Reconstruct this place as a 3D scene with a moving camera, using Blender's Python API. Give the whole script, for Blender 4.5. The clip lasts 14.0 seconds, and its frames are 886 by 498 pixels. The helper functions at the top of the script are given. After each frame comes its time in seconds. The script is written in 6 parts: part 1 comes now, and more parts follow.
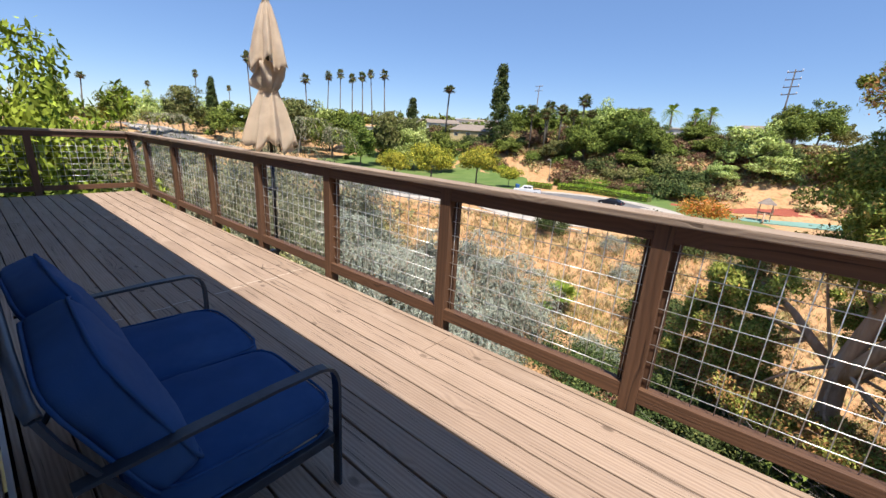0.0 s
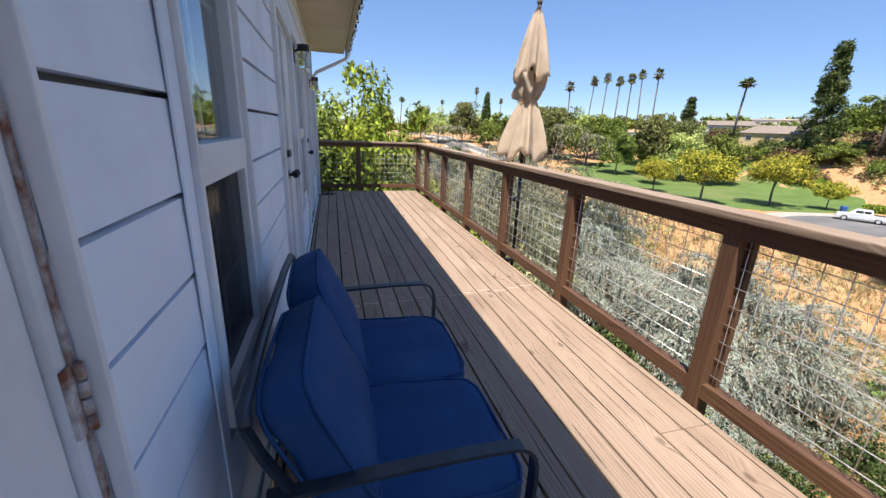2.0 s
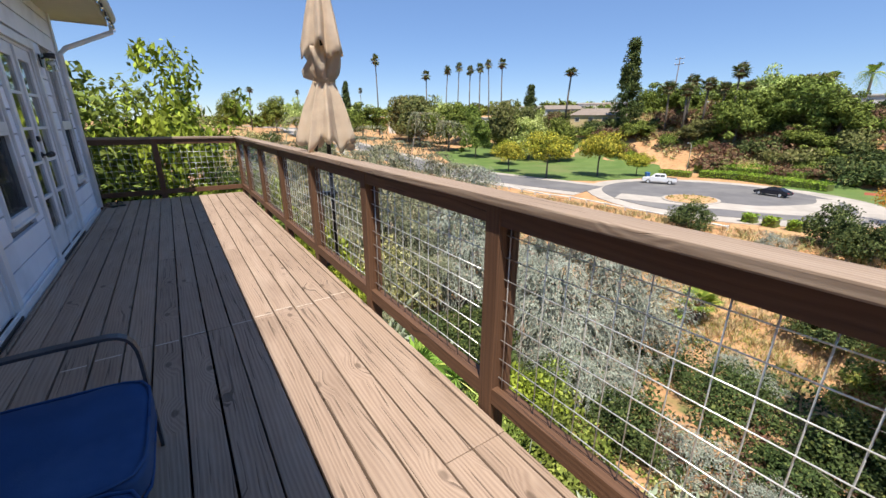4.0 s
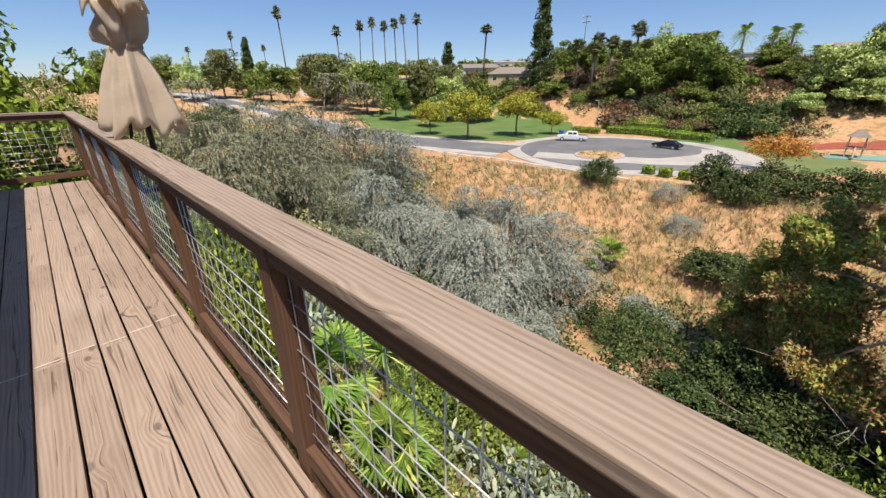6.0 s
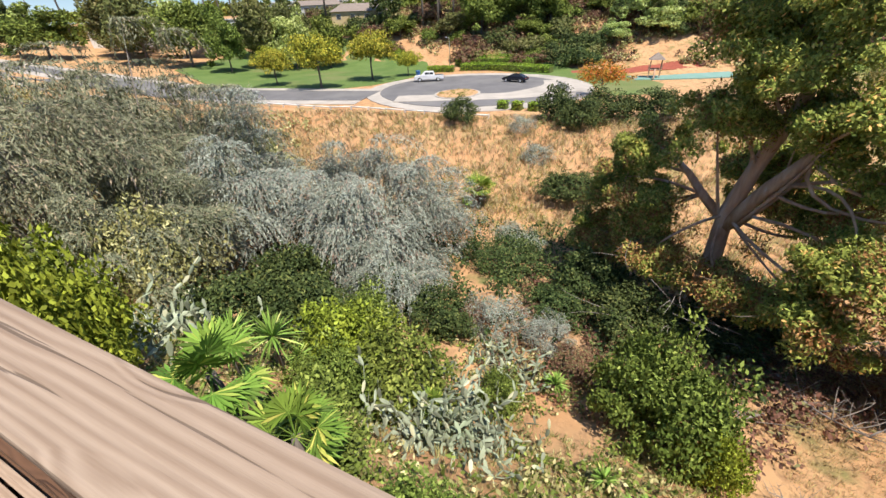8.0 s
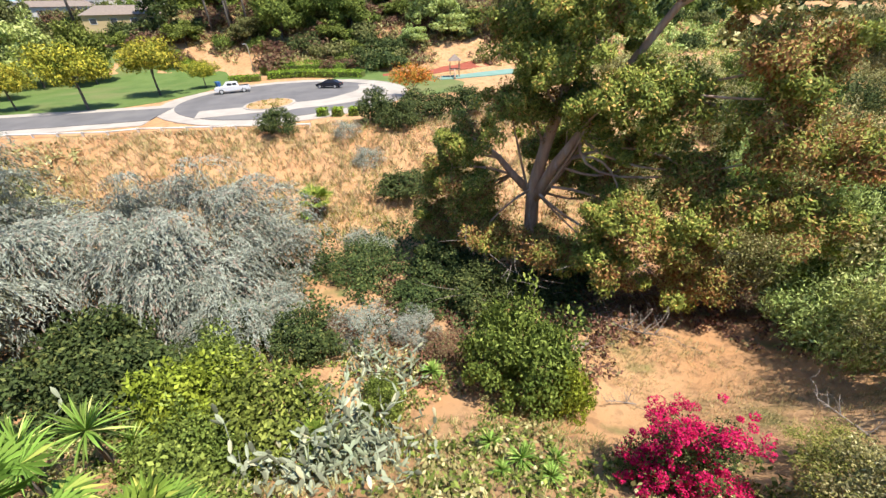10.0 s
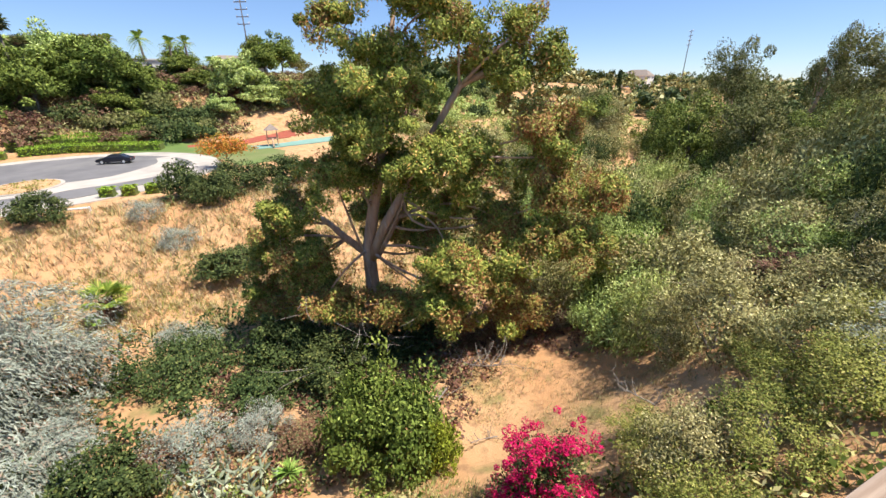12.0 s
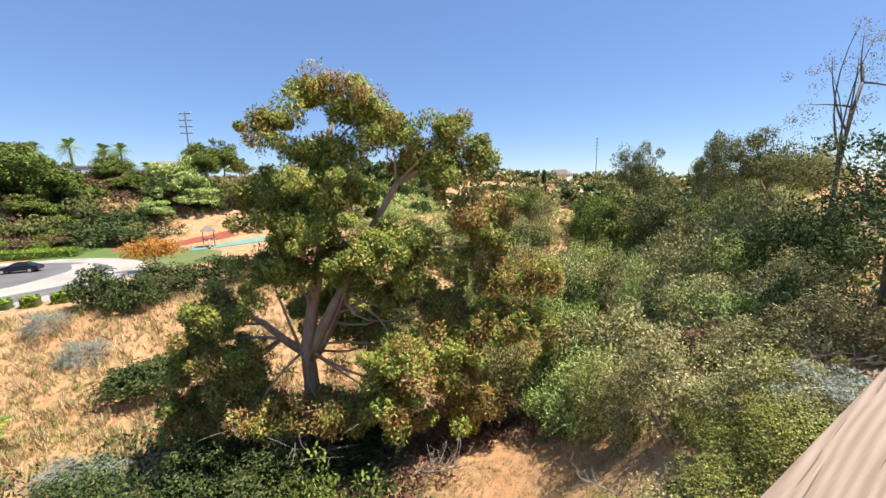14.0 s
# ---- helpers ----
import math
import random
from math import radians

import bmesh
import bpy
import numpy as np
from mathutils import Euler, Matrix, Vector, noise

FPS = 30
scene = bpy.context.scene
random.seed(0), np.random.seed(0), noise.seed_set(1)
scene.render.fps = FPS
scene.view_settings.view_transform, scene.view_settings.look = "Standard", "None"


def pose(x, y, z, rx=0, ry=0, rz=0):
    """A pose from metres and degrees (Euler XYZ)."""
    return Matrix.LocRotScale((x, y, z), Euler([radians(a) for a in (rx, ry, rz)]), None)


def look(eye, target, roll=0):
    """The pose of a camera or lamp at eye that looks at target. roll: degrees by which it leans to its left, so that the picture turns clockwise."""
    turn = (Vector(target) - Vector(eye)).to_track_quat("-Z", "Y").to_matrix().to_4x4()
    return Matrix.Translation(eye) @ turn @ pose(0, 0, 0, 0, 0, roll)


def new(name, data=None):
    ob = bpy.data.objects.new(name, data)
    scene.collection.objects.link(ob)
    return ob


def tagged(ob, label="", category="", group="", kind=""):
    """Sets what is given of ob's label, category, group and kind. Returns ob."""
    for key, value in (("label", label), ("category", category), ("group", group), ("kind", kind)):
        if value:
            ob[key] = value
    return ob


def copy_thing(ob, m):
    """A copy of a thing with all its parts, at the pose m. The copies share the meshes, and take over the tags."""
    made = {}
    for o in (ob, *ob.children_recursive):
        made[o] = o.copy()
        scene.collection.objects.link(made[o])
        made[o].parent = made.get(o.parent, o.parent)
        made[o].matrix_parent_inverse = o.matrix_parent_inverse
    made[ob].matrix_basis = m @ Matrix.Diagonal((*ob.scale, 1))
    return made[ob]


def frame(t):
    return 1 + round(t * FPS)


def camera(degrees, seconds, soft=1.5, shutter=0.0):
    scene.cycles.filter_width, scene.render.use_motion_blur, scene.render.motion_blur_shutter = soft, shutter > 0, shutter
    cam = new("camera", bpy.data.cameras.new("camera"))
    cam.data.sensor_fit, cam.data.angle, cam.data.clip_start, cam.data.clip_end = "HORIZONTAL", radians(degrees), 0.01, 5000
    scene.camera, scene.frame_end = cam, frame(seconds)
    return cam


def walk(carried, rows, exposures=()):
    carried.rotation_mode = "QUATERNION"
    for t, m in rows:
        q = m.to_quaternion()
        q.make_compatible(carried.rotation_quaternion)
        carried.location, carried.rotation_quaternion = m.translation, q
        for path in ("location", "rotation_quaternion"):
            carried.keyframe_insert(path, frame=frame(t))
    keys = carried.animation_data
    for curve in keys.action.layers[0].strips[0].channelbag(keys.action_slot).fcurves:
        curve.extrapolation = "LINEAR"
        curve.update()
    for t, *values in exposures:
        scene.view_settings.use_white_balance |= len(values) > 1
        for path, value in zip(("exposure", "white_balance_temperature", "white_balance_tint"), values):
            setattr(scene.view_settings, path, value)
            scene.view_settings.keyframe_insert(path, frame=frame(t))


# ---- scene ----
cam = camera(97.3, 14.0)
PATH = [
    (0, (0.642, -1.074, 1.36), (2.146, 0.122, 0.805), 3.8),
    (0.5, (0.731, -1.055, 1.378), (1.912, 0.461, 0.823), 5.5),
    (1, (0.827, -1.055, 1.354), (1.669, 0.64, 0.706), 5.7),
    (1.5, (0.843, -0.947, 1.388), (1.52, 0.861, 0.865), 3.8),
    (2, (0.86, -0.808, 1.39), (1.387, 1.03, 0.802), 2.4),
    (2.5, (0.971, -0.751, 1.39), (1.372, 1.091, 0.721), 0.8),
    (3, (1.137, -0.747, 1.386), (1.595, 1.089, 0.738), -0.2),
    (3.5, (1.338, -0.719, 1.387), (2.112, 1.014, 0.757), -0.9),
    (4, (1.636, -0.628, 1.351), (2.706, 0.945, 0.732), 0.4),
    (4.2, (1.723, -0.597, 1.355), (2.866, 0.93, 0.753), 1.3),
    (6.3, (2.388, -0.625, 1.464), (3.721, 0.603, 0.618), -1.0),
    (6.5, (2.429, -0.608, 1.467), (3.79, 0.561, 0.583), -1.5),
    (7, (2.525, -0.567, 1.488), (3.944, 0.466, 0.53), -1.9),
    (7.5, (2.624, -0.531, 1.498), (4.099, 0.373, 0.494), -2.1),
    (7.7, (2.638, -0.516, 1.5), (4.143, 0.336, 0.484), -2.2),
    (9.8, (2.642, -0.55, 1.56), (4.35, -0.44, 0.524), -1.9),
    (10, (2.645, -0.57, 1.575), (4.358, -0.532, 0.544), -1.9),
    (10.5, (2.655, -0.62, 1.62), (4.374, -0.758, 0.607), -1.6),
    (11, (2.662, -0.69, 1.68), (4.376, -1.017, 0.702), -1.2),
    (11.5, (2.664, -0.8, 1.75), (4.366, -1.333, 0.845), -0.7),
    (12, (2.664, -0.93, 1.79), (4.349, -1.671, 1.009), -0.3),
    (12.5, (2.656, -1.04, 1.79), (4.32, -1.958, 1.167), -0.3),
    (13, (2.632, -1.14, 1.74), (4.296, -2.154, 1.287), -0.8),
    (13.5, (2.604, -1.19, 1.67), (4.279, -2.225, 1.316), -1.2),
    (14, (2.587, -1.21, 1.63), (4.262, -2.249, 1.296), -1.3),
]
walk(cam, [(t, look(eye, target, roll)) for t, eye, target, roll in PATH],
     exposures=((0.0, 0.65), (1.0, 0.7), (2.5, 0.82), (3.2, 0.82), (4.0, 0.6), (6.5, 0.33), (7.5, 0.43), (10.0, 0.72), (12.5, 0.76), (14.0, 0.72)))

# ---- world and sun ----
SUN_WAY = Vector((0.23, 0.38, -1.0)).normalized()
world = bpy.data.worlds.new("world")
scene.world = world
world.use_nodes = True
wn = world.node_tree
sky = wn.nodes.new("ShaderNodeTexSky")
sky.sky_type = "NISHITA"
sky.sun_disc = False
sky.sun_elevation = math.asin(-SUN_WAY.z)
sky.sun_rotation = math.atan2(-SUN_WAY.x, -SUN_WAY.y)
sky.air_density, sky.dust_density, sky.ozone_density = 0.85, 0.05, 3.5
deep = wn.nodes.new("ShaderNodeHueSaturation")
deep.inputs["Hue"].default_value = 0.511
deep.inputs["Saturation"].default_value = 1.1
wn.links.new(sky.outputs[0], deep.inputs["Color"])
haze = wn.nodes.new("ShaderNodeMix")
haze.data_type = "RGBA"
haze.inputs[0].default_value = 0.45
haze.inputs[7].default_value = (1.35, 2.45, 4.5, 1)
wn.links.new(deep.outputs[0], haze.inputs[6])
wn.links.new(haze.outputs[2], wn.nodes["Background"].inputs[0])
wn.nodes["Background"].inputs[1].default_value = 0.108
sun_data = bpy.data.lights.new("sun", "SUN")
sun_data.energy, sun_data.angle, sun_data.color = 5.0, radians(0.53), (1.0, 0.93, 0.845)
sun = new("sun", sun_data)
sun.rotation_mode = "QUATERNION"
sun.rotation_quaternion = SUN_WAY.to_track_quat("-Z", "Y")
sun.location = (0, 0, 30)

# ---- materials ----


def mixrgb(nt, a, b, fac, blend="MIX"):
    n = nt.nodes.new("ShaderNodeMix")
    n.data_type, n.blend_type = "RGBA", blend
    for sock, v in ((n.inputs[0], fac), (n.inputs[6], a), (n.inputs[7], b)):
        if hasattr(v, "is_output"):
            nt.links.new(v, sock)
        elif isinstance(v, tuple):
            sock.default_value = (*v, 1)
        else:
            sock.default_value = v
    return n.outputs[2]


def ramp(nt, fac, lo, hi):
    n = nt.nodes.new("ShaderNodeMapRange")
    nt.links.new(fac, n.inputs[0])
    n.inputs[1].default_value, n.inputs[2].default_value = lo, hi
    return n.outputs[0]


def coords(nt, scale=(1, 1, 1), shift=False, world_space=False):
    """Object coordinates, stretched; shift: moved by the object's own random number."""
    if world_space:
        v = nt.nodes.new("ShaderNodeNewGeometry").outputs["Position"]
    else:
        v = nt.nodes.new("ShaderNodeTexCoord").outputs["Object"]
    m = nt.nodes.new("ShaderNodeMapping")
    nt.links.new(v, m.inputs[0])
    m.inputs[3].default_value = scale
    if shift:
        rnd = nt.nodes.new("ShaderNodeObjectInfo").outputs["Random"]
        mul = nt.nodes.new("ShaderNodeMath")
        mul.operation = "MULTIPLY"
        mul.inputs[1].default_value = 97.0
        nt.links.new(rnd, mul.inputs[0])
        nt.links.new(mul.outputs[0], m.inputs[1])
    return m.outputs[0]


def noise_of(nt, vec, scale, detail=4.0, rough=0.55):
    n = nt.nodes.new("ShaderNodeTexNoise")
    nt.links.new(vec, n.inputs["Vector"])
    n.inputs["Scale"].default_value, n.inputs["Detail"].default_value, n.inputs["Roughness"].default_value = scale, detail, rough
    return n.outputs[0]


def start(name, rough=0.6, metal=0.0, spec=0.5):
    m = bpy.data.materials.new(name)
    m.use_nodes = True
    nt = m.node_tree
    p = nt.nodes["Principled BSDF"]
    p.inputs["Roughness"].default_value = rough
    p.inputs["Metallic"].default_value = metal
    p.inputs["Specular IOR Level"].default_value = spec
    return m, nt, p


def bump(nt, p, height, strength, dist=0.01):
    b = nt.nodes.new("ShaderNodeBump")
    b.inputs["Strength"].default_value, b.inputs["Distance"].default_value = strength, dist
    nt.links.new(height, b.inputs["Height"])
    nt.links.new(b.outputs[0], p.inputs["Normal"])


def surface(name, c1, c2, scale=3.0, c3=None, scale3=0.5, rough=0.6, metal=0.0, spec=0.5, relief=0.2, fine=60.0,
            dist=0.01, stretch=(1, 1, 1), world_space=False, lo=0.35, hi=0.65):
    """Two-scale variation of colour with fine relief."""
    m, nt, p = start(name, rough, metal, spec)
    v = coords(nt, stretch, world_space=world_space)
    n1 = noise_of(nt, v, scale, 6)
    col = mixrgb(nt, c1, c2, ramp(nt, n1, lo, hi))
    if c3:
        col = mixrgb(nt, col, c3, ramp(nt, noise_of(nt, v, scale3, 5), 0.52, 0.68))
    nf = noise_of(nt, v, fine, 3)
    nt.links.new(col, p.inputs["Base Color"])
    if relief:
        bump(nt, p, nf, relief, dist)
    return m


def wood(name, c1, c2, dark, rough=0.75, along="y", worn=None, rings=1.0, knots=True):
    """Weathered lumber: warped growth rings along one axis, fine fibres, cracks, knots, each board its own shade."""
    m, nt, p = start(name, rough, spec=0.3)
    ax = {"y": 1, "x": 0, "z": 2}[along]

    def sc(across, length):
        return tuple(length if k == ax else across for k in range(3))

    def math2(op, a, b):
        n = nt.nodes.new("ShaderNodeMath")
        n.operation = op
        for sock, v in zip(n.inputs, (a, b)):
            if hasattr(v, "is_output"):
                nt.links.new(v, sock)
            else:
                sock.default_value = v
        return n.outputs[0]

    vor = nt.nodes.new("ShaderNodeTexVoronoi")
    vor.voronoi_dimensions = "2D"
    nt.links.new(coords(nt, sc(3.6, 2.0), shift=True), vor.inputs["Vector"])
    vor.inputs["Scale"].default_value = 1.0
    few = nt.nodes.new("ShaderNodeSeparateXYZ")
    nt.links.new(vor.outputs["Color"], few.inputs[0])
    few = ramp(nt, few.outputs[0], 0.7, 0.75)
    knot = math2("MULTIPLY", few, ramp(nt, vor.outputs["Distance"], 0.3, 0.03))
    warp = noise_of(nt, coords(nt, sc(4.0, 0.45), shift=True), 1.0, 3)
    base = nt.nodes.new("ShaderNodeSeparateXYZ")
    nt.links.new(coords(nt, (1, 1, 1)), base.inputs[0])
    across = math2("ADD", base.outputs[0 if ax else 1], math2("MULTIPLY", base.outputs[2 if ax != 2 else 1], 0.7))
    t = math2("ADD", math2("MULTIPLY", across, 150.0 * rings), math2("MULTIPLY", warp, 22.0))
    t = math2("ADD", t, math2("MULTIPLY", knot, 9.0))
    ringw = math2("ADD", math2("MULTIPLY", math2("SINE", math2("MULTIPLY", t, 2.2), 0.0), 0.5), 0.5)
    fibre = noise_of(nt, coords(nt, sc(120, 2.2), shift=True), 1.0, 5, 0.7)
    grain = math2("ADD", math2("MULTIPLY", ringw, 0.32), math2("MULTIPLY", fibre, 0.68))
    col = mixrgb(nt, c1, c2, ramp(nt, grain, 0.3, 0.7))
    blotch = noise_of(nt, coords(nt, sc(3.0, 1.2), shift=True), 1.0, 5)
    rnd = nt.nodes.new("ShaderNodeObjectInfo").outputs["Random"]
    col = mixrgb(nt, col, dark, ramp(nt, rnd, -0.25, 3.0))
    col = mixrgb(nt, col, dark, ramp(nt, blotch, 0.5, 1.0))
    bent = nt.nodes.new("ShaderNodeCombineXYZ")
    nt.links.new(math2("MULTIPLY", t, 0.6), bent.inputs[0])
    nt.links.new(math2("MULTIPLY", base.outputs[ax], 1.6), bent.inputs[1])
    nt.links.new(math2("MULTIPLY", rnd, 50.0), bent.inputs[2])
    crack = noise_of(nt, bent.outputs[0], 1.0, 2, 0.5)
    cr = ramp(nt, crack, 0.645, 0.67)
    col = mixrgb(nt, col, tuple(a * 0.35 for a in dark), math2("MULTIPLY", cr, 0.65))
    if worn:
        wear = noise_of(nt, coords(nt, sc(7, 0.8), shift=True), 1.0, 6, 0.7)
        col = mixrgb(nt, col, worn, math2("MULTIPLY", ramp(nt, wear, 0.5, 0.78), 0.45))
    if knots:
        col = mixrgb(nt, col, tuple(a * 0.55 for a in dark), math2("MULTIPLY", few, math2("MULTIPLY", ramp(nt, vor.outputs["Distance"], 0.075, 0.04), 0.7)))
    nt.links.new(col, p.inputs["Base Color"])
    bump(nt, p, math2("SUBTRACT", grain, cr), 0.5, 0.004)
    return m


def leaf_mat(name, c1, c2, c3=None, part3=0.75, thin=0.11, rough=0.6, tone=1.15, pieces=False):
    """Leaves: colour by leaf and by plant, a little light shining through."""
    m, nt, p = start(name, rough, spec=0.12)
    isl = nt.nodes.new("ShaderNodeObjectInfo").outputs["Random"] if pieces else nt.nodes.new("ShaderNodeNewGeometry").outputs["Random Per Island"]
    big = noise_of(nt, coords(nt, (1, 1, 1), world_space=True), 0.55, 3)
    col = mixrgb(nt, c1, c2, ramp(nt, big, 0.35, 0.65))
    if c3:
        col = mixrgb(nt, col, c3, ramp(nt, isl, part3, part3 + 0.12))
    val = nt.nodes.new("ShaderNodeHueSaturation")
    vr = nt.nodes.new("ShaderNodeMapRange")
    nt.links.new(isl, vr.inputs[0])
    vr.inputs[3].default_value, vr.inputs[4].default_value = 0.6 * tone, 2.0 * tone
    nt.links.new(vr.outputs[0], val.inputs["Value"])
    nt.links.new(col, val.inputs["Color"])
    rnd = nt.nodes.new("ShaderNodeObjectInfo").outputs["Random"]
    hue = nt.nodes.new("ShaderNodeMapRange")
    nt.links.new(rnd, hue.inputs[0])
    hue.inputs[3].default_value, hue.inputs[4].default_value = 0.478, 0.507
    nt.links.new(hue.outputs[0], val.inputs["Hue"])
    nt.links.new(val.outputs[0], p.inputs["Base Color"])
    tr = nt.nodes.new("ShaderNodeBsdfTranslucent")
    nt.links.new(val.outputs[0], tr.inputs[0])
    mx = nt.nodes.new("ShaderNodeMixShader")
    mx.inputs[0].default_value = thin
    nt.links.new(p.outputs[0], mx.inputs[1])
    nt.links.new(tr.outputs[0], mx.inputs[2])
    nt.links.new(mx.outputs[0], nt.nodes["Material Output"].inputs[0])
    return m


def glass_mat(name, tint, rough=0.02):
    m, nt, p = start(name, rough)
    p.inputs["Base Color"].default_value = (*tint, 1)
    p.inputs["Transmission Weight"].default_value = 1.0
    p.inputs["IOR"].default_value = 1.5
    return m


DECK = wood("deck_wood", (0.44, 0.325, 0.24), (0.31, 0.22, 0.16), (0.18, 0.122, 0.085), worn=(0.52, 0.41, 0.32))
CAP = wood("rail_cap_wood", (0.43, 0.33, 0.245), (0.28, 0.2, 0.14), (0.19, 0.13, 0.09), worn=(0.46, 0.365, 0.28))
CAP_X = wood("rail_cap_wood_cross", (0.42, 0.325, 0.25), (0.31, 0.225, 0.165), (0.2, 0.14, 0.1), along="x")
STAIN = wood("brown_stained_wood", (0.16, 0.083, 0.045), (0.115, 0.06, 0.033), (0.075, 0.04, 0.025), rough=0.6, along="z", worn=(0.2, 0.115, 0.07), knots=False)
STAIN_Y = wood("brown_stained_rail", (0.16, 0.083, 0.045), (0.115, 0.06, 0.033), (0.075, 0.04, 0.025), rough=0.6, along="y", knots=False)
STAIN_X = wood("brown_stained_cross", (0.16, 0.083, 0.045), (0.115, 0.06, 0.033), (0.075, 0.04, 0.025), rough=0.6, along="x", knots=False)
WIRE = surface("galvanised_wire", (0.78, 0.78, 0.76), (0.62, 0.62, 0.6), 40, rough=0.35, metal=0.5, relief=0)
SIDING = surface("pale_blue_siding_paint", (0.82, 0.865, 0.93), (0.77, 0.82, 0.89), 2.5, (0.68, 0.72, 0.78), 1.6, rough=0.62, relief=0.25, fine=45, dist=0.004)
WHITE = surface("white_trim_paint", (0.78, 0.79, 0.8), (0.7, 0.71, 0.72), 3, (0.6, 0.6, 0.58), 2.0, rough=0.45, relief=0.12, fine=70, dist=0.003)
SOFFIT = surface("cream_soffit_paint", (0.62, 0.58, 0.48), (0.55, 0.51, 0.42), 2, (0.48, 0.44, 0.36), 1.0, rough=0.7)
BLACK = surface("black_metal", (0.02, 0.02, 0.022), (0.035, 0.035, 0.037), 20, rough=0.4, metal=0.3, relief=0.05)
FRAME = surface("grey_powder_coat", (0.055, 0.065, 0.08), (0.04, 0.046, 0.058), 15, rough=0.42, metal=0.4, relief=0.1, fine=120)
BLUE = surface("navy_cushion_cloth", (0.022, 0.07, 0.19), (0.018, 0.057, 0.158), 5, (0.033, 0.086, 0.21), 2.2, rough=0.9, spec=0.2, relief=0.35, fine=260, dist=0.002)
CANVAS = surface("beige_canvas", (0.84, 0.7, 0.535), (0.78, 0.64, 0.485), 5, (0.68, 0.55, 0.41), 2.5, rough=0.9, spec=0.15, relief=0.3, fine=180, dist=0.003)
GLASS = glass_mat("window_glass", (0.85, 0.9, 0.9))
SCRAPE = surface("scraped_pale_wood", (0.6, 0.5, 0.4), (0.45, 0.35, 0.27), 40, rough=0.8, relief=0.3)
RUST = surface("rusted_steel", (0.62, 0.6, 0.58), (0.22, 0.08, 0.04), 28, rough=0.8, metal=0.2, relief=0.4, fine=90)
def screen_mat():
    """Fine insect mesh: dark threads with open holes between."""
    m, nt, p = start("insect_mesh", 0.8, spec=0.2)
    p.inputs["Base Color"].default_value = (0.03, 0.03, 0.033, 1)
    p.inputs["Alpha"].default_value = 0.38
    return m


SCREEN = screen_mat()
# dark grey that puts the shade of rooms and siding gaps into the colour
DARK = surface("room_and_gap_shade", (0.25, 0.24, 0.23), (0.2, 0.19, 0.18), 2, rough=0.8)
ASPHALT = surface("old_asphalt", (0.17, 0.162, 0.158), (0.125, 0.12, 0.118), 0.35, (0.2, 0.19, 0.175), 0.12, rough=0.9, relief=0.2, fine=8, world_space=True)
CONCRETE = surface("pale_concrete", (0.46, 0.41, 0.35), (0.38, 0.34, 0.29), 0.5, (0.32, 0.29, 0.25), 0.2, rough=0.9, relief=0.2, fine=6, world_space=True)
LAWN = surface("mown_lawn", (0.085, 0.145, 0.025), (0.12, 0.18, 0.04), 0.25, (0.17, 0.18, 0.06), 0.07, rough=0.9, relief=0.5, fine=5, dist=0.05, world_space=True)
MULCH = surface("red_bark_mulch", (0.34, 0.085, 0.045), (0.26, 0.065, 0.04), 1.5, rough=0.95, relief=0.5, fine=8, dist=0.04, world_space=True)
PLAYMAT = surface("green_play_surface", (0.16, 0.3, 0.24), (0.2, 0.33, 0.28), 0.5, rough=0.8, relief=0, world_space=True)
STUCCO = surface("white_stucco", (0.72, 0.7, 0.66), (0.64, 0.62, 0.58), 0.6, rough=0.85, relief=0.2, fine=9)
YELLOW = surface("yellow_stucco", (0.6, 0.46, 0.24), (0.54, 0.41, 0.21), 0.6, rough=0.85, relief=0.2, fine=9)
ROOF = surface("grey_brown_shingle", (0.2, 0.16, 0.13), (0.27, 0.22, 0.18), 2.0, rough=0.9, relief=0.4, fine=9)
PANE = surface("dark_window_pane", (0.03, 0.035, 0.04), (0.05, 0.055, 0.06), 0.5, rough=0.1, relief=0)
BARK = surface("tan_peeling_bark", (0.55, 0.37, 0.245), (0.36, 0.225, 0.145), 1.6, (0.62, 0.5, 0.4), 0.8, rough=0.85, relief=0.6, fine=9, dist=0.03, stretch=(3, 3, 0.6))
BARK_GREY = surface("grey_bark", (0.17, 0.145, 0.12), (0.1, 0.083, 0.068), 3, rough=0.9, relief=0.6, fine=14, dist=0.03, stretch=(3, 3, 0.6))
TWIG = surface("dead_grey_twigs", (0.3, 0.26, 0.22), (0.2, 0.165, 0.14), 3, rough=0.9, relief=0)
TRUCK_WHITE = surface("white_car_paint", (0.8, 0.8, 0.8), (0.76, 0.76, 0.76), 1, rough=0.2, relief=0)
CAR_BLACK = surface("dark_blue_car_paint", (0.018, 0.02, 0.03), (0.022, 0.025, 0.036), 1, rough=0.18, relief=0)
TYRE = surface("tyre_rubber", (0.02, 0.02, 0.02), (0.03, 0.03, 0.03), 9, rough=0.85, relief=0)
RED_LAMP = surface("red_lens", (0.4, 0.02, 0.02), (0.35, 0.02, 0.02), 3, rough=0.2, relief=0)
BIN_BLUE = surface("blue_bin_plastic", (0.03, 0.14, 0.42), (0.03, 0.12, 0.36), 3, rough=0.5, relief=0)


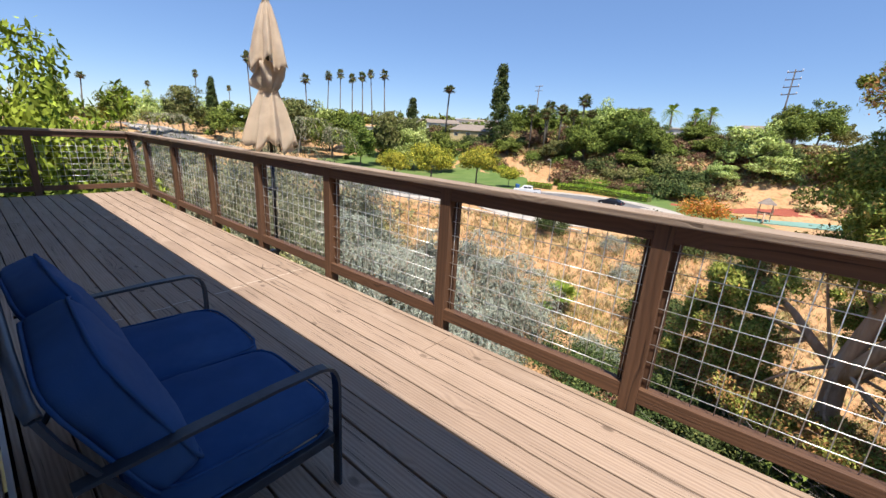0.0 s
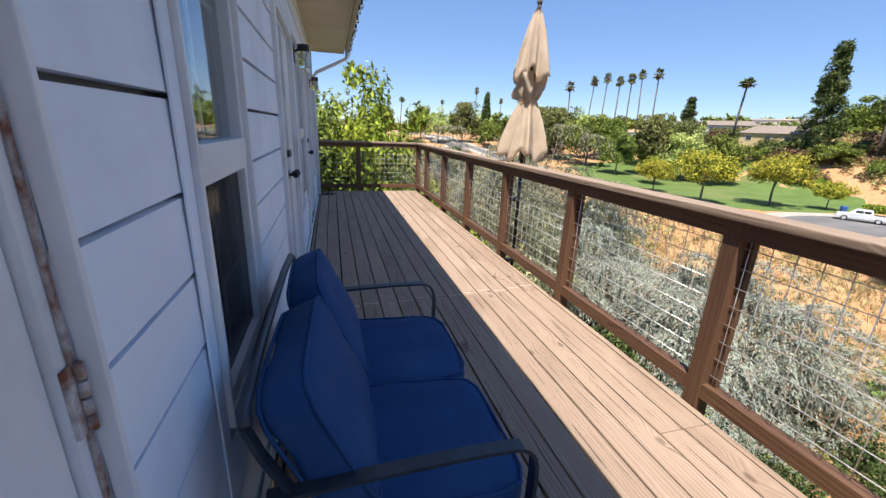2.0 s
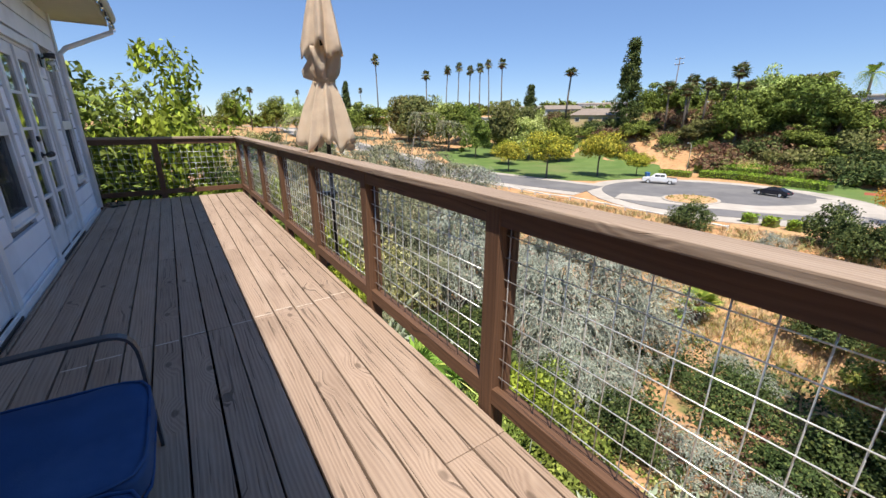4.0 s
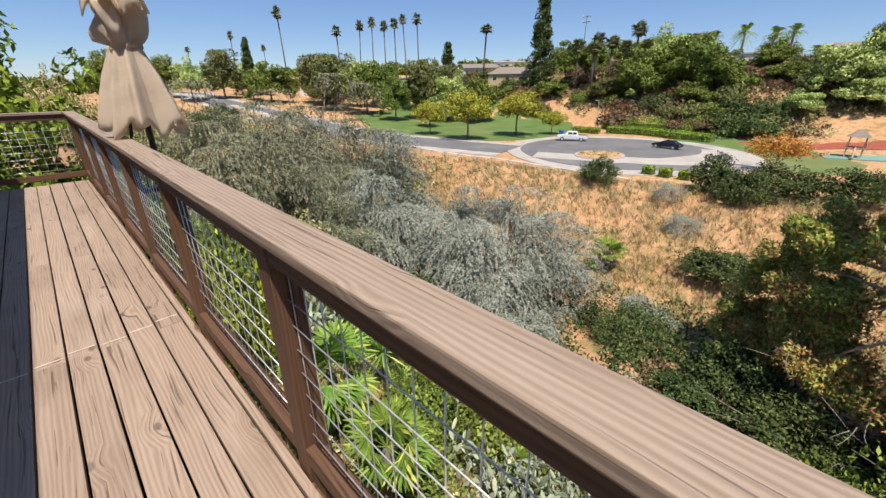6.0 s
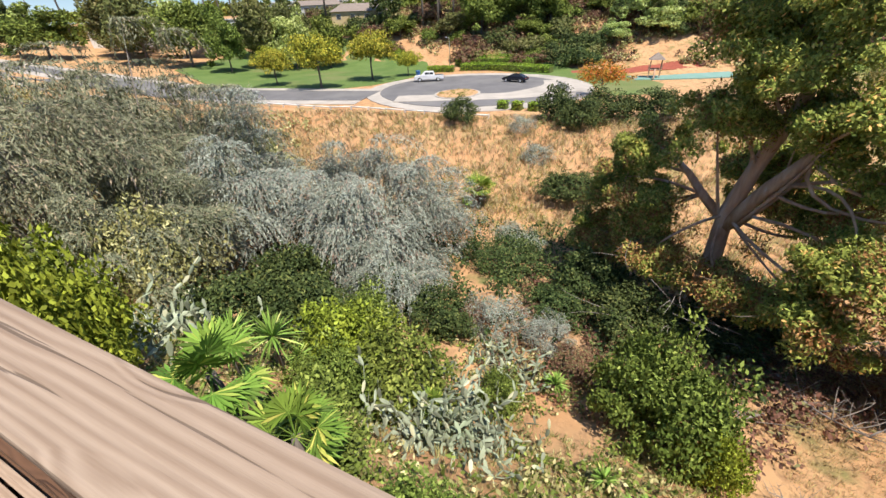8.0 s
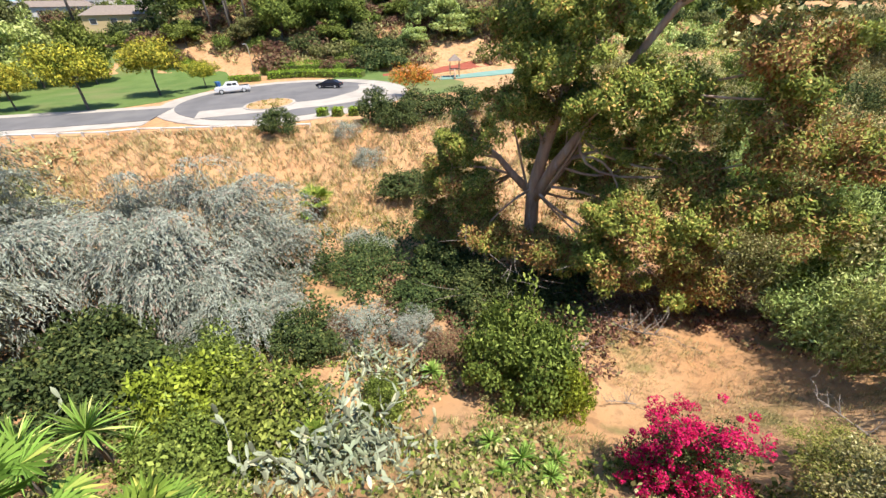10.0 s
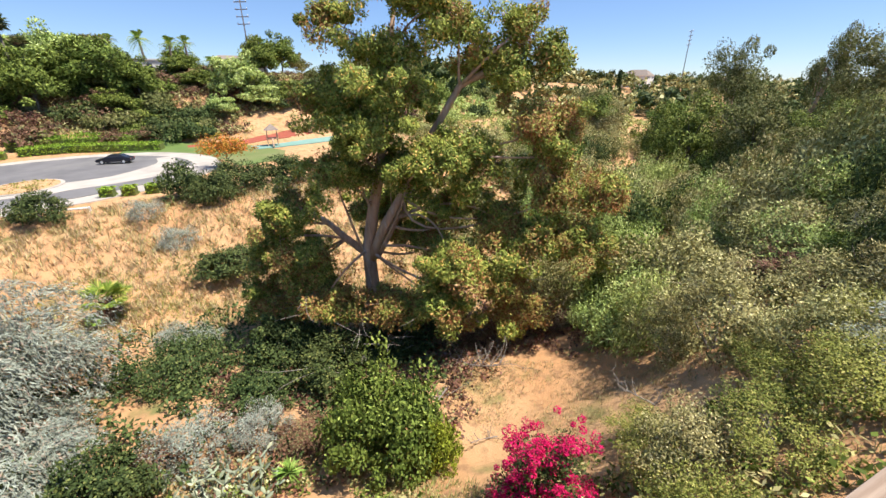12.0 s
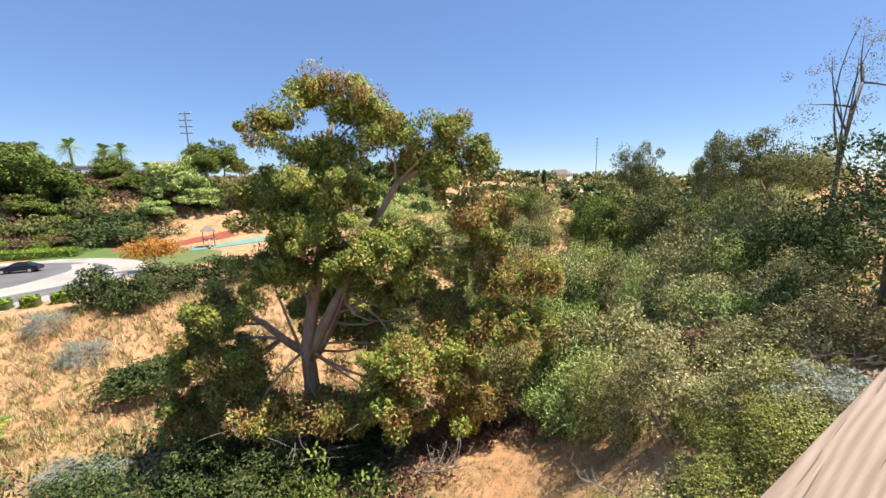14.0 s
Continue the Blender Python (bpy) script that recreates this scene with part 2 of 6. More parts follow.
def ground_mat():
    m, nt, p = start("dry_soil", 0.95, spec=0.15)
    v = coords(nt, world_space=True)
    n1 = noise_of(nt, v, 0.16, 6)
    n2 = noise_of(nt, v, 1.4, 6)
    n3 = noise_of(nt, v, 0.5, 5)
    col = mixrgb(nt, (0.5, 0.275, 0.13), (0.55, 0.34, 0.175), ramp(nt, n1, 0.35, 0.65))
    col = mixrgb(nt, col, (0.25, 0.145, 0.08), ramp(nt, n2, 0.5, 0.75))
    col = mixrgb(nt, col, (0.2, 0.19, 0.07), ramp(nt, n3, 0.55, 0.72))
    nt.links.new(col, p.inputs["Base Color"])
    bump(nt, p, noise_of(nt, v, 5, 6, 0.7), 0.7, 0.12)
    return m


SOIL = ground_mat()
L_EUC = leaf_mat("eucalyptus_leaf", (0.09, 0.112, 0.022), (0.138, 0.15, 0.03), (0.24, 0.14, 0.045), 0.87, tone=1.8)
L_EUC_DRY = leaf_mat("dry_eucalyptus_leaf", (0.17, 0.1, 0.035), (0.24, 0.11, 0.042), (0.14, 0.14, 0.035), 0.55, tone=1.6)
L_GREY = leaf_mat("grey_green_leaf", (0.25, 0.285, 0.225), (0.32, 0.355, 0.29), (0.24, 0.19, 0.14), 0.82, thin=0.2, tone=0.9)
L_OLIVE_GREY = leaf_mat("olive_grey_leaf", (0.16, 0.175, 0.1), (0.22, 0.23, 0.145), (0.24, 0.2, 0.13), 0.8, thin=0.2, tone=1.0)
L_OLIVE = leaf_mat("olive_leaf", (0.12, 0.122, 0.042), (0.165, 0.152, 0.06), (0.2, 0.19, 0.09), 0.8, tone=1.75)
L_GREEN = leaf_mat("green_leaf", (0.076, 0.11, 0.02), (0.11, 0.145, 0.028), (0.15, 0.185, 0.04), 0.8, tone=1.1)
L_LAUREL = leaf_mat("yellowish_green_leaf", (0.12, 0.14, 0.03), (0.17, 0.18, 0.04), (0.22, 0.2, 0.06), 0.8, tone=1.2)
L_LIME = leaf_mat("yellow_green_leaf", (0.14, 0.195, 0.022), (0.2, 0.25, 0.028), (0.22, 0.285, 0.035), 0.82, tone=0.92)
L_OLIVE_DEEP = leaf_mat("deep_olive_leaf", (0.085, 0.1, 0.03), (0.12, 0.125, 0.042), (0.15, 0.14, 0.06), 0.85, tone=1.15)
L_YELLOW = leaf_mat("yellowing_leaf", (0.15, 0.19, 0.025), (0.25, 0.255, 0.03), (0.34, 0.31, 0.035), 0.75, tone=1.0)
L_DARK = leaf_mat("dark_green_leaf", (0.036, 0.058, 0.018), (0.055, 0.078, 0.024), (0.085, 0.1, 0.03), 0.8, tone=1.1)
L_PEPPER = leaf_mat("soft_green_leaf", (0.115, 0.15, 0.04), (0.15, 0.18, 0.055), (0.18, 0.2, 0.08), 0.8, tone=2.0)
L_ORANGE = leaf_mat("orange_tinted_leaf", (0.24, 0.2, 0.03), (0.34, 0.16, 0.03), (0.4, 0.11, 0.03), 0.65, tone=1.0)
L_BROWN = leaf_mat("rusty_brush_leaf", (0.16, 0.085, 0.05), (0.12, 0.07, 0.045), (0.12, 0.12, 0.05), 0.75)
L_PINK = leaf_mat("magenta_bract", (0.62, 0.012, 0.07), (0.7, 0.022, 0.1), (0.42, 0.008, 0.045), 0.75, thin=0.15, tone=0.8)
L_CACTUS = leaf_mat("grey_green_cactus_pad", (0.19, 0.225, 0.145), (0.26, 0.29, 0.2), (0.3, 0.28, 0.18), 0.85, thin=0.0, tone=1.0, pieces=True)
L_YUCCA = leaf_mat("yucca_blade", (0.11, 0.2, 0.035), (0.18, 0.28, 0.06), (0.3, 0.3, 0.1), 0.85, pieces=True)
L_PALM = leaf_mat("palm_frond", (0.1, 0.19, 0.03), (0.17, 0.25, 0.04), (0.26, 0.27, 0.06), 0.8, tone=1.0)
L_PALM_FAR = leaf_mat("dull_palm_frond", (0.07, 0.1, 0.035), (0.1, 0.12, 0.045), (0.17, 0.14, 0.07), 0.75)
L_GRASS = leaf_mat("dry_grass", (0.47, 0.36, 0.2), (0.38, 0.3, 0.15), (0.27, 0.26, 0.1), 0.74, tone=0.98)
L_HEDGE = leaf_mat("clipped_hedge_leaf", (0.13, 0.22, 0.025), (0.18, 0.27, 0.03), None, tone=1.0)

# ---- mesh helpers ----


def box(bm, x0, x1, y0, y1, z0, z1, bevel=0.0):
    m = Matrix.LocRotScale(((x0 + x1) / 2, (y0 + y1) / 2, (z0 + z1) / 2), None, (abs(x1 - x0), abs(y1 - y0), abs(z1 - z0)))
    made = bmesh.ops.create_cube(bm, size=1.0, matrix=m)["verts"]
    if bevel:
        edges = list({e for v in made for e in v.link_edges})
        bmesh.ops.bevel(bm, geom=edges, offset=bevel, segments=2, profile=0.6, affect="EDGES")
    return bm


def boxes(*rows, bevel=0.0):
    bm = bmesh.new()
    for r in rows:
        box(bm, *r, bevel=bevel)
    return bm


def tube(bm, pts, r, seg=8, r_end=None):
    """A round bar swept along points."""
    pts = [Vector(p) for p in pts]
    rings = []
    side = None
    for i, p in enumerate(pts):
        d = (pts[min(i + 1, len(pts) - 1)] - pts[max(i - 1, 0)]).normalized()
        if side is None:
            side = d.orthogonal().normalized()
        side = (side - d * side.dot(d)).normalized()
        up = d.cross(side)
        rr = r if r_end is None else r + (r_end - r) * i / (len(pts) - 1)
        rings.append([bm.verts.new(p + (side * math.cos(a) + up * math.sin(a)) * rr) for a in (2 * math.pi * k / seg for k in range(seg))])
    for a, b in zip(rings, rings[1:]):
        for k in range(seg):
            bm.faces.new((a[k], a[(k + 1) % seg], b[(k + 1) % seg], b[k])).smooth = True
    bm.faces.new(rings[0][::-1])
    bm.faces.new(rings[-1])
    return bm


def bar(*args, **kw):
    return tube(bmesh.new(), *args, **kw)


def part(name, bm, material, parent=None, label=""):
    """Link a bmesh as one mesh object, under a thing or a part."""
    me = bpy.data.meshes.new(name)
    bm.normal_update()
    bm.to_mesh(me)
    bm.free()
    me.materials.append(material)
    ob = new(name, me)
    if parent:
        ob.parent = parent
    return tagged(ob, label)


def again(name, me, parent, m):
    """One more piece on the same mesh data."""
    ob = new(name, me)
    ob.parent = parent
    ob.matrix_basis = m
    return ob


def thing(name, at, label, category, group=""):
    ob = new(name)
    ob.location = at
    ob.empty_display_size = 0.1
    return tagged(ob, label, category, group)


def raw(name, verts, faces, material, parent=None, smooth=False):
    """A mesh object from number arrays."""
    me = bpy.data.meshes.new(name)
    me.from_pydata(verts if isinstance(verts, list) else verts.tolist(), [], faces if isinstance(faces, list) else faces.tolist())
    me.materials.append(material)
    if smooth:
        me.polygons.foreach_set("use_smooth", [True] * len(me.polygons))
    ob = new(name, me)
    if parent:
        ob.parent = parent
    return ob


# ---- the lie of the land ----
LAND_U = [-400, -60, -20, -6, 0, 3, 6, 9.5, 13, 18, 24, 30, 36, 43, 48.2, 56, 92, 98, 106, 116, 128, 138, 160, 400, 3000]
LAND_Z = [3, 2, 0.6, -1.6, -4.0, -5.2, -7.3, -10.4, -12.5, -13.7, -14.4, -14.6, -14.2, -12.2, -9.75, -9.5, -9.5, -8.9, -6.0, -1.5, 3.2, 4.6, 5.0, 3, 1]


def land(x, y):
    """Height of the ground."""
    x, y = np.asarray(x, float), np.asarray(y, float)
    u = x - np.clip(-8 - y, 0, 90) * 0.4 - np.clip(-98 - y, 0, 4000) * 0.3
    z = np.interp(u, LAND_U, LAND_Z)
    far = np.clip((y - 78) / 110, 0, 1)
    z = z * (1 - far) + np.maximum(z, -2.2) * far
    back = np.clip((-y - 60) / 220, 0, 1)
    z = z * (1 - back) + (z * 0.3 - 3.5) * back
    amp = np.clip((48.5 - u) / 4, 0, 1) + np.clip((u - 97) / 4, 0, 1)
    z = z + amp * (0.35 * np.sin(x * 0.31 + y * 0.17) * np.cos(y * 0.27 - x * 0.05) + 0.15 * np.sin(x * 1.1 - y * 0.7))
    return z


def steps(edges):
    out = [edges[0][0]]
    for a, b, d in edges:
        out += list(np.linspace(a, b, max(1, int(round((b - a) / d))) + 1)[1:])
    return np.array(out)


gx = steps([(-2500, -300, 250), (-300, -40, 26), (-40, 0, 4), (0, 60, 1.0), (60, 170, 2.5), (170, 500, 30), (500, 4500, 400)])
gy = steps([(-4500, -500, 400), (-500, -120, 25), (-120, -40, 4), (-40, 60, 1.2), (60, 130, 4), (130, 500, 25), (500, 4500, 400)])
GX, GY = np.meshgrid(gx, gy, indexing="ij")
GZ = land(GX, GY)
nyy = len(gy)
idx = np.arange(len(gx) * nyy).reshape(len(gx), nyy)
quads = np.stack([idx[:-1, :-1], idx[1:, :-1], idx[1:, 1:], idx[:-1, 1:]], -1).reshape(-1, 4)
ground = raw("ground", np.stack([GX, GY, GZ], -1).reshape(-1, 3), quads, SOIL, smooth=True)
tagged(ground, "dry tan canyon soil sloping down from the deck", "ground", kind="structure")


def inside(px, py, poly):
    c = np.zeros(px.shape, bool)
    for (x0, y0), (x1, y1) in zip(poly, poly[1:] + poly[:1]):
        hit = ((y0 > py) != (y1 > py)) & (px < (x1 - x0) * (py - y0) / (y1 - y0 + 1e-12) + x0)
        c ^= hit
    return c


def patch(name, poly, lift, material, label, category, cell=1.0):
    """A sheet that follows the ground inside an outline; its rim is clean."""
    bm = bmesh.new()
    f = bm.faces.new([bm.verts.new((x, y, 0)) for x, y in poly])
    xs, ys = [p[0] for p in poly], [p[1] for p in poly]
    for axis, lo, hi in ((0, min(xs), max(xs)), (1, min(ys), max(ys))):
        for c in np.arange(lo + cell, hi, cell):
            n = Vector((1, 0, 0) if axis == 0 else (0, 1, 0))
            bmesh.ops.bisect_plane(bm, geom=bm.verts[:] + bm.edges[:] + bm.faces[:], plane_co=n * float(c), plane_no=n)
    for v in bm.verts:
        v.co.z = float(land(v.co.x, v.co.y)) + lift
    ext = bmesh.ops.extrude_face_region(bm, geom=bm.faces[:])
    low = [v for v in bm.verts if v not in set(g for g in ext["geom"] if isinstance(g, bmesh.types.BMVert))]
    for v in low:
        v.co.z -= max(lift, 0.05) + 0.15
    bmesh.ops.recalc_face_normals(bm, faces=bm.faces[:])
    return tagged(part(name, bm, material), label, category, kind="structure")


def ribbon(line, half, n=60):
    """Outline of a strip along a smooth line."""
    pts = np.array(line, float)
    t = np.linspace(0, len(pts) - 1, n)
    i = np.clip(t.astype(int), 0, len(pts) - 2)
    f = (t - i)[:, None]
    p0, p1, p2, p3 = (pts[np.clip(i + k, 0, len(pts) - 1)] for k in (-1, 0, 1, 2))
    c = 0.5 * (2 * p1 + (p2 - p0) * f + (2 * p0 - 5 * p1 + 4 * p2 - p3) * f**2 + (3 * p1 - p0 - 3 * p2 + p3) * f**3)
    d = np.gradient(c, axis=0)
    d /= np.linalg.norm(d, axis=1)[:, None]
    s = np.stack([-d[:, 1], d[:, 0]], 1) * half
    return [tuple(p) for p in c + s] + [tuple(p) for p in (c - s)[::-1]]


def ring(cx, cy, rx, ry, n=40, a0=0.0, a1=2 * math.pi):
    return [(cx + rx * math.cos(a), cy + ry * math.sin(a)) for a in np.linspace(a0, a1, n, endpoint=a1 - a0 < 6.2)]


ROAD_LINE = [(66, 26), (60, 40), (57, 55), (54, 75), (52, 110), (50, 170), (52, 250), (40, 340), (0, 420)]
patch("pavement", ring(71.5, 25.5, 19.5, 19.5), 0.10, CONCRETE, "pale concrete path round the end of the road", "pavement", 6)
patch("pavement_strip", ribbon(ROAD_LINE[1:], 6.9, 70), 0.09, CONCRETE, "pale concrete path along the road", "pavement", 8)
patch("road_end", ring(71.0, 26, 16.5, 16.2), 0.14, ASPHALT, "worn grey asphalt turning circle", "road", 6)
patch("road", ribbon(ROAD_LINE[1:], 4.3, 70), 0.13, ASPHALT, "worn grey asphalt road along the canyon", "road", 8)
patch("drive_band", ribbon([(58, 34), (62, 24), (66, 16), (72, 11)], 2.6, 24), 0.17, CONCRETE, "pale concrete band across the asphalt", "road", 6)
patch("drive_band_2", ribbon([(60, 23), (66, 18), (75, 14), (82, 15)], 1.2, 24), 0.175, CONCRETE, "pale concrete band across the asphalt", "road", 6)
patch("island_kerb", ring(64.3, 26.2, 4.4, 3.6), 0.26, CONCRETE, "raised concrete kerb of a traffic island", "kerb", 6)
patch("island_bed", ring(64.3, 26.2, 4.0, 3.2), 0.30, SOIL, "planted soil bed of a traffic island", "planting bed", 6)
patch("lawn", [(63, 52), (70, 46.5), (78, 44.5), (90, 43), (100, 50), (112, 75), (118, 105), (100, 118), (70, 105), (60.5, 80), (60.5, 64)], 0.06, LAWN, "mown green park lawn", "lawn", 5)
patch("lawn_south", [(90, 24), (86, 12), (76, 6), (69, 3), (72, -3), (82, -4), (92, 2), (100, 20)], 0.06, LAWN, "mown green park lawn by the playground", "lawn", 5)
patch("mulch_bed", ribbon([(93, 13), (94.5, 5), (97.5, -1), (101, -10)], 1.7, 24), 0.1, MULCH, "red bark mulch at the foot of the slope", "planting bed", 4)
patch("play_surface", ribbon([(87.5, 1.5), (89, -3), (91.5, -9), (95, -16)], 2.4, 24), 0.16, PLAYMAT, "green and pale playground surface", "playground surface", 4)

# ---- house wall, deck and eaves ----
WX = 0.53
W0, W1 = -3.2, 7.42
ZS = 2.72


def strips(rows, holes, name, parent, material, thick=0.007):
    """Lap siding: each run of board between openings is a piece of its own."""
    for z0, z1 in rows:
        cuts = sorted((max(a, W0), min(b, W1)) for a, b, lo, hi in holes if lo < z1 - 0.02 and hi > z0 + 0.02)
        y = W0
        for a, b in cuts + [(W1, W1)]:
            if a - y > 0.02:
                bm = bmesh.new()
                vs = [bm.verts.new(p) for p in (
                    (WX - 0.03, y, z0 + 0.010), (WX + thick, y, z0 + 0.010), (WX + 0.004, y, z1 - 0.004), (WX - 0.03, y, z1 - 0.004),
                    (WX - 0.03, a, z0 + 0.010), (WX + thick, a, z0 + 0.010), (WX + 0.004, a, z1 - 0.004), (WX - 0.03, a, z1 - 0.004))]
                for q in ((0, 1, 2, 3), (7, 6, 5, 4), (0, 4, 5, 1), (1, 5, 6, 2), (2, 6, 7, 3), (3, 7, 4, 0)):
                    bm.faces.new([vs[i] for i in q])
                part(name, bm, material, parent)
            y = max(y, b)


# openings: y from, y to, z from, z to
OPEN_DOOR = (-1.25, -0.27, 0.0, 2.08)
OPEN_WIN1 = (0.245, 0.86, 0.56, 2.06)
OPEN_D1 = (2.10, 3.12, 0.0, 2.08)
OPEN_WIN2 = (3.52, 4.22, 0.56, 2.06)
OPEN_D2 = (4.55, 5.85, 0.0, 2.08)
OPEN_WIN3 = (6.35, 6.98, 0.56, 2.06)
HOLES = [OPEN_DOOR, OPEN_WIN1, OPEN_D1, OPEN_WIN2, OPEN_D2, OPEN_WIN3]
bm = bmesh.new()
y = W0
for a, b, lo, hi in HOLES + [(W1, W1, 0, 0)]:
    box(bm, WX - 0.2, WX - 0.032, y, a, -0.35, ZS + 0.3)
    if b > a:
        box(bm, WX - 0.2, WX - 0.032, a, b, hi, ZS + 0.3)
        box(bm, WX - 0.2, WX - 0.032, a, b, -0.35, lo - 0.002)
    y = b
# backing coloured dark so the gaps between boards read as shadow lines
wall_east = tagged(part("wall_east", bm, DARK), "house wall clad in pale blue lap siding", "wall", kind="structure")
zrow = [-0.02, 0.08, 0.275, 0.467, 0.667, 0.85, 1.037, 1.225, 1.43, 1.62, 1.80, 2.0, 2.2, 2.4, 2.6, ZS]
strips(list(zip(zrow, zrow[1:])), HOLES, "siding_board", wall_east, SIDING)
part("trim_board", boxes((WX + 0.0095, WX + 0.016, 0.165, 0.226, -0.018, ZS - 0.004), bevel=0.002), SIDING, wall_east, "flat painted board beside the window")
# plain walls that close the house
bm = boxes((-6.0, -5.8, W0, W1, -4.5, ZS + 0.3), (-5.8, WX - 0.2, W1 - 0.2, W1, -4.5, ZS + 0.3), (-5.8, WX - 0.2, W0, W0 + 0.2, -4.5, ZS + 0.3),
           (WX - 0.2, WX - 0.03, W0, W1, -6.5, -0.36))
tagged(part("wall_rest", bm, SIDING), "pale blue outer walls of the house", "wall", kind="structure")
# rooms added behind the glass, their darkness put into the grey
tagged(part("floor_inside", boxes((-5.8, WX - 0.2, W0 + 0.2, W1 - 0.2, -0.2, -0.02)), DARK), "house floor painted dark for the room's shade", "floor", kind="structure")
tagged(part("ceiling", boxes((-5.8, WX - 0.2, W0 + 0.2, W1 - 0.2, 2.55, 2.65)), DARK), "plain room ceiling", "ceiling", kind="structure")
tagged(part("wall_inside", boxes((-3.2, -3.1, W0 + 0.2, W1 - 0.2, -0.02, 2.55)), DARK), "inner wall painted dark for the room's shade", "wall", kind="structure")

EX = 1.13
bm = boxes((WX - 0.1, EX, W0 - 0.6, W1 + 0.35, ZS, ZS + 0.03))
tagged(part("soffit", bm, SOFFIT), "cream painted soffit under the roof overhang", "soffit", kind="structure")
bm = boxes((EX, EX + 0.025, W0 - 0.6, W1 + 0.375, ZS - 0.015, ZS + 0.16), (-6.4, EX, W1 + 0.35, W1 + 0.375, ZS - 0.015, ZS + 0.16))
tagged(part("fascia", bm, SOFFIT), "cream fascia board along the roof edge", "fascia", kind="structure")
bm = bmesh.new()
vs = [bm.verts.new(p) for p in ((EX + 0.05, W0 - 0.65, ZS + 0.165), (EX + 0.05, W1 + 0.42, ZS + 0.165), (-2.7, W1 + 0.42, ZS + 1.5), (-2.7, W0 - 0.65, ZS + 1.5),
                                 (-6.5, W1 + 0.42, ZS + 0.165), (-6.5, W0 - 0.65, ZS + 0.165))]
bm.faces.new(vs[:4]); bm.faces.new((vs[3], vs[2], vs[4], vs[5])); bm.faces.new((vs[1], vs[4], vs[2])); bm.faces.new((vs[0], vs[3], vs[5])); bm.faces.new((vs[0], vs[5], vs[4], vs[1]))
tagged(part("roof", bm, ROOF), "shingled low pitched house roof", "roof", kind="structure")
# half-round gutter along the edge and the downpipe that returns to the wall
bm = bmesh.new()
prof = [(0.0, 0.06), (0.0, 0.0), (0.03, -0.04), (0.08, -0.05), (0.11, -0.01), (0.115, 0.05), (0.105, 0.05), (0.1, 0.0), (0.075, -0.035), (0.035, -0.028), (0.01, 0.0), (0.01, 0.06)]
ends = []
for yy in (W0 - 0.6, W1 + 0.38):
    ends.append([bm.verts.new((EX + 0.027 + a, yy, ZS + 0.08 + b)) for a, b in prof])
for k in range(len(prof)):
    bm.faces.new((ends[0][k], ends[0][(k + 1) % len(prof)], ends[1][(k + 1) % len(prof)], ends[1][k]))
bm.faces.new(ends[0]); bm.faces.new(ends[1][::-1])
tagged(part("gutter", bm, SOFFIT), "cream metal gutter along the roof edge", "gutter", kind="structure")
tagged(part("downpipe", bar([(EX + 0.08, W1 + 0.2, ZS + 0.05), (EX + 0.06, W1 + 0.2, ZS - 0.12), (WX + 0.12, W1 - 0.06, ZS - 0.42), (WX + 0.05, W1 - 0.08, ZS - 0.5), (WX + 0.05, W1 - 0.08, 0.05)], 0.032, 8), WHITE),
       "white downpipe returning from gutter to wall", "downpipe", kind="structure")
tagged(part("trim", boxes((WX + 0.002, WX + 0.03, W1 - 0.09, W1 + 0.012, -0.02, ZS - 0.002), (WX + 0.02, WX + 0.035, W0, W1 - 0.095, -0.018, 0.05)), WHITE), "white corner board and base trim", "trim", kind="structure")


def casing(name, o, parent, w=0.085, sill=True):
    a, b, lo, hi = o
    rows = [(WX + 0.002, WX + 0.032, a - w, a, lo if not sill else lo - w, hi + w), (WX + 0.002, WX + 0.032, b, b + w, lo if not sill else lo - w, hi + w),
            (WX + 0.004, WX + 0.034, a - 0.001, b + 0.001, hi, hi + w)]
    if sill:
        rows.append((WX + 0.004, WX + 0.04, a - 0.001, b + 0.001, lo - w, lo))
    part(name, boxes(*rows, bevel=0.003), WHITE, parent)


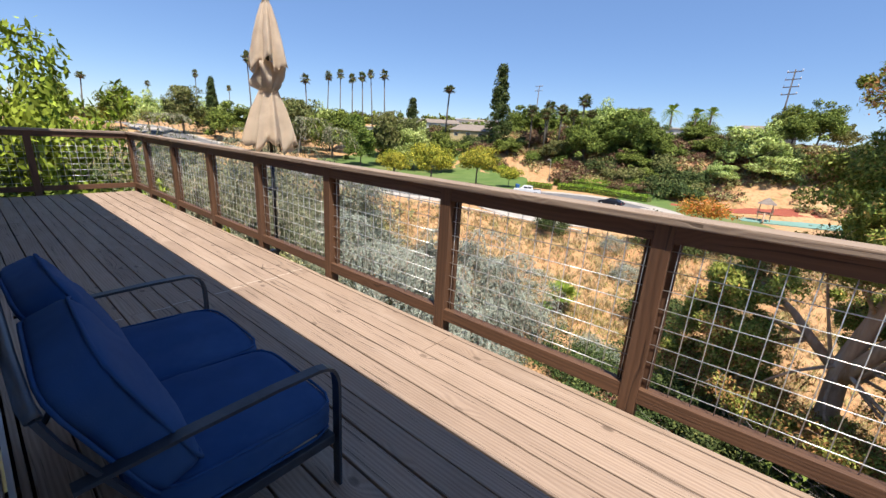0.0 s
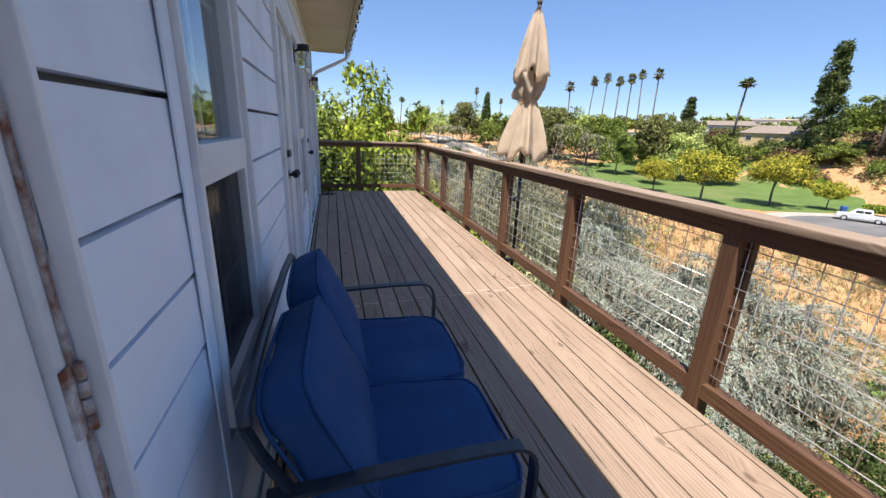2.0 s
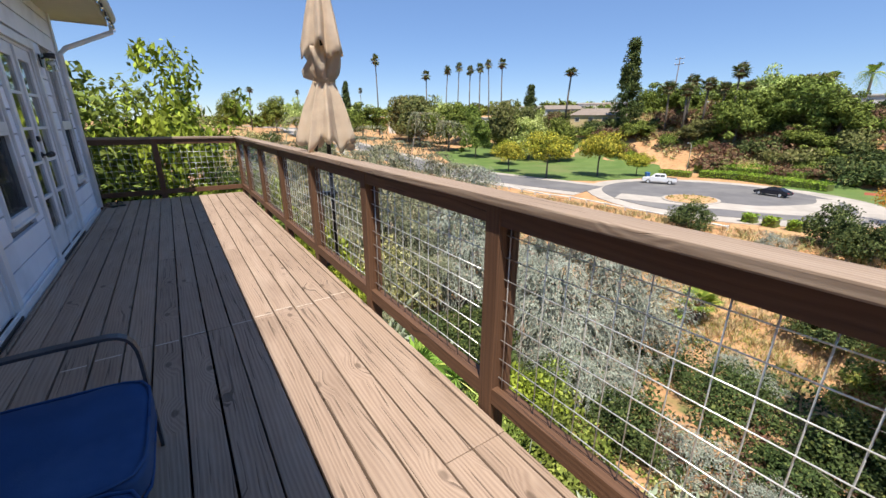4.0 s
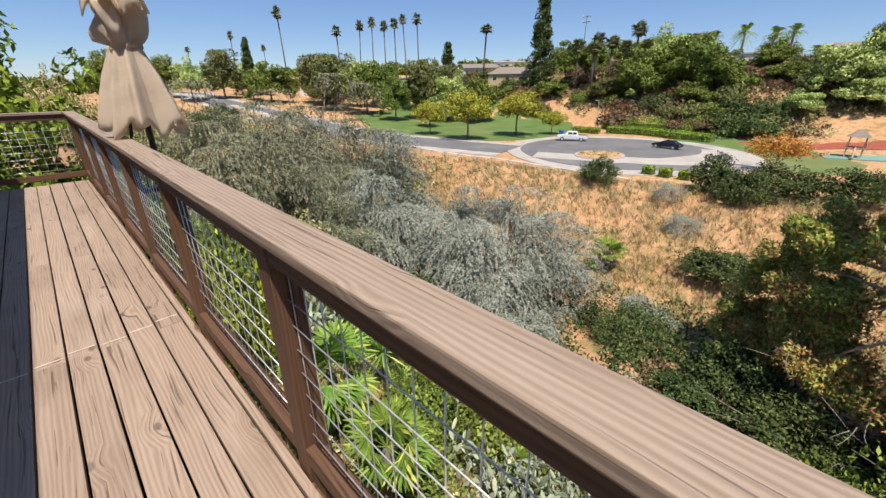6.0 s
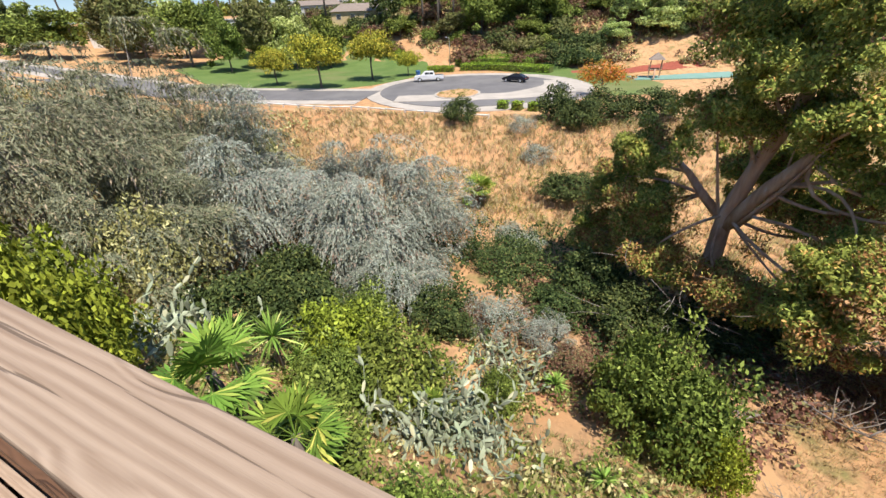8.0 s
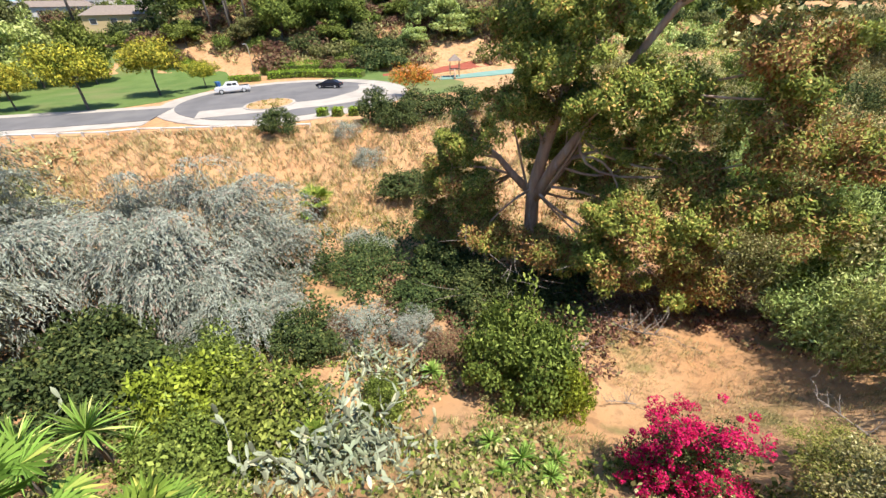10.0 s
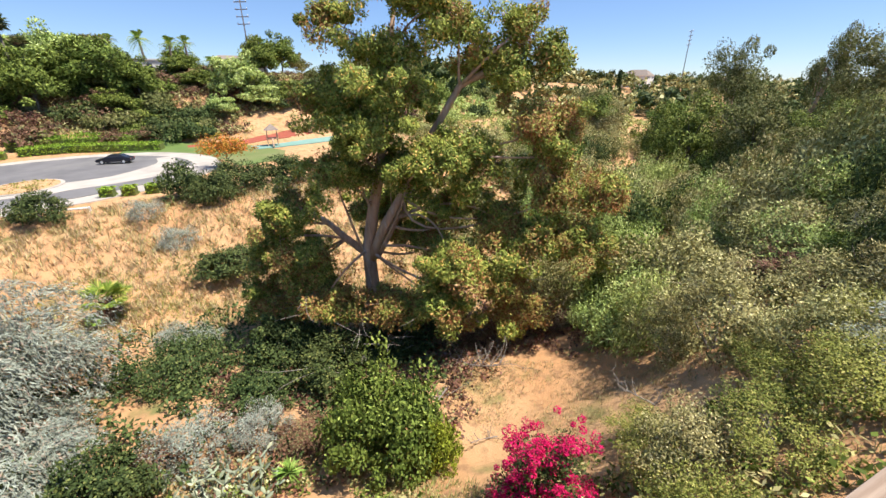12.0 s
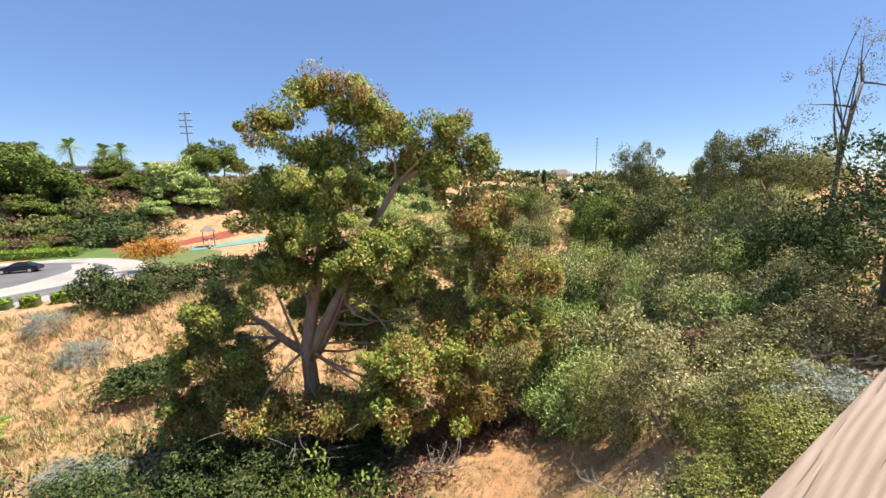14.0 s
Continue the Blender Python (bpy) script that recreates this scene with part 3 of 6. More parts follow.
def window(name, o, mid, label):
    a, b, lo, hi = o
    w = tagged(new(name), label, "window", kind="structure")
    w.location = (WX, a, lo)
    inv = Matrix.Translation((-WX, -a, -lo))
    f = 0.035
    casing("casing", o, w, 0.016)
    part("window_frame", boxes((WX - 0.06, WX + 0.012, a, a + f, lo, hi), (WX - 0.06, WX + 0.012, b - f, b, lo, hi),
                               (WX - 0.06, WX + 0.012, a + f, b - f, lo, lo + f), (WX - 0.06, WX + 0.012, a + f, b - f, hi - f, hi),
                               (WX - 0.06, WX + 0.022, a + f, b - f, mid - 0.045, mid + 0.03), bevel=0.003), WHITE, w)
    part("sash", boxes((WX - 0.05, WX + 0.016, a + f + 0.001, a + f + 0.028, lo + f + 0.001, mid - 0.046), (WX - 0.05, WX + 0.016, b - f - 0.028, b - f - 0.001, lo + f + 0.001, mid - 0.046),
                       (WX - 0.05, WX + 0.016, a + f + 0.029, b - f - 0.029, lo + f + 0.001, lo + f + 0.03), (WX - 0.05, WX + 0.016, a + f + 0.029, b - f - 0.029, mid - 0.075, mid - 0.046), bevel=0.002), WHITE, w)
    g = part("pane", boxes((WX - 0.03, WX - 0.024, a + f, b - f, mid + 0.03, hi - f)), GLASS, w, "clear upper glass pane")
    g2 = part("pane", boxes((WX - 0.04, WX - 0.034, a + f, b - f, lo + f, mid - 0.046)), GLASS, w, "lower glass pane behind an insect screen")
    part("insect_screen", boxes((WX - 0.012, WX - 0.011, a + f + 0.028, b - f - 0.028, lo + f + 0.03, mid - 0.075)), SCREEN, w, "dark insect screen")
    part("muntin", boxes((WX - 0.048, WX - 0.031 - 0.012, (a + b) / 2 - 0.012, (a + b) / 2 + 0.012, lo + f, hi - f),
                         (WX - 0.046, WX - 0.031 - 0.013, a + f, b - f, hi - 0.33, hi - 0.312), (WX - 0.046, WX - 0.031 - 0.013, a + f, b - f, lo + 0.3, lo + 0.318)), WHITE, w)
    # dark sheet standing in for the unlit room behind the panes
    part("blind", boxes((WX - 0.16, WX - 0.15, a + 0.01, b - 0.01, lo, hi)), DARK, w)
    for o2 in w.children:
        o2.matrix_parent_inverse = inv
    return w


window("window_1", OPEN_WIN1, 1.30, "white framed window, glass above, screened sash below")
window("window_2", OPEN_WIN2, 1.30, "white framed window, glass above, screened sash below")
window("window_3", OPEN_WIN3, 1.30, "white framed window, glass above, screened sash below")


def glazed_leaf(parent, a, b, lo, hi, rows, stile=0.11, low=0.24, top=0.12, cols=1):
    x0, x1 = WX - 0.055, WX - 0.012
    leaf = part("door_leaf", boxes((x0, x1, a, a + stile, lo, hi), (x0, x1, b - stile, b, lo, hi), (x0, x1, a + stile, b - stile, lo, lo + low), (x0, x1, a + stile, b - stile, hi - top, hi), bevel=0.003), WHITE, parent)
    inner = (a + stile, b - stile)
    step = (hi - top - lo - low) / rows
    bars = [(x0 + 0.004, x1 + 0.003, inner[0], inner[1], lo + low + step * k - 0.014, lo + low + step * k + 0.014) for k in range(1, rows)]
    for c in range(1, cols):
        yc = inner[0] + (inner[1] - inner[0]) * c / cols
        bars.append((x0 + 0.005, x1 + 0.001, yc - 0.011, yc + 0.011, lo + low, hi - top))
    if bars:
        part("muntin", boxes(*bars, bevel=0.002), WHITE, leaf)
    part("pane", boxes((WX - 0.036, WX - 0.03, inner[0], inner[1], lo + low, hi - top)), GLASS, leaf)
    return leaf


def knob(parent, y, z):
    bm = bar([(WX - 0.012, y, z), (WX - 0.004, y, z)], 0.032, 14)
    tube(bm, [(WX - 0.004, y, z), (WX + 0.03, y, z)], 0.011, 10)
    bmesh.ops.create_uvsphere(bm, u_segments=14, v_segments=10, radius=0.028, matrix=Matrix.Translation((WX + 0.045, y, z)))
    part("knob", bm, BLACK, parent, "round black door knob")
    part("deadbolt", bar([(WX - 0.012, y, z + 0.16), (WX + 0.012, y, z + 0.16)], 0.028, 14), BLACK, parent, "black deadbolt")


def door(name, o, mid, label, rows=5, solid=False):
    a, b, lo, hi = o
    d = tagged(new(name), label, "door", kind="structure")
    casing("casing", o, d, 0.085 if mid else 0.012, sill=False)
    part("door_frame", boxes((WX - 0.1, WX + 0.0, a, a + 0.03, lo, hi), (WX - 0.1, WX + 0.0, b - 0.03, b, lo, hi), (WX - 0.1, WX + 0.0, a + 0.03, b - 0.03, hi - 0.03, hi)), WHITE, d)
    part("threshold", boxes((WX - 0.1, WX + 0.045, a + 0.03, b - 0.03, lo - 0.001, lo + 0.025), bevel=0.004), BLACK, d)
    if mid:
        l1 = glazed_leaf(d, a + 0.033, mid - 0.002, lo + 0.03, hi - 0.033, rows)
        if solid:
            l2 = part("door_leaf", boxes((WX - 0.055, WX - 0.012, mid + 0.002, b - 0.033, lo + 0.03, hi - 0.033), bevel=0.003), WHITE, d, "plain white flush leaf")
        else:
            l2 = glazed_leaf(d, mid + 0.002, b - 0.033, lo + 0.03, hi - 0.033, rows)
        part("astragal", boxes((WX - 0.012, WX + 0.008, mid - 0.025, mid + 0.02, lo + 0.03, hi - 0.04), bevel=0.003), WHITE, l1)
        knob(l1, mid - 0.06, 1.0)
        knob(l2, mid + 0.06, 1.0)
        part("weep_panel", boxes((WX - 0.011, WX - 0.004, mid + 0.12, b - 0.15, lo + 0.1, lo + 0.22), bevel=0.002), WHITE, l2)
    return d


door("door_2", OPEN_D1, 2.56, "white double door, one leaf glazed, black knobs, closed", solid=True)
door("door_3", OPEN_D2, 5.2, "white glazed double door with black knobs, closed")
d1 = door("door_1", OPEN_DOOR, None, "white glazed door with a rusted hinge, closed")
leaf = glazed_leaf(d1, OPEN_DOOR[0] + 0.033, OPEN_DOOR[1] - 0.033, 0.03, 2.04, 3, stile=0.11, low=0.86, cols=1)
for z in (0.28, 1.04, 1.78):
    bm = boxes((WX + 0.0, WX + 0.006, OPEN_DOOR[1] - 0.03, OPEN_DOOR[1] + 0.002, z - 0.05, z + 0.05), bevel=0.001)
    for k in range(4):
        tube(bm, [(WX + 0.009, OPEN_DOOR[1] - 0.008, z - 0.05 + k * 0.026), (WX + 0.009, OPEN_DOOR[1] - 0.008, z - 0.028 + k * 0.026)], 0.0065, 10)
    part("hinge", bm, RUST, leaf, "rusty hinge with flaking white paint")
part("rust_strip", boxes((WX + 0.001, WX + 0.005, OPEN_DOOR[1] - 0.012, OPEN_DOOR[1] - 0.003, 0.06, 1.72)), RUST, d1, "rusted flashing edge")


def wall_lamp(y, z):
    t = thing("wall_lamp", (WX + 0.02, y, z), "black wall lamp with a clear glass shade beside the door", "wall lamp", "wall lamps")
    part("back_plate", boxes((0, 0.015, -0.05, 0.05, -0.07, 0.07), bevel=0.004), BLACK, t)
    part("arm", bar([(0.01, 0, 0.02), (0.05, 0, 0.05), (0.09, 0, 0.05)], 0.01, 8), BLACK, t)
    bm = bar([(0.09, 0, 0.085), (0.09, 0, 0.03)], 0.052, 16)
    part("cap", bm, BLACK, t)
    bm = bmesh.new()
    bmesh.ops.create_cone(bm, segments=18, radius1=0.058, radius2=0.047, depth=0.13, matrix=Matrix.Translation((0.09, 0, -0.036)))
    part("shade", bm, GLASS, t, "clear glass shade")
    bm = bmesh.new()
    bmesh.ops.create_uvsphere(bm, u_segments=12, v_segments=8, radius=0.026, matrix=Matrix.Translation((0.09, 0, -0.02)))
    part("bulb", bm, WHITE, t)
    return t


wall_lamp(3.36, 1.99)
wall_lamp(6.14, 2.0)

# string lights hung along the gutter
sl = thing("string_lights", (EX + 0.1, 2.0, ZS + 0.02), "black string light cord with glass bulbs along the gutter", "string lights")
pts = [(0, yy - 2.0, -0.02 - 0.05 * abs(math.sin((yy + 3) * 2.1))) for yy in np.arange(-3, W1 + 0.3, 0.12)]
part("cord", bar(pts, 0.005, 5), BLACK, sl)
for yy in np.arange(-2.8, W1 + 0.3, 0.36):
    z = -0.02 - 0.05 * abs(math.sin((yy + 3) * 2.1))
    s = part("socket", bar([(0, yy - 2.0, z), (0, yy - 2.0, z - 0.045)], 0.012, 8), BLACK, sl)
    bm = bmesh.new()
    bmesh.ops.create_uvsphere(bm, u_segments=8, v_segments=6, radius=0.02, matrix=Matrix.Translation((0, yy - 2.0, z - 0.066)) @ Matrix.Diagonal((1, 1, 1.35, 1)))
    part("bulb", bm, GLASS, s)

# deck frame below the boards
D0, D1Y = -3.2, 8.2
RX = 2.70
deck = tagged(new("floor"), "weathered brown wooden deck boards", "deck", kind="structure")
bm = boxes((WX - 0.02, RX + 0.02, D0, D0 + 0.04, -0.25, -0.041), (WX - 0.02, RX + 0.02, D1Y - 0.06, D1Y - 0.02, -0.25, -0.041))
for yy in np.arange(D0 + 0.4, D1Y - 0.1, 0.61):
    box(bm, WX, RX + 0.02, yy - 0.019, yy + 0.019, -0.22, -0.041)
box(bm, RX - 0.03, RX + 0.012, D0, D1Y, -0.24, -0.042)
part("joists", bm, STAIN_X, deck)
# added black sheet, stands in for the shade below the board gaps
part("deck_membrane", boxes((WX, RX + 0.0, D0 + 0.04, D1Y - 0.06, -0.262, -0.255)), BLACK, deck, "black sheet added to darken the board gaps")
for yy in (-2.8, 0.5, 3.8, 7.2):
    z = float(land(2.5, yy)) - 0.3
    part("pier", boxes((2.42, 2.57, yy - 0.07, yy + 0.07, z, -0.22)), STAIN, deck)

# ---- railing ----
rail = thing("railing", (RX, 2.0, 0), "brown stained wooden railing with galvanised wire mesh panels", "railing")
rail.location = (0, 0, 0)
POST_Y = [-2.15, -0.805, 0.525, 1.90, 3.21, 4.52, 5.85, 7.18, 8.09]
post_me = None
for i, yy in enumerate(POST_Y):
    if post_me is None:
        bm = boxes((RX, RX + 0.089, 0, 0.089, -0.24, 1.03), bevel=0.004)
        post_me = part("post", bm, STAIN, rail)
        post_me.location = (0, yy, 0)
    else:
        again("post", post_me.data, rail, Matrix.Translation((0, yy, 0)))


wire_me = {}


def wire(kind, length):
    """One straight wire of the mesh; alike wires share their data."""
    key = (kind, round(length, 3))
    if key not in wire_me:
        bm = bar([(0, 0, 0), (0, 0, length) if kind == "v" else (0, length, 0)], 0.0024, 5)
        me = bpy.data.meshes.new("wire")
        bm.normal_update()
        bm.to_mesh(me)
        bm.free()
        me.materials.append(WIRE)
        wire_me[key] = me
    return wire_me[key]


def mesh_panel(parent, m, length, height, cell=0.1):
    """Welded wire: rows and columns of straight wires."""
    for k in range(int(length / cell) + 1):
        again("wire", wire("v", height), parent, m @ Matrix.Translation((0.0023, k * cell + (length % cell) / 2, 0)))
    for k in range(int(height / cell) + 1):
        again("wire", wire("h", length), parent, m @ Matrix.Translation((-0.0023, 0, k * cell + 0.03)))


for a, b in zip(POST_Y, POST_Y[1:]):
    y0, y1 = a + 0.089, b
    part("top_rail", boxes((RX + 0.004, RX + 0.042, y0, y1, 0.945, 1.03), bevel=0.003), STAIN_Y, rail)
    part("bottom_rail", boxes((RX + 0.004, RX + 0.042, y0, y1, 0.065, 0.15), bevel=0.003), STAIN_Y, rail)
    part("outer_rail", boxes((RX + 0.052, RX + 0.085, y0, y1, 0.955, 1.03)), STAIN_Y, rail)
    part("outer_rail", boxes((RX + 0.052, RX + 0.085, y0, y1, 0.065, 0.14)), STAIN_Y, rail)
    part("side_batten", boxes((RX + 0.052, RX + 0.085, y0 + 0.001, y0 + 0.035, 0.141, 0.954)), STAIN, rail)
    part("side_batten", boxes((RX + 0.052, RX + 0.085, y1 - 0.035, y1 - 0.001, 0.141, 0.954)), STAIN, rail)
    mesh_panel(rail, pose(RX + 0.047, y0, 0.07), y1 - y0, 0.95)
# cap boards, butted at posts
for a, b in ((-3.2, 3.25), (3.254, 8.18)):
    part("cap", boxes((RX - 0.03, RX + 0.112, a, b, 1.031, 1.07), bevel=0.007), CAP, rail, "wide weathered unpainted cap board")

rail2 = thing("railing", (1.5, 8.1, 0), "brown stained end railing with galvanised wire mesh panels", "railing")
rail2.location = (0, 0, 0)
XS = [-0.4, 0.42, 1.36, RX]
for xx in XS[:-1]:
    again("post", post_me.data, rail2, Matrix.Translation((xx - RX, 8.09, 0)))
for a, b in zip(XS, XS[1:]):
    x0, x1 = a + 0.089, b
    part("top_rail", boxes((x0, x1, 8.094, 8.132, 0.945, 1.03), bevel=0.003), STAIN_X, rail2)
    part("bottom_rail", boxes((x0, x1, 8.094, 8.132, 0.065, 0.15), bevel=0.003), STAIN_X, rail2)
    mesh_panel(rail2, pose(x0, 8.139, 0.07, 0, 0, -90), x1 - x0, 0.95)
part("cap", boxes((-0.45, RX - 0.034, 8.07, 8.228, 1.031, 1.07), bevel=0.007), CAP_X, rail2, "wide weathered unpainted cap board")

# ---- loveseat ----


def pillow(lx, ly, lz, puff=0.03, seed=0):
    """A stuffed cushion: a rounded block with swollen faces and soft dents."""
    bm = bmesh.new()
    bmesh.ops.create_cube(bm, size=1.0)
    bmesh.ops.subdivide_edges(bm, edges=bm.edges[:], cuts=11, use_grid_fill=True)
    for v in bm.verts:
        x, y, z = v.co * 2
        e = 7.0
        r = (abs(x) ** e + abs(y) ** e + abs(z) ** e) ** (1 / e)
        x, y, z = x / r, y / r, z / r
        swell = (1 - x * x) * (1 - y * y)
        dent = noise.noise(Vector((x * 1.7 + seed, y * 1.7, z))) * 0.012 + noise.noise(Vector((x * 5 + seed, y * 5, z * 2))) * 0.004
        v.co = (x * lx / 2, y * ly / 2, z * (lz / 2 + puff * swell) + dent * (1 if abs(z) > 0.3 else 0.4))
    for f in bm.faces:
        f.smooth = True
    return bm


def piping(lx, ly, lz, r=0.006):
    bm = bmesh.new()
    for s in (-1, 1):
        pts = []
        for k in range(41):
            a = 2 * math.pi * k / 40
            c, sn = math.cos(a), math.sin(a)
            q = (abs(c) ** 7 + abs(sn) ** 7) ** (1 / 7)
            pts.append((c / q * lx / 2 * 0.985, sn / q * ly / 2 * 0.985, s * lz / 2 * 0.86))
        tube(bm, pts, r, 6)
    return bm


sofa = thing("loveseat", (1.06, 0.585, 0.0), "grey metal loveseat with navy blue cushions against the wall", "loveseat")
SW = 0.605


def flat_bar(path, y, w=0.04, th=0.012):
    """A flat bar bent along a path in the x-z plane."""
    bm = bmesh.new()
    rows = []
    for k, (x, z) in enumerate(path):
        x0, z0 = path[max(k - 1, 0)]
        x1, z1 = path[min(k + 1, len(path) - 1)]
        d = Vector((x1 - x0, z1 - z0)).normalized()
        n = Vector((-d.y, d.x)) * th / 2
        rows.append([bm.verts.new(q) for q in ((x + n.x, y - w / 2, z + n.y), (x + n.x, y + w / 2, z + n.y), (x - n.x, y + w / 2, z - n.y), (x - n.x, y - w / 2, z - n.y))])
    for a, b in zip(rows, rows[1:]):
        for k in range(4):
            bm.faces.new((a[k], a[(k + 1) % 4], b[(k + 1) % 4], b[k]))
    bm.faces.new(rows[0][::-1]); bm.faces.new(rows[-1])
    bmesh.ops.recalc_face_normals(bm, faces=bm.faces[:])
    return bm


ARM = [(0.33, 0.0), (0.33, 0.44), (0.327, 0.48), (0.318, 0.51), (0.303, 0.533), (0.28, 0.547), (0.25, 0.553), (0.1, 0.555), (-0.15, 0.548), (-0.385, 0.535)]
for s in (-1, 1):
    yy = s * SW
    part("arm", flat_bar(ARM, yy), FRAME, sofa, "bent flat grey metal arm and front leg")
    part("back_leg", bar([(-0.2, yy, 0.24), (-0.3, yy, 0.13), (-0.38, yy, 0.0)], 0.014, 8), FRAME, sofa)
    part("back_upright", flat_bar([(-0.2, 0.24), (-0.29, 0.45), (-0.385, 0.65), (-0.415, 0.74)], yy * 0.985, 0.035), FRAME, sofa)
part("back_rail", bar([(-0.412, -SW * 0.985, 0.735), (-0.42, -SW * 0.94, 0.76), (-0.425, -SW * 0.5, 0.768), (-0.425, SW * 0.5, 0.768), (-0.42, SW * 0.94, 0.76), (-0.412, SW * 0.985, 0.735)], 0.016, 8), FRAME, sofa)
part("seat_frame", boxes((-0.26, 0.32, -SW, -SW + 0.03, 0.2, 0.24), (-0.26, 0.32, SW - 0.03, SW, 0.2, 0.24), (0.29, 0.32, -SW + 0.03, SW - 0.03, 0.2, 0.24), (-0.26, -0.23, -SW + 0.03, SW - 0.03, 0.2, 0.24), bevel=0.004), FRAME, sofa)
for k in np.linspace(-0.48, 0.48, 7):
    part("slat", boxes((-0.229, 0.289, k - 0.02, k + 0.02, 0.215, 0.235)), FRAME, sofa)
for s in (-1, 1):
    c = part("seat_cushion", pillow(0.62, 0.585, 0.13, 0.02, 3 + s), BLUE, sofa, "navy blue piped seat cushion")
    c.matrix_basis = pose(0.045, s * 0.295, 0.308, 0, 2.0, 0)
    q = part("piping", piping(0.62, 0.585, 0.13), BLUE, c)
    b = part("back_cushion", pillow(0.47, 0.585, 0.14, 0.03, 7 + s), BLUE, sofa, "navy blue piped back cushion")
    b.matrix_basis = pose(-0.245, s * 0.296, 0.575, 0, 66, s * 1.5)
    part("piping", piping(0.47, 0.585, 0.14), BLUE, b)

# ---- folded umbrella outside the railing ----
UX, UY = 2.955, 3.37
umb = thing("patio_umbrella", (UX, UY, 0), "folded beige patio umbrella strapped to the railing", "umbrella")
part("pole", bar([(0, 0, -0.2), (0, 0, 1.3)], 0.022, 12), BLACK, umb, "black metal pole")
part("upper_pole", bar([(0, 0, 1.3), (0.02, 0, 2.62)], 0.018, 12), BLACK, umb)
part("bracket", boxes((-0.17, 0.03, -0.03, 0.03, 0.62, 0.66), bevel=0.003), BLACK, umb)
part("bracket", boxes((-0.25, 0.03, -0.03, 0.03, -0.14, -0.1), bevel=0.003), BLACK, umb)
part("clamp", bar([(-0.03, -0.06, 0.64), (0.05, 0, 0.64), (-0.03, 0.06, 0.64)], 0.012, 8), BLACK, umb)


def folds(rows, n=16, seed=0, seg=144):
    """Hanging folded cloth: rows of (height, radius, fold depth)."""
    bm = bmesh.new()
    rngl = random.Random(seed)
    ph = [rngl.uniform(0, 6.28) for _ in range(6)]
    rings = []
    for z, r, d in rows:
        vs = []
        for k in range(seg):
            a = 2 * math.pi * k / seg
            q = a * (n // 2) + ph[0] + 0.7 * math.sin(a * 2 + ph[1]) + 0.25 * math.sin(a * 3 + ph[2] + z * 2)
            w = (2 / math.pi) * math.asin(0.985 * math.sin(q)) + 0.22 * math.sin(2 * q + ph[2])
            rr = r * (1 + 0.1 * math.sin(2 * a + ph[3])) + d * w
            dz = (0.03 * math.sin(a * 4 + ph[4]) + 0.02 * math.sin(a * 9 + ph[5])) * (d / 0.03)
            vs.append(bm.verts.new((math.cos(a) * rr + 0.02 * (z - 1.3), math.sin(a) * rr, z + dz)))
        rings.append(vs)
    for a, b in zip(rings, rings[1:]):
        for k in range(seg):
            bm.faces.new((a[k], a[(k + 1) % seg], b[(k + 1) % seg], b[k])).smooth = True
    bmesh.ops.solidify(bm, geom=bm.faces[:], thickness=0.004)
    return bm


part("canopy_skirt", folds([(1.13, 0.23, 0.05), (1.2, 0.22, 0.048), (1.35, 0.185, 0.042), (1.5, 0.148, 0.033), (1.62, 0.112, 0.02), (1.7, 0.088, 0.012), (1.74, 0.078, 0.008)], 14, 1), CANVAS, umb, "beige canvas hanging in folds")
part("canopy_middle", folds([(1.72, 0.08, 0.01), (1.77, 0.1, 0.035), (1.83, 0.135, 0.065), (1.88, 0.14, 0.07), (1.94, 0.105, 0.035), (2.02, 0.085, 0.012)], 10, 2), CANVAS, umb, "beige canvas bunched above the strap")
part("canopy_top", folds([(1.97, 0.185, 0.05), (2.03, 0.172, 0.046), (2.1, 0.158, 0.042), (2.25, 0.135, 0.022), (2.42, 0.095, 0.014), (2.55, 0.055, 0.006), (2.62, 0.022, 0.002)], 12, 3), CANVAS, umb, "beige canvas wrapped to the tip")
bm = bar([(0.03, 0, 2.6), (0.03, 0, 2.66)], 0.02, 10)
bmesh.ops.create_uvsphere(bm, u_segments=12, v_segments=8, radius=0.03, matrix=Matrix.Translation((0.03, 0, 2.68)))
part("finial", bm, BARK_GREY, umb)
part("strap", folds([(1.70, 0.1, 0.006), (1.735, 0.096, 0.006)], 14, 4, 72), CANVAS, umb)
for k in range(6):
    a = k * math.pi / 3 + 0.3
    part("rib_tip", bar([(0.14 * math.cos(a), 0.14 * math.sin(a), 1.06), (0.12 * math.cos(a), 0.12 * math.sin(a), 1.2)], 0.008, 6), BLACK, umb)

# dark sandals left by the end of the wall
for k in range(2):
    t = thing("sandal", (0.66 + 0.13 * k, 7.62 + 0.05 * k, 0), "black rubber sandal lying on the deck", "sandal", "sandals")
    part("sole", boxes((-0.045, 0.045, -0.13, 0.13, 0, 0.025), bevel=0.01), BLACK, t)
    part("strap", bar([(-0.045, 0.04, 0.02), (-0.02, 0.04, 0.06), (0.02, 0.04, 0.06), (0.045, 0.04, 0.02)], 0.009, 6), BLACK, t)
    t.rotation_euler = (0, 0, 0.6 - k * 0.3)

# ---- plants ----
RNG = np.random.default_rng(7)


def unit(v):
    return v / (np.linalg.norm(v, axis=-1, keepdims=True) + 1e-9)


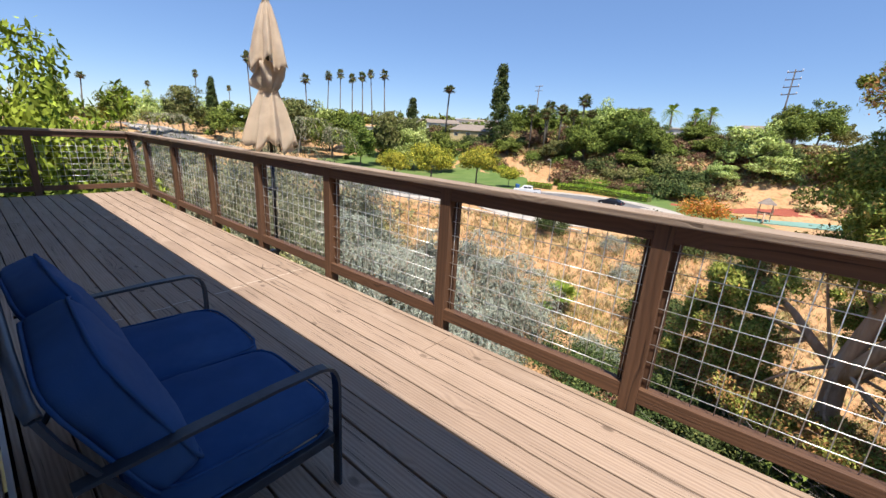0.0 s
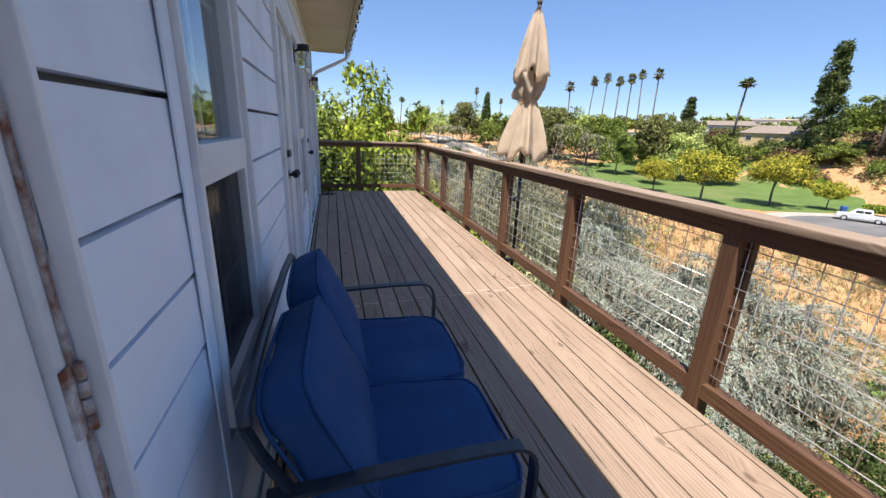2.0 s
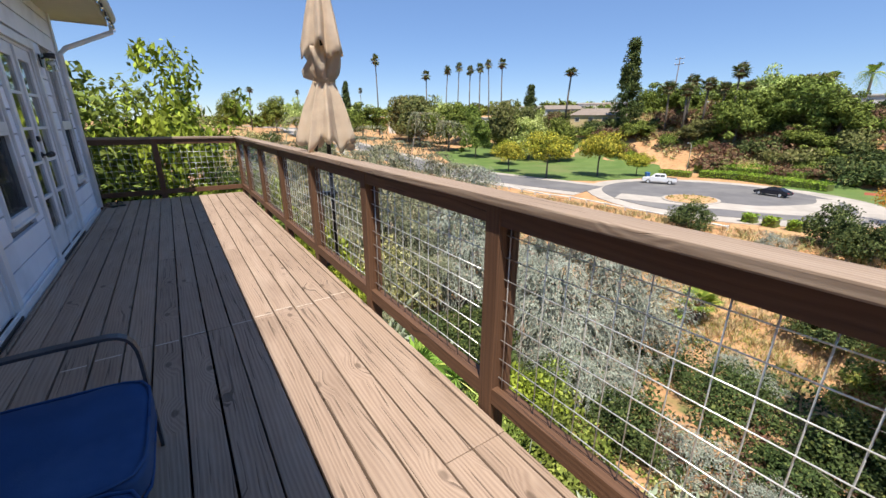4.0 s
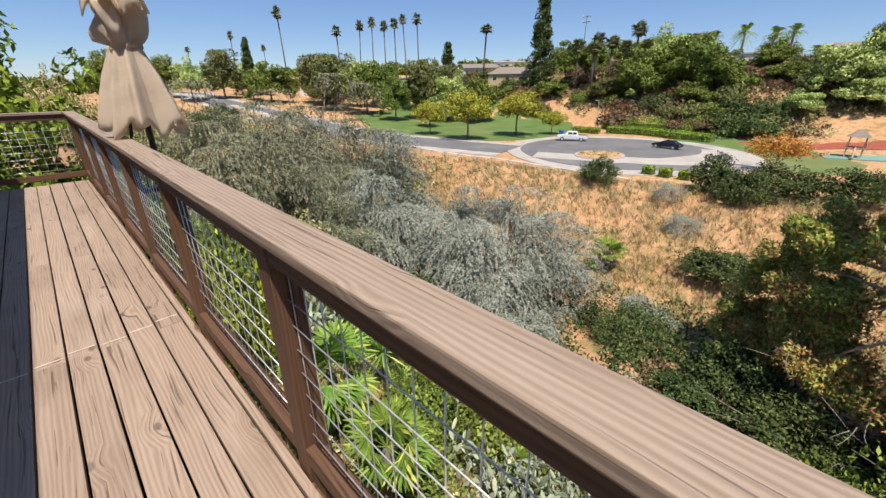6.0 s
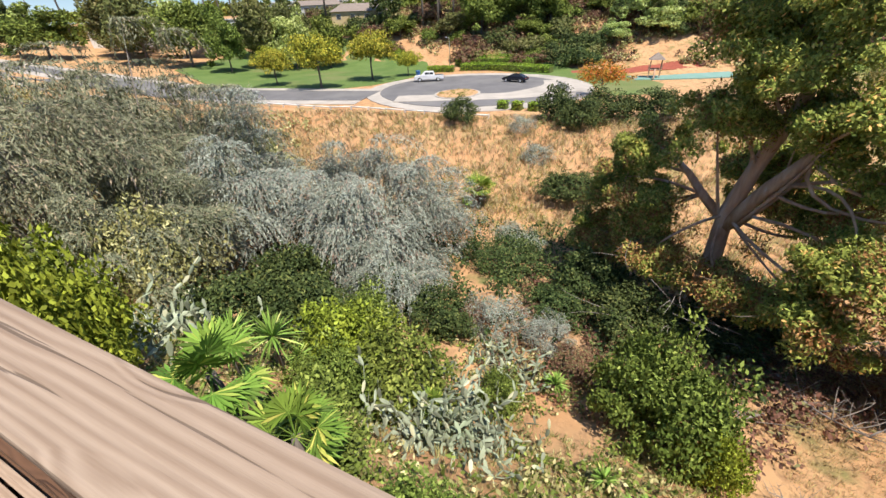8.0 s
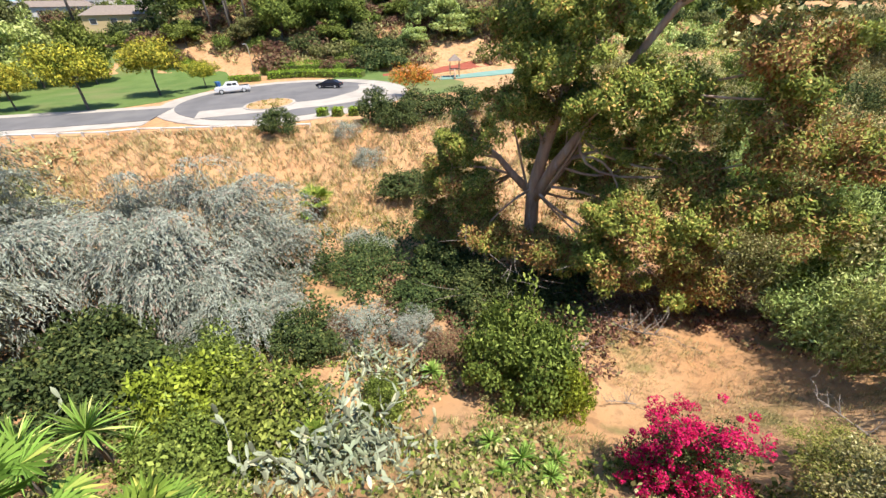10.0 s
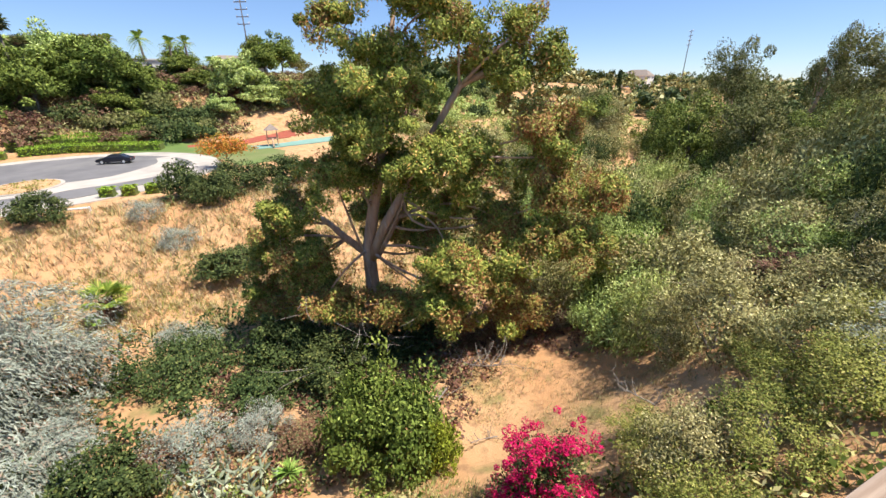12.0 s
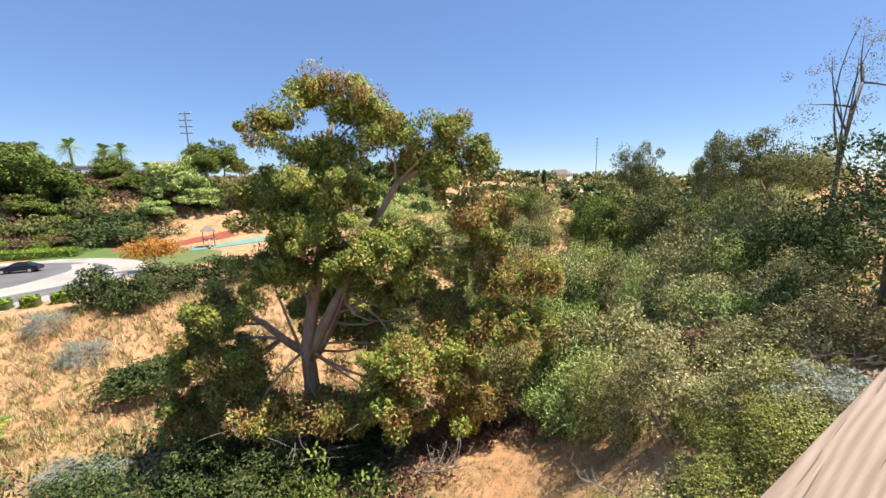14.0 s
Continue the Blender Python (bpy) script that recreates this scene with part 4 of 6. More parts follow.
def leaves(centres, length, width, droop=0.0, out=None, rng=RNG, axis=None):
    """Diamond leaves at the given places, their faces turned out and up to the light."""
    n = len(centres)
    face = rng.normal(size=(n, 3)) * 0.42 + np.array([0, 0, 0.5])
    if axis is not None:
        a = axis + rng.normal(size=(n, 3)) * 0.28
    else:
        a = unit(rng.normal(size=(n, 3)))
        a[:, 2] -= droop
    if out is not None:
        a = a + out * 0.2
        face = face + out * 0.75
    a = unit(a)
    b = unit(np.cross(face, a))
    ll = (length * rng.uniform(0.65, 1.3, n))[:, None] * a * 0.5
    ww = (width * rng.uniform(0.65, 1.3, n))[:, None] * b * 0.5
    if np.mean(length) >= 0.34:
        return np.stack([centres - ll - ww, centres + ll, centres - ll + ww], 1)
    return np.stack([centres - ll, centres + ww - ll * 0.15, centres + ll, centres - ww - ll * 0.15], 1)


def leaf_object(name, corners, material, parent):
    v = corners.reshape(-1, 3)
    me = bpy.data.meshes.new(name)
    n, m = corners.shape[:2]
    me.vertices.add(len(v))
    me.vertices.foreach_set("co", v.ravel())
    me.loops.add(m * n)
    me.loops.foreach_set("vertex_index", np.arange(m * n))
    me.polygons.add(n)
    me.polygons.foreach_set("loop_start", np.arange(n) * m)
    me.update(calc_edges=True)
    me.materials.append(material)
    ob = new(name, me)
    if parent:
        ob.parent = parent
    return ob


def clumps(n, rx, ry, rz, rng, base=0.0, shell=0.75, flat=0.0):
    """Places for leaf clumps in an uneven dome."""
    d = unit(rng.normal(size=(n, 3)))
    d[:, 2] = np.abs(d[:, 2]) * (1 - flat) - (flat > 0) * 0 + base * rng.uniform(-1, 0.3, n)
    r = shell + (1 - shell) * rng.uniform(-1.2, 1.0, n)
    lump = 1 + 0.22 * np.sin(d[:, 0] * 4.1 + rng.uniform(0, 6)) * np.cos(d[:, 1] * 3.7 + rng.uniform(0, 6))
    return d * (r * lump)[:, None] * np.array([rx, ry, rz])


def foliage(centres, radius, per, length, width, rng, droop=0.0, squash=0.8, core=None):
    """Leaves round each clump, thickest on its outside, faces turned away from the plant's core."""
    n = len(centres)
    rr = radius * rng.uniform(0.6, 1.35, n)
    d = unit(rng.normal(size=(n, per, 3)))
    rad = rng.uniform(0.35, 1.0, (n, per, 1)) ** 0.5
    off = d * rad * rr[:, None, None] * np.array([1, 1, squash])
    if droop:
        off[..., 2] -= rng.uniform(0, 1, (n, per)) * droop * rr[:, None]
    pts = (centres[:, None, :] + off).reshape(-1, 3)
    away = d.reshape(-1, 3)
    if core is not None:
        whole = unit(pts - np.repeat(np.broadcast_to(core, centres.shape), per, 0))
        away = away * 0.7 + whole * 0.85
    return leaves(pts, length, width, droop, out=away, rng=rng)


def limb_path(a, b, rng, n=6, sag=0.12):
    a, b = np.array(a, float), np.array(b, float)
    t = np.linspace(0, 1, n)[:, None]
    l = np.linalg.norm(b - a)
    w = rng.normal(size=3) * sag * l
    return [tuple(p) for p in a + (b - a) * t + w * (t * (1 - t)) * 1.6 + np.array([0, 0, 0.12 * l]) * (t * (1 - t))]


def bush(name, label, category, rx, rz, material, seed, n=60, per=45, length=0.12, width=0.06, clump=None, droop=0.0, twig=TWIG, base=0.35, ry=None, group=""):
    """A shrub: thin stems from the ground into a lumpy dome of leaves."""
    rng = np.random.default_rng(seed)
    t = thing(name, (0, 0, 0), label, category, group)
    ry = ry or rx * rng.uniform(0.85, 1.1)
    per, length, width = int(per * 2.3), length * 0.7, width * 0.72
    c = clumps(n, rx, ry, rz * 0.72, rng, base, 0.8)
    c[:, 2] += rz * 0.28
    c[:, 2] = np.maximum(c[:, 2], 0.12 * rz)
    bm = bmesh.new()
    for k in range(5):
        e = c[rng.integers(n)] * 0.8
        tube(bm, limb_path((rng.normal() * rx * 0.06, rng.normal() * rx * 0.06, -0.25), e, rng, 4), 0.03 * rz ** 0.5, 4, 0.008)
    part("stem", bm, twig, t)
    leaf_object("foliage", foliage(c, clump or rx * 0.3, per, length, width, rng, droop, core=np.array([0, 0, rz * 0.2])), material, t)
    return t


def tree(name, label, category, h, crown_r, crown_h, material, seed, n=50, per=40, length=0.3, width=0.16, clump=None, droop=0.0,
         bark=BARK_GREY, trunk=None, lean=(0, 0), bare=0.3, shell=0.7, group="", limbs=9, squash=0.8, extra=None):
    """A tree: tapered trunk, limbs to the clumps, open crown."""
    rng = np.random.default_rng(seed)
    t = thing(name, (0, 0, 0), label, category, group)
    c = clumps(n, crown_r, crown_r * rng.uniform(0.85, 1.1), crown_h * 0.6, rng, 0.55, shell)
    c[:, 2] += h - crown_h * 0.6
    c[:, 0] += lean[0]
    c[:, 1] += lean[1]
    r = trunk or h * 0.022
    bm = bmesh.new()
    top = (lean[0] * 0.8, lean[1] * 0.8, h - crown_h * 0.55)
    path = limb_path((0, 0, -0.4), top, rng, 9, 0.05)
    tube(bm, path, r, 9, r * 0.5)
    for k in range(limbs):
        s = path[rng.integers(4, 9)]
        e = c[rng.integers(n)]
        tube(bm, limb_path(s, e, rng, 7), r * 0.42, 6, r * 0.07)
    part("trunk", bm, bark, t)
    leaf_object("crown", foliage(c, clump or crown_r * 0.28, per, length, width, rng, droop, squash, core=np.array([lean[0], lean[1], h - crown_h * 0.6])), material, t)
    if extra:
        pick = c[rng.uniform(size=n) < extra[1]]
        leaf_object("dry_crown", foliage(pick, (clump or crown_r * 0.28) * 1.05, int(per * extra[2]), length, width, rng, droop, squash), extra[0], t)
    return t


def put(ob, x, y, s=1.0, turn=0.0, sink=0.05, sz=None):
    """Stand a fresh plant on the ground."""
    ob.matrix_basis = Matrix.Translation((x, y, float(land(x, y)) - sink)) @ pose(0, 0, 0, 0, 0, turn) @ Matrix.Diagonal((s, s, sz or s, 1))
    return ob


def repeat(ob, x, y, s=1.0, turn=0.0, sz=None, sink=0.05):
    """One more plant of the same kind, turned and scaled."""
    keep = ob.scale.copy()
    ob.scale = (1, 1, 1)
    made = copy_thing(ob, Matrix.Translation((x, y, float(land(x, y)) - sink)) @ pose(0, 0, 0, 0, 0, turn) @ Matrix.Diagonal((s, s, sz or s, 1)))
    ob.scale = keep
    return made


# the big eucalyptus in the ravine
EUX, EUY = 25.1, -5.9


def eucalyptus(x, y):
    rng = np.random.default_rng(41)
    t = thing("eucalyptus_tree", (x, y, float(land(x, y)) - 0.2), "tall eucalyptus with peeling tan bark and rusty foliage", "tree")
    bm = bmesh.new()
    def at(side, z, depth=0.0):
        return (-0.53 * side + 0.85 * depth, -0.85 * side - 0.53 * depth, z)

    stem = [at(-0.4, -0.4), at(-0.2, 2), at(-0.1, 4.6), at(-0.2, 7.0), at(0.3, 9.6), at(0.9, 12.0), at(1.3, 14.5), at(1.6, 17.0), at(2.2, 20.2)]
    tube(bm, stem, 0.56, 12, 0.1)
    stem_2 = [at(-0.15, 6.2), at(1.1, 8.8, -0.3), at(2.2, 10.6, -0.4), at(3.4, 13.2, 0.2), at(5.4, 16.4, 0.3), at(7.2, 17.4, 0.4), at(8.8, 18.6, 0.4)]
    tube(bm, stem_2, 0.34, 10, 0.09)
    stem_3 = [at(-0.2, 6.6), at(-1.4, 7.8, -0.4), at(-2.3, 8.8, -0.6), at(-3.6, 9.6, -0.6), at(-5.0, 9.8, -0.5)]
    tube(bm, stem_3, 0.27, 9, 0.07)
    tube(bm, [at(-0.3, 0.2), at(0.8, 1.6, -0.5), at(1.6, 3.4, -1.0), at(2.2, 5.0, -1.6)], 0.3, 9, 0.08)
    for side in (-1.9, -0.9, 1.4, 2.6, 3.4):
        tube(bm, limb_path(at(-0.1 + side * 0.15, 6.4), at(side, 11.4 + abs(side) * 0.3, -0.4), rng, 8, 0.25), 0.1, 7, 0.03)
    groups = [  # sideways, height, depth, half width, half height, share of dry leaves
        (2.3, 21.4, 0, 2.8, 0.9, 0.3), (-1.1, 20.0, 0, 1.3, 0.7, 0.2), (3.8, 20.2, -0.5, 1.7, 0.8, 0.15), (5.4, 19.4, 0, 1.6, 1.0, 0.1), (8.4, 19.5, 0.5, 0.9, 0.9, 0.1),
        (9.9, 18.2, 0.5, 0.8, 1.0, 0.15), (7.9, 17.5, 0.4, 1.3, 1.2, 0.1), (1.2, 18.5, 0, 2.3, 1.0, 0.05), (-1.1, 16.2, 0.5, 1.3, 1.1, 0.05), (2.2, 16.4, 0, 2.8, 1.4, 0.05),
        (6.1, 18.1, 0.5, 1.2, 0.7, 0.1), (0.5, 14.3, -1.6, 2.0, 1.2, 0.05), (4.4, 13.5, -1.4, 1.6, 1.3, 0.08), (-2.6, 15.8, 0.3, 1.0, 0.9, 0.1), (-1.2, 12.3, -1, 1.6, 1.3, 0.15),
        (2.1, 12.4, 0.6, 2.2, 1.2, 0.1), (6.5, 13.1, 0, 1.3, 1.6, 0.15), (10.0, 14.8, 0.8, 1.7, 1.2, 0.6), (10.5, 13.3, 0.8, 1.2, 1.2, 0.6), (-5.0, 9.6, -0.6, 2.0, 1.8, 0.2),
        (-6.8, 7.0, -0.4, 1.4, 1.9, 0.25), (-3.6, 6.9, -1.2, 1.6, 1.9, 0.3), (5.3, 7.5, -2, 2.5, 1.5, 0.15), (4.8, 5.2, -2, 1.7, 1.1, 0.3), (2.0, 4.7, -2, 1.9, 0.8, 0.75),
        (-2.5, 4.8, -2, 2.0, 1.1, 0.6), (-6.6, 3.7, -1, 1.8, 1.5, 0.3), (8.9, 8.5, 0, 2.2, 1.2, 0.6), (12.3, 8.3, 0.5, 2.2, 1.1, 0.6), (8.2, 6.0, -0.6, 1.8, 1.4, 0.7),
        (9.3, 4.3, -0.6, 1.5, 1.0, 0.8), (13.4, 11.3, 1, 1.2, 0.9, 0.85), (11.2, 11.0, 0.8, 1.9, 1.1, 0.5), (7.7, 9.7, 0.8, 1.5, 1.4, 0.35), (4.9, 10.1, 1.6, 1.6, 1.2, 0.3),
        (-0.5, 9.2, 3, 2.2, 1.4, 0.15), (2.6, 7.7, 2.8, 2.2, 1.4, 0.3)]
    cs, cores, dry = [], [], []
    for la, hz, dp, rw, rh, share in groups:
        cx, cy, cz = at(la, hz, dp)
        n = int((13 + 10.5 * rw * rh) * (0.55 if hz > 17 else 1.0))
        c = clumps(n, rw * 0.8, rw * 0.8, rh * 0.95, rng, 0.6, 0.8) + np.array([cx, cy, cz - rh * 0.25])
        loose = int(2 + n * 0.3)
        c = np.concatenate([c, np.array([cx, cy, cz - 0.4 * rh]) + rng.uniform(-1, 1, (loose, 3)) * np.array([rw * 1.1, rw * 1.1, rh * 1.1])])
        n += loose
        cs.append(c)
        cores.append(np.repeat([[cx, cy, cz - rh]], n, 0))
        dry.append(rng.uniform(size=n) < share)
        s = min((Vector(p) for p in stem[3:] + stem_2[1:] + stem_3[1:]), key=lambda p: (p - Vector((cx * 0.7, cy * 0.7, cz - 2.0))).length)
        mid = Vector((cx, cy, cz - 0.5))
        tube(bm, limb_path(s, mid, rng, 9, 0.32), 0.09, 7, 0.03)
        for k in range(8):
            tube(bm, limb_path(mid, c[rng.integers(n)], rng, 5), 0.04, 5, 0.012)
    part("trunk", bm, BARK, t)
    c, core, d = np.concatenate(cs), np.concatenate(cores), np.concatenate(dry)
    leaf_object("crown", foliage(c[~d], 0.62, 320, 0.22, 0.085, rng, 0.55, 0.7, core[~d]), L_EUC, t)
    leaf_object("dry_foliage", foliage(c[d], 0.74, 260, 0.21, 0.075, rng, 0.7, 0.8, core[d]), L_EUC_DRY, t)
    bm = bmesh.new()
    for k in range(130):
        s = np.array([rng.uniform(-5, 1), rng.uniform(-13, 5), rng.uniform(0.6, 5)])
        tube(bm, limb_path(s, s + rng.normal(size=3) * np.array([1.0, 1.4, 0.7]), rng, 5, 0.2), 0.022, 4, 0.006)
    part("dead_twig_tangle", bm, TWIG, t)["kind"] = "stuff"


eucalyptus(EUX, EUY)

# weeping grey-green trees
def weeping(x, y, h, r, seed, name, label, mat, n=210, per=80):
    rng = np.random.default_rng(seed)
    t = thing(name, (x, y, float(land(x, y)) - 0.3), label, "tree")
    n = int(n * 0.45)
    c = clumps(n, r * 0.84, r * 0.82, h * 0.54, rng, 0.75, 0.86)
    c[:, 2] += h * 0.36
    c[:, 2] = np.maximum(c[:, 2], 0.6)
    bm = bmesh.new()
    for k in range(34):
        tube(bm, limb_path((rng.normal() * 0.5, rng.normal() * 0.5, -0.3), c[rng.integers(n)], rng, 7, 0.12), 0.11, 5, 0.014)
    part("trunk", bm, TWIG, t)
    # fountains of drooping sprays: each spray a run of leaves arching out and down
    q, k = 36, 20
    rad = (r * 0.27 * rng.uniform(0.7, 1.3, n))[:, None, None, None]
    az = rng.uniform(0, 6.283, (n, q))
    out = np.stack([np.cos(az), np.sin(az), az * 0], -1) + unit(c * np.array([1, 1, 0]))[:, None, :] * 0.5
    s = np.linspace(0.05, 1, k)[None, None, :, None]
    ln = rng.uniform(0.55, 1.15, (n, q, 1, 1))
    pts = c[:, None, None, :] + out[:, :, None, :] * np.sqrt(s) * ln * rad + np.array([0, 0, 1.0]) * (0.35 * s - 1.25 * s**2) * ln * rad + rng.normal(size=(n, q, k, 3)) * 0.055
    way = np.gradient(pts, axis=2).reshape(-1, 3)
    side = np.repeat(unit(c - np.array([0, 0, h * 0.3])), q * k, 0)
    leaf_object("crown", leaves(pts.reshape(-1, 3), 0.27 * (r / 6) ** 0.5, 0.055 * (r / 6) ** 0.5, 0.9, out=side, rng=rng, axis=unit(way)), mat, t)


weeping(24.2, 16.0, 9.6, 7.2, 51, "weeping_tree", "silvery grey-green weeping tree in the ravine", L_GREY, 250)
weeping(20.0, 11.4, 5.2, 4.0, 54, "weeping_shrub", "low silvery weeping shrub in the ravine", L_GREY, 100)
weeping(20.5, 24.0, 12.8, 6.8, 53, "weeping_tree", "silvery grey-green weeping tree in the ravine", L_GREY, 200)
weeping(19.6, 33.0, 17.8, 9.2, 52, "weeping_tree", "large olive grey weeping tree beyond the railing", L_OLIVE_GREY, 270)
weeping(11.6, 31.0, 14.6, 7.6, 55, "weeping_tree", "large olive grey weeping tree beyond the railing", L_OLIVE_GREY, 200)
weeping(12.6, 23.6, 9.4, 5.4, 56, "weeping_tree", "grey-green weeping tree in the ravine", L_OLIVE_GREY, 170)
weeping(27.0, 40.0, 12.0, 7.0, 57, "weeping_tree", "olive grey weeping tree further along the ravine", L_OLIVE_GREY, 170)


def top_to(ob, x, y, top, r, h0, r0, turn, least=0.8):
    """Scale of a repeat so that its top reaches a height and its half width r."""
    return repeat(ob, x, y, r / r0, turn, max(top, least) / h0)


def scatter(kinds, rows, h0, r0, seed, least=0.8):
    rng = random.Random(seed)
    for k, (x, y, top, r) in enumerate(rows):
        top_to(kinds[k % len(kinds)], x, y, top, r, h0, r0, rng.uniform(0, 360), least)


def parked(kinds, x, y, r, h, h0=2.0, r0=1.5):
    """Stands the first of a kind at its own place."""
    put(kinds, x, y, r / r0, 0, 0.05, h / h0)
    return kinds


# near slope, below the deck
b_green = parked(bush("shrub", "dense green shrub on the slope below the deck", "shrub", 1.5, 2.0, L_GREEN, 101, 66, 46, 0.175, 0.095, 0.42), 10.8, 5.7, 2.3, 3.2)
b_lime = parked(bush("citrus_shrub", "bright yellow-green citrus shrub below the deck", "shrub", 1.5, 2.0, L_LIME, 102, 66, 46, 0.200, 0.108, 0.42), 11.4, 8.6, 2.1, 3.4)
b_dark = parked(bush("shrub", "dark green glossy shrub on the slope", "shrub", 1.5, 2.0, L_DARK, 103, 66, 46, 0.188, 0.101, 0.42), 14.4, 14.6, 2.6, 4.2)
b_olive = parked(bush("shrub", "dry olive shrub on the slope", "shrub", 1.5, 2.0, L_OLIVE, 104, 68, 64, 0.125, 0.052, 0.42), 6.7, -9.4, 1.4, 1.9)
b_laurel = parked(bush("shrub", "leafy yellowish green shrub on the slope", "shrub", 1.5, 2.0, L_LAUREL, 108, 72, 64, 0.11, 0.055, 0.4), 7.0, -9.4, 1.2, 1.1)
b_pepper = parked(bush("pepper_shrub", "soft light green feathery shrub", "shrub", 1.5, 2.0, L_PEPPER, 105, 66, 46, 0.188, 0.054, 0.42, 0.6), 16.1, -18.0, 2.6, 4.0)
b_grey = parked(bush("shrub", "grey leafless looking shrub", "shrub", 1.5, 2.0, L_GREY, 106, 66, 46, 0.150, 0.047, 0.4), 31.5, 7.2, 1.4, 1.2)
b_brown = parked(bush("shrub", "rusty brown dry brush on soil", "shrub", 1.5, 2.0, L_BROWN, 107, 66, 46, 0.175, 0.068, 0.42), 21.4, -10.0, 1.8, 1.2)
for kind, rows in (
    (b_green, [(13.8, -4.0, 4.4, 2.0), (15.4, -3.0, 4.6, 2.0), (13.2, 2.4, 2.0, 1.1), (9.0, 7.2, 2.4, 1.6), (13.4, 9.4, 3.4, 2.0), (6.0, 4.7, 1.8, 1.6), (5.2, 1.4, 1.4, 1.2), (5.0, 13.0, 3.5, 1.6)]),
    (b_lime, [(4.3, 9.8, 4.4, 1.3), (5.4, 11.4, 4.0, 1.5), (3.8, 11.6, 4.8, 1.2), (12.9, -5.2, 2.6, 0.9), (9.9, 7.6, 2.4, 1.1)]),
    # the five at x 21.6 to 24.6 stand in for the eucalyptus's shadow
    (b_dark, [(15.8, 16.4, 4.0, 2.6), (12.8, 12.4, 3.6, 2.4), (17.4, 11.0, 3.0, 2.4), (17.0, 7.0, 2.6, 1.8), (22.0, -2.0, 2.6, 2.4), (22.4, -5.6, 2.0, 2.2), (24.6, 0.0, 3.0, 2.4), (21.6, 1.6, 1.8, 1.8), (24.0, -9.0, 1.8, 2.2), (10.6, 14.4, 3.2, 2.0), (51.6, 8.0, 4.0, 2.6), (53.0, 2.4, 3.6, 3.4), (48.6, 19.0, 3.0, 2.2), (55, -3, 3.5, 3.2), (38.4, 3.8, 2.4, 2.6), (49.4, 5.0, 3.4, 2.4)]),
    (b_laurel, [(8.6, -10.6, 1.0, 1.1), (5.4, -10.6, 1.3, 1.3), (4.6, -7.4, 1.8, 1.2), (5.0, -12.8, 1.5, 1.4), (6.4, -13.0, 1.2, 1.2), (6.2, -16.4, 1.6, 1.4), (7.8, -14.6, 1.1, 1.1)]),
    (b_olive, [(15.3, -20.6, 3.0, 2.8), (10.0, -16.0, 3.6, 2.5), (6.6, -14.6, 2.6, 1.7), (12.3, -24.6, 3.4, 2.3), (12.0, -16.2, 2.8, 2.0), (6.6, -19.6, 2.6, 2.0), (19.0, -25.2, 2.8, 3.0), (12.7, -25.4, 3.0, 2.6), (9.4, -25.4, 3.0, 2.2), (12.4, -21.0, 2.4, 2.2), (9.0, -20.0, 2.2, 1.8)]),
    (b_pepper, [(14.0, -17.0, 4.2, 2.0), (20.0, -21.4, 3.6, 2.6), (24.0, -28.0, 4.0, 3.0), (23.0, -24.0, 3.2, 2.2), (30.2, -31.0, 5.6, 3.2), (19.0, -32.0, 3.2, 2.8), (24.0, -19.8, 3.4, 2.4)]),
    (b_grey, [(30.2, 5.4, 1.2, 1.6), (43.0, 8.0, 2.0, 1.8), (18.6, 4.4, 2.2, 1.8), (18.6, 1.4, 1.8, 1.4), (47.5, 11.0, 1.8, 1.6), (4.8, -14.8, 1.5, 1.5)]),
    (b_brown, [(21.0, -13.0, 1.4, 1.6), (19.6, -16.8, 1.2, 1.4), (14.0, -23.6, 1.3, 2.0), (10.2, -23.0, 1.2, 1.8), (17.4, -0.4, 1.4, 1.4), (10.4, -22.0, 1.3, 2.2), (20.6, -16.0, 1.6, 1.8), (39.0, 3.0, 1.4, 1.5), (18.4, 6.0, 1.4, 1.5)])):
    scatter([kind], rows, 2.0, 1.5, 5)

# ravine brush further off, coarser leaves
r_green = parked(bush("ravine_shrub", "rounded green ravine shrub", "shrub", 3.0, 3.0, L_GREEN, 111, 56, 64, 0.27, 0.13, 0.85), 29.4, -41.6, 3.9, 4.0, 3.0, 3.0)
r_dark = parked(bush("ravine_shrub", "rounded dark green ravine shrub", "shrub", 3.0, 3.0, L_DARK, 112, 56, 64, 0.27, 0.13, 0.85), 33, -36, 3.9, 6.0, 3.0, 3.0)
r_olive = parked(bush("ravine_shrub", "rounded olive green ravine shrub", "shrub", 3.0, 3.0, L_OLIVE, 113, 56, 64, 0.27, 0.115, 0.85), 22.8, -41.4, 3.1, 3.4, 3.0, 3.0)
r_pepper = parked(bush("ravine_shrub", "feathery light green ravine shrub", "shrub", 3.0, 3.0, L_PEPPER, 114, 56, 64, 0.3, 0.1, 0.85, 0.5), 36, -38, 4.2, 7.0, 3.0, 3.0)
rng0 = random.Random(17)
rows = {id(k): [] for k in (r_green, r_dark, r_olive, r_pepper)}
kinds4 = (r_green, r_olive, r_olive, r_pepper, r_olive, r_dark)
for k in range(100):
    d = rng0.uniform(22, 110) ** 1.0
    a = radians(rng0.uniform(-76, -34))
    x, y = 3 + d * math.cos(a), -1 + d * math.sin(a)
    if math.hypot(x - EUX, y - EUY) < 8 or (x < 19 and y > -17):
        continue
    s = rng0.uniform(1.6, 3.2) * (1 + d / 120)
    rows[id(kinds4[k % 6])].append((x, y, s * rng0.uniform(0.8, 1.5) + d * 0.02, s))
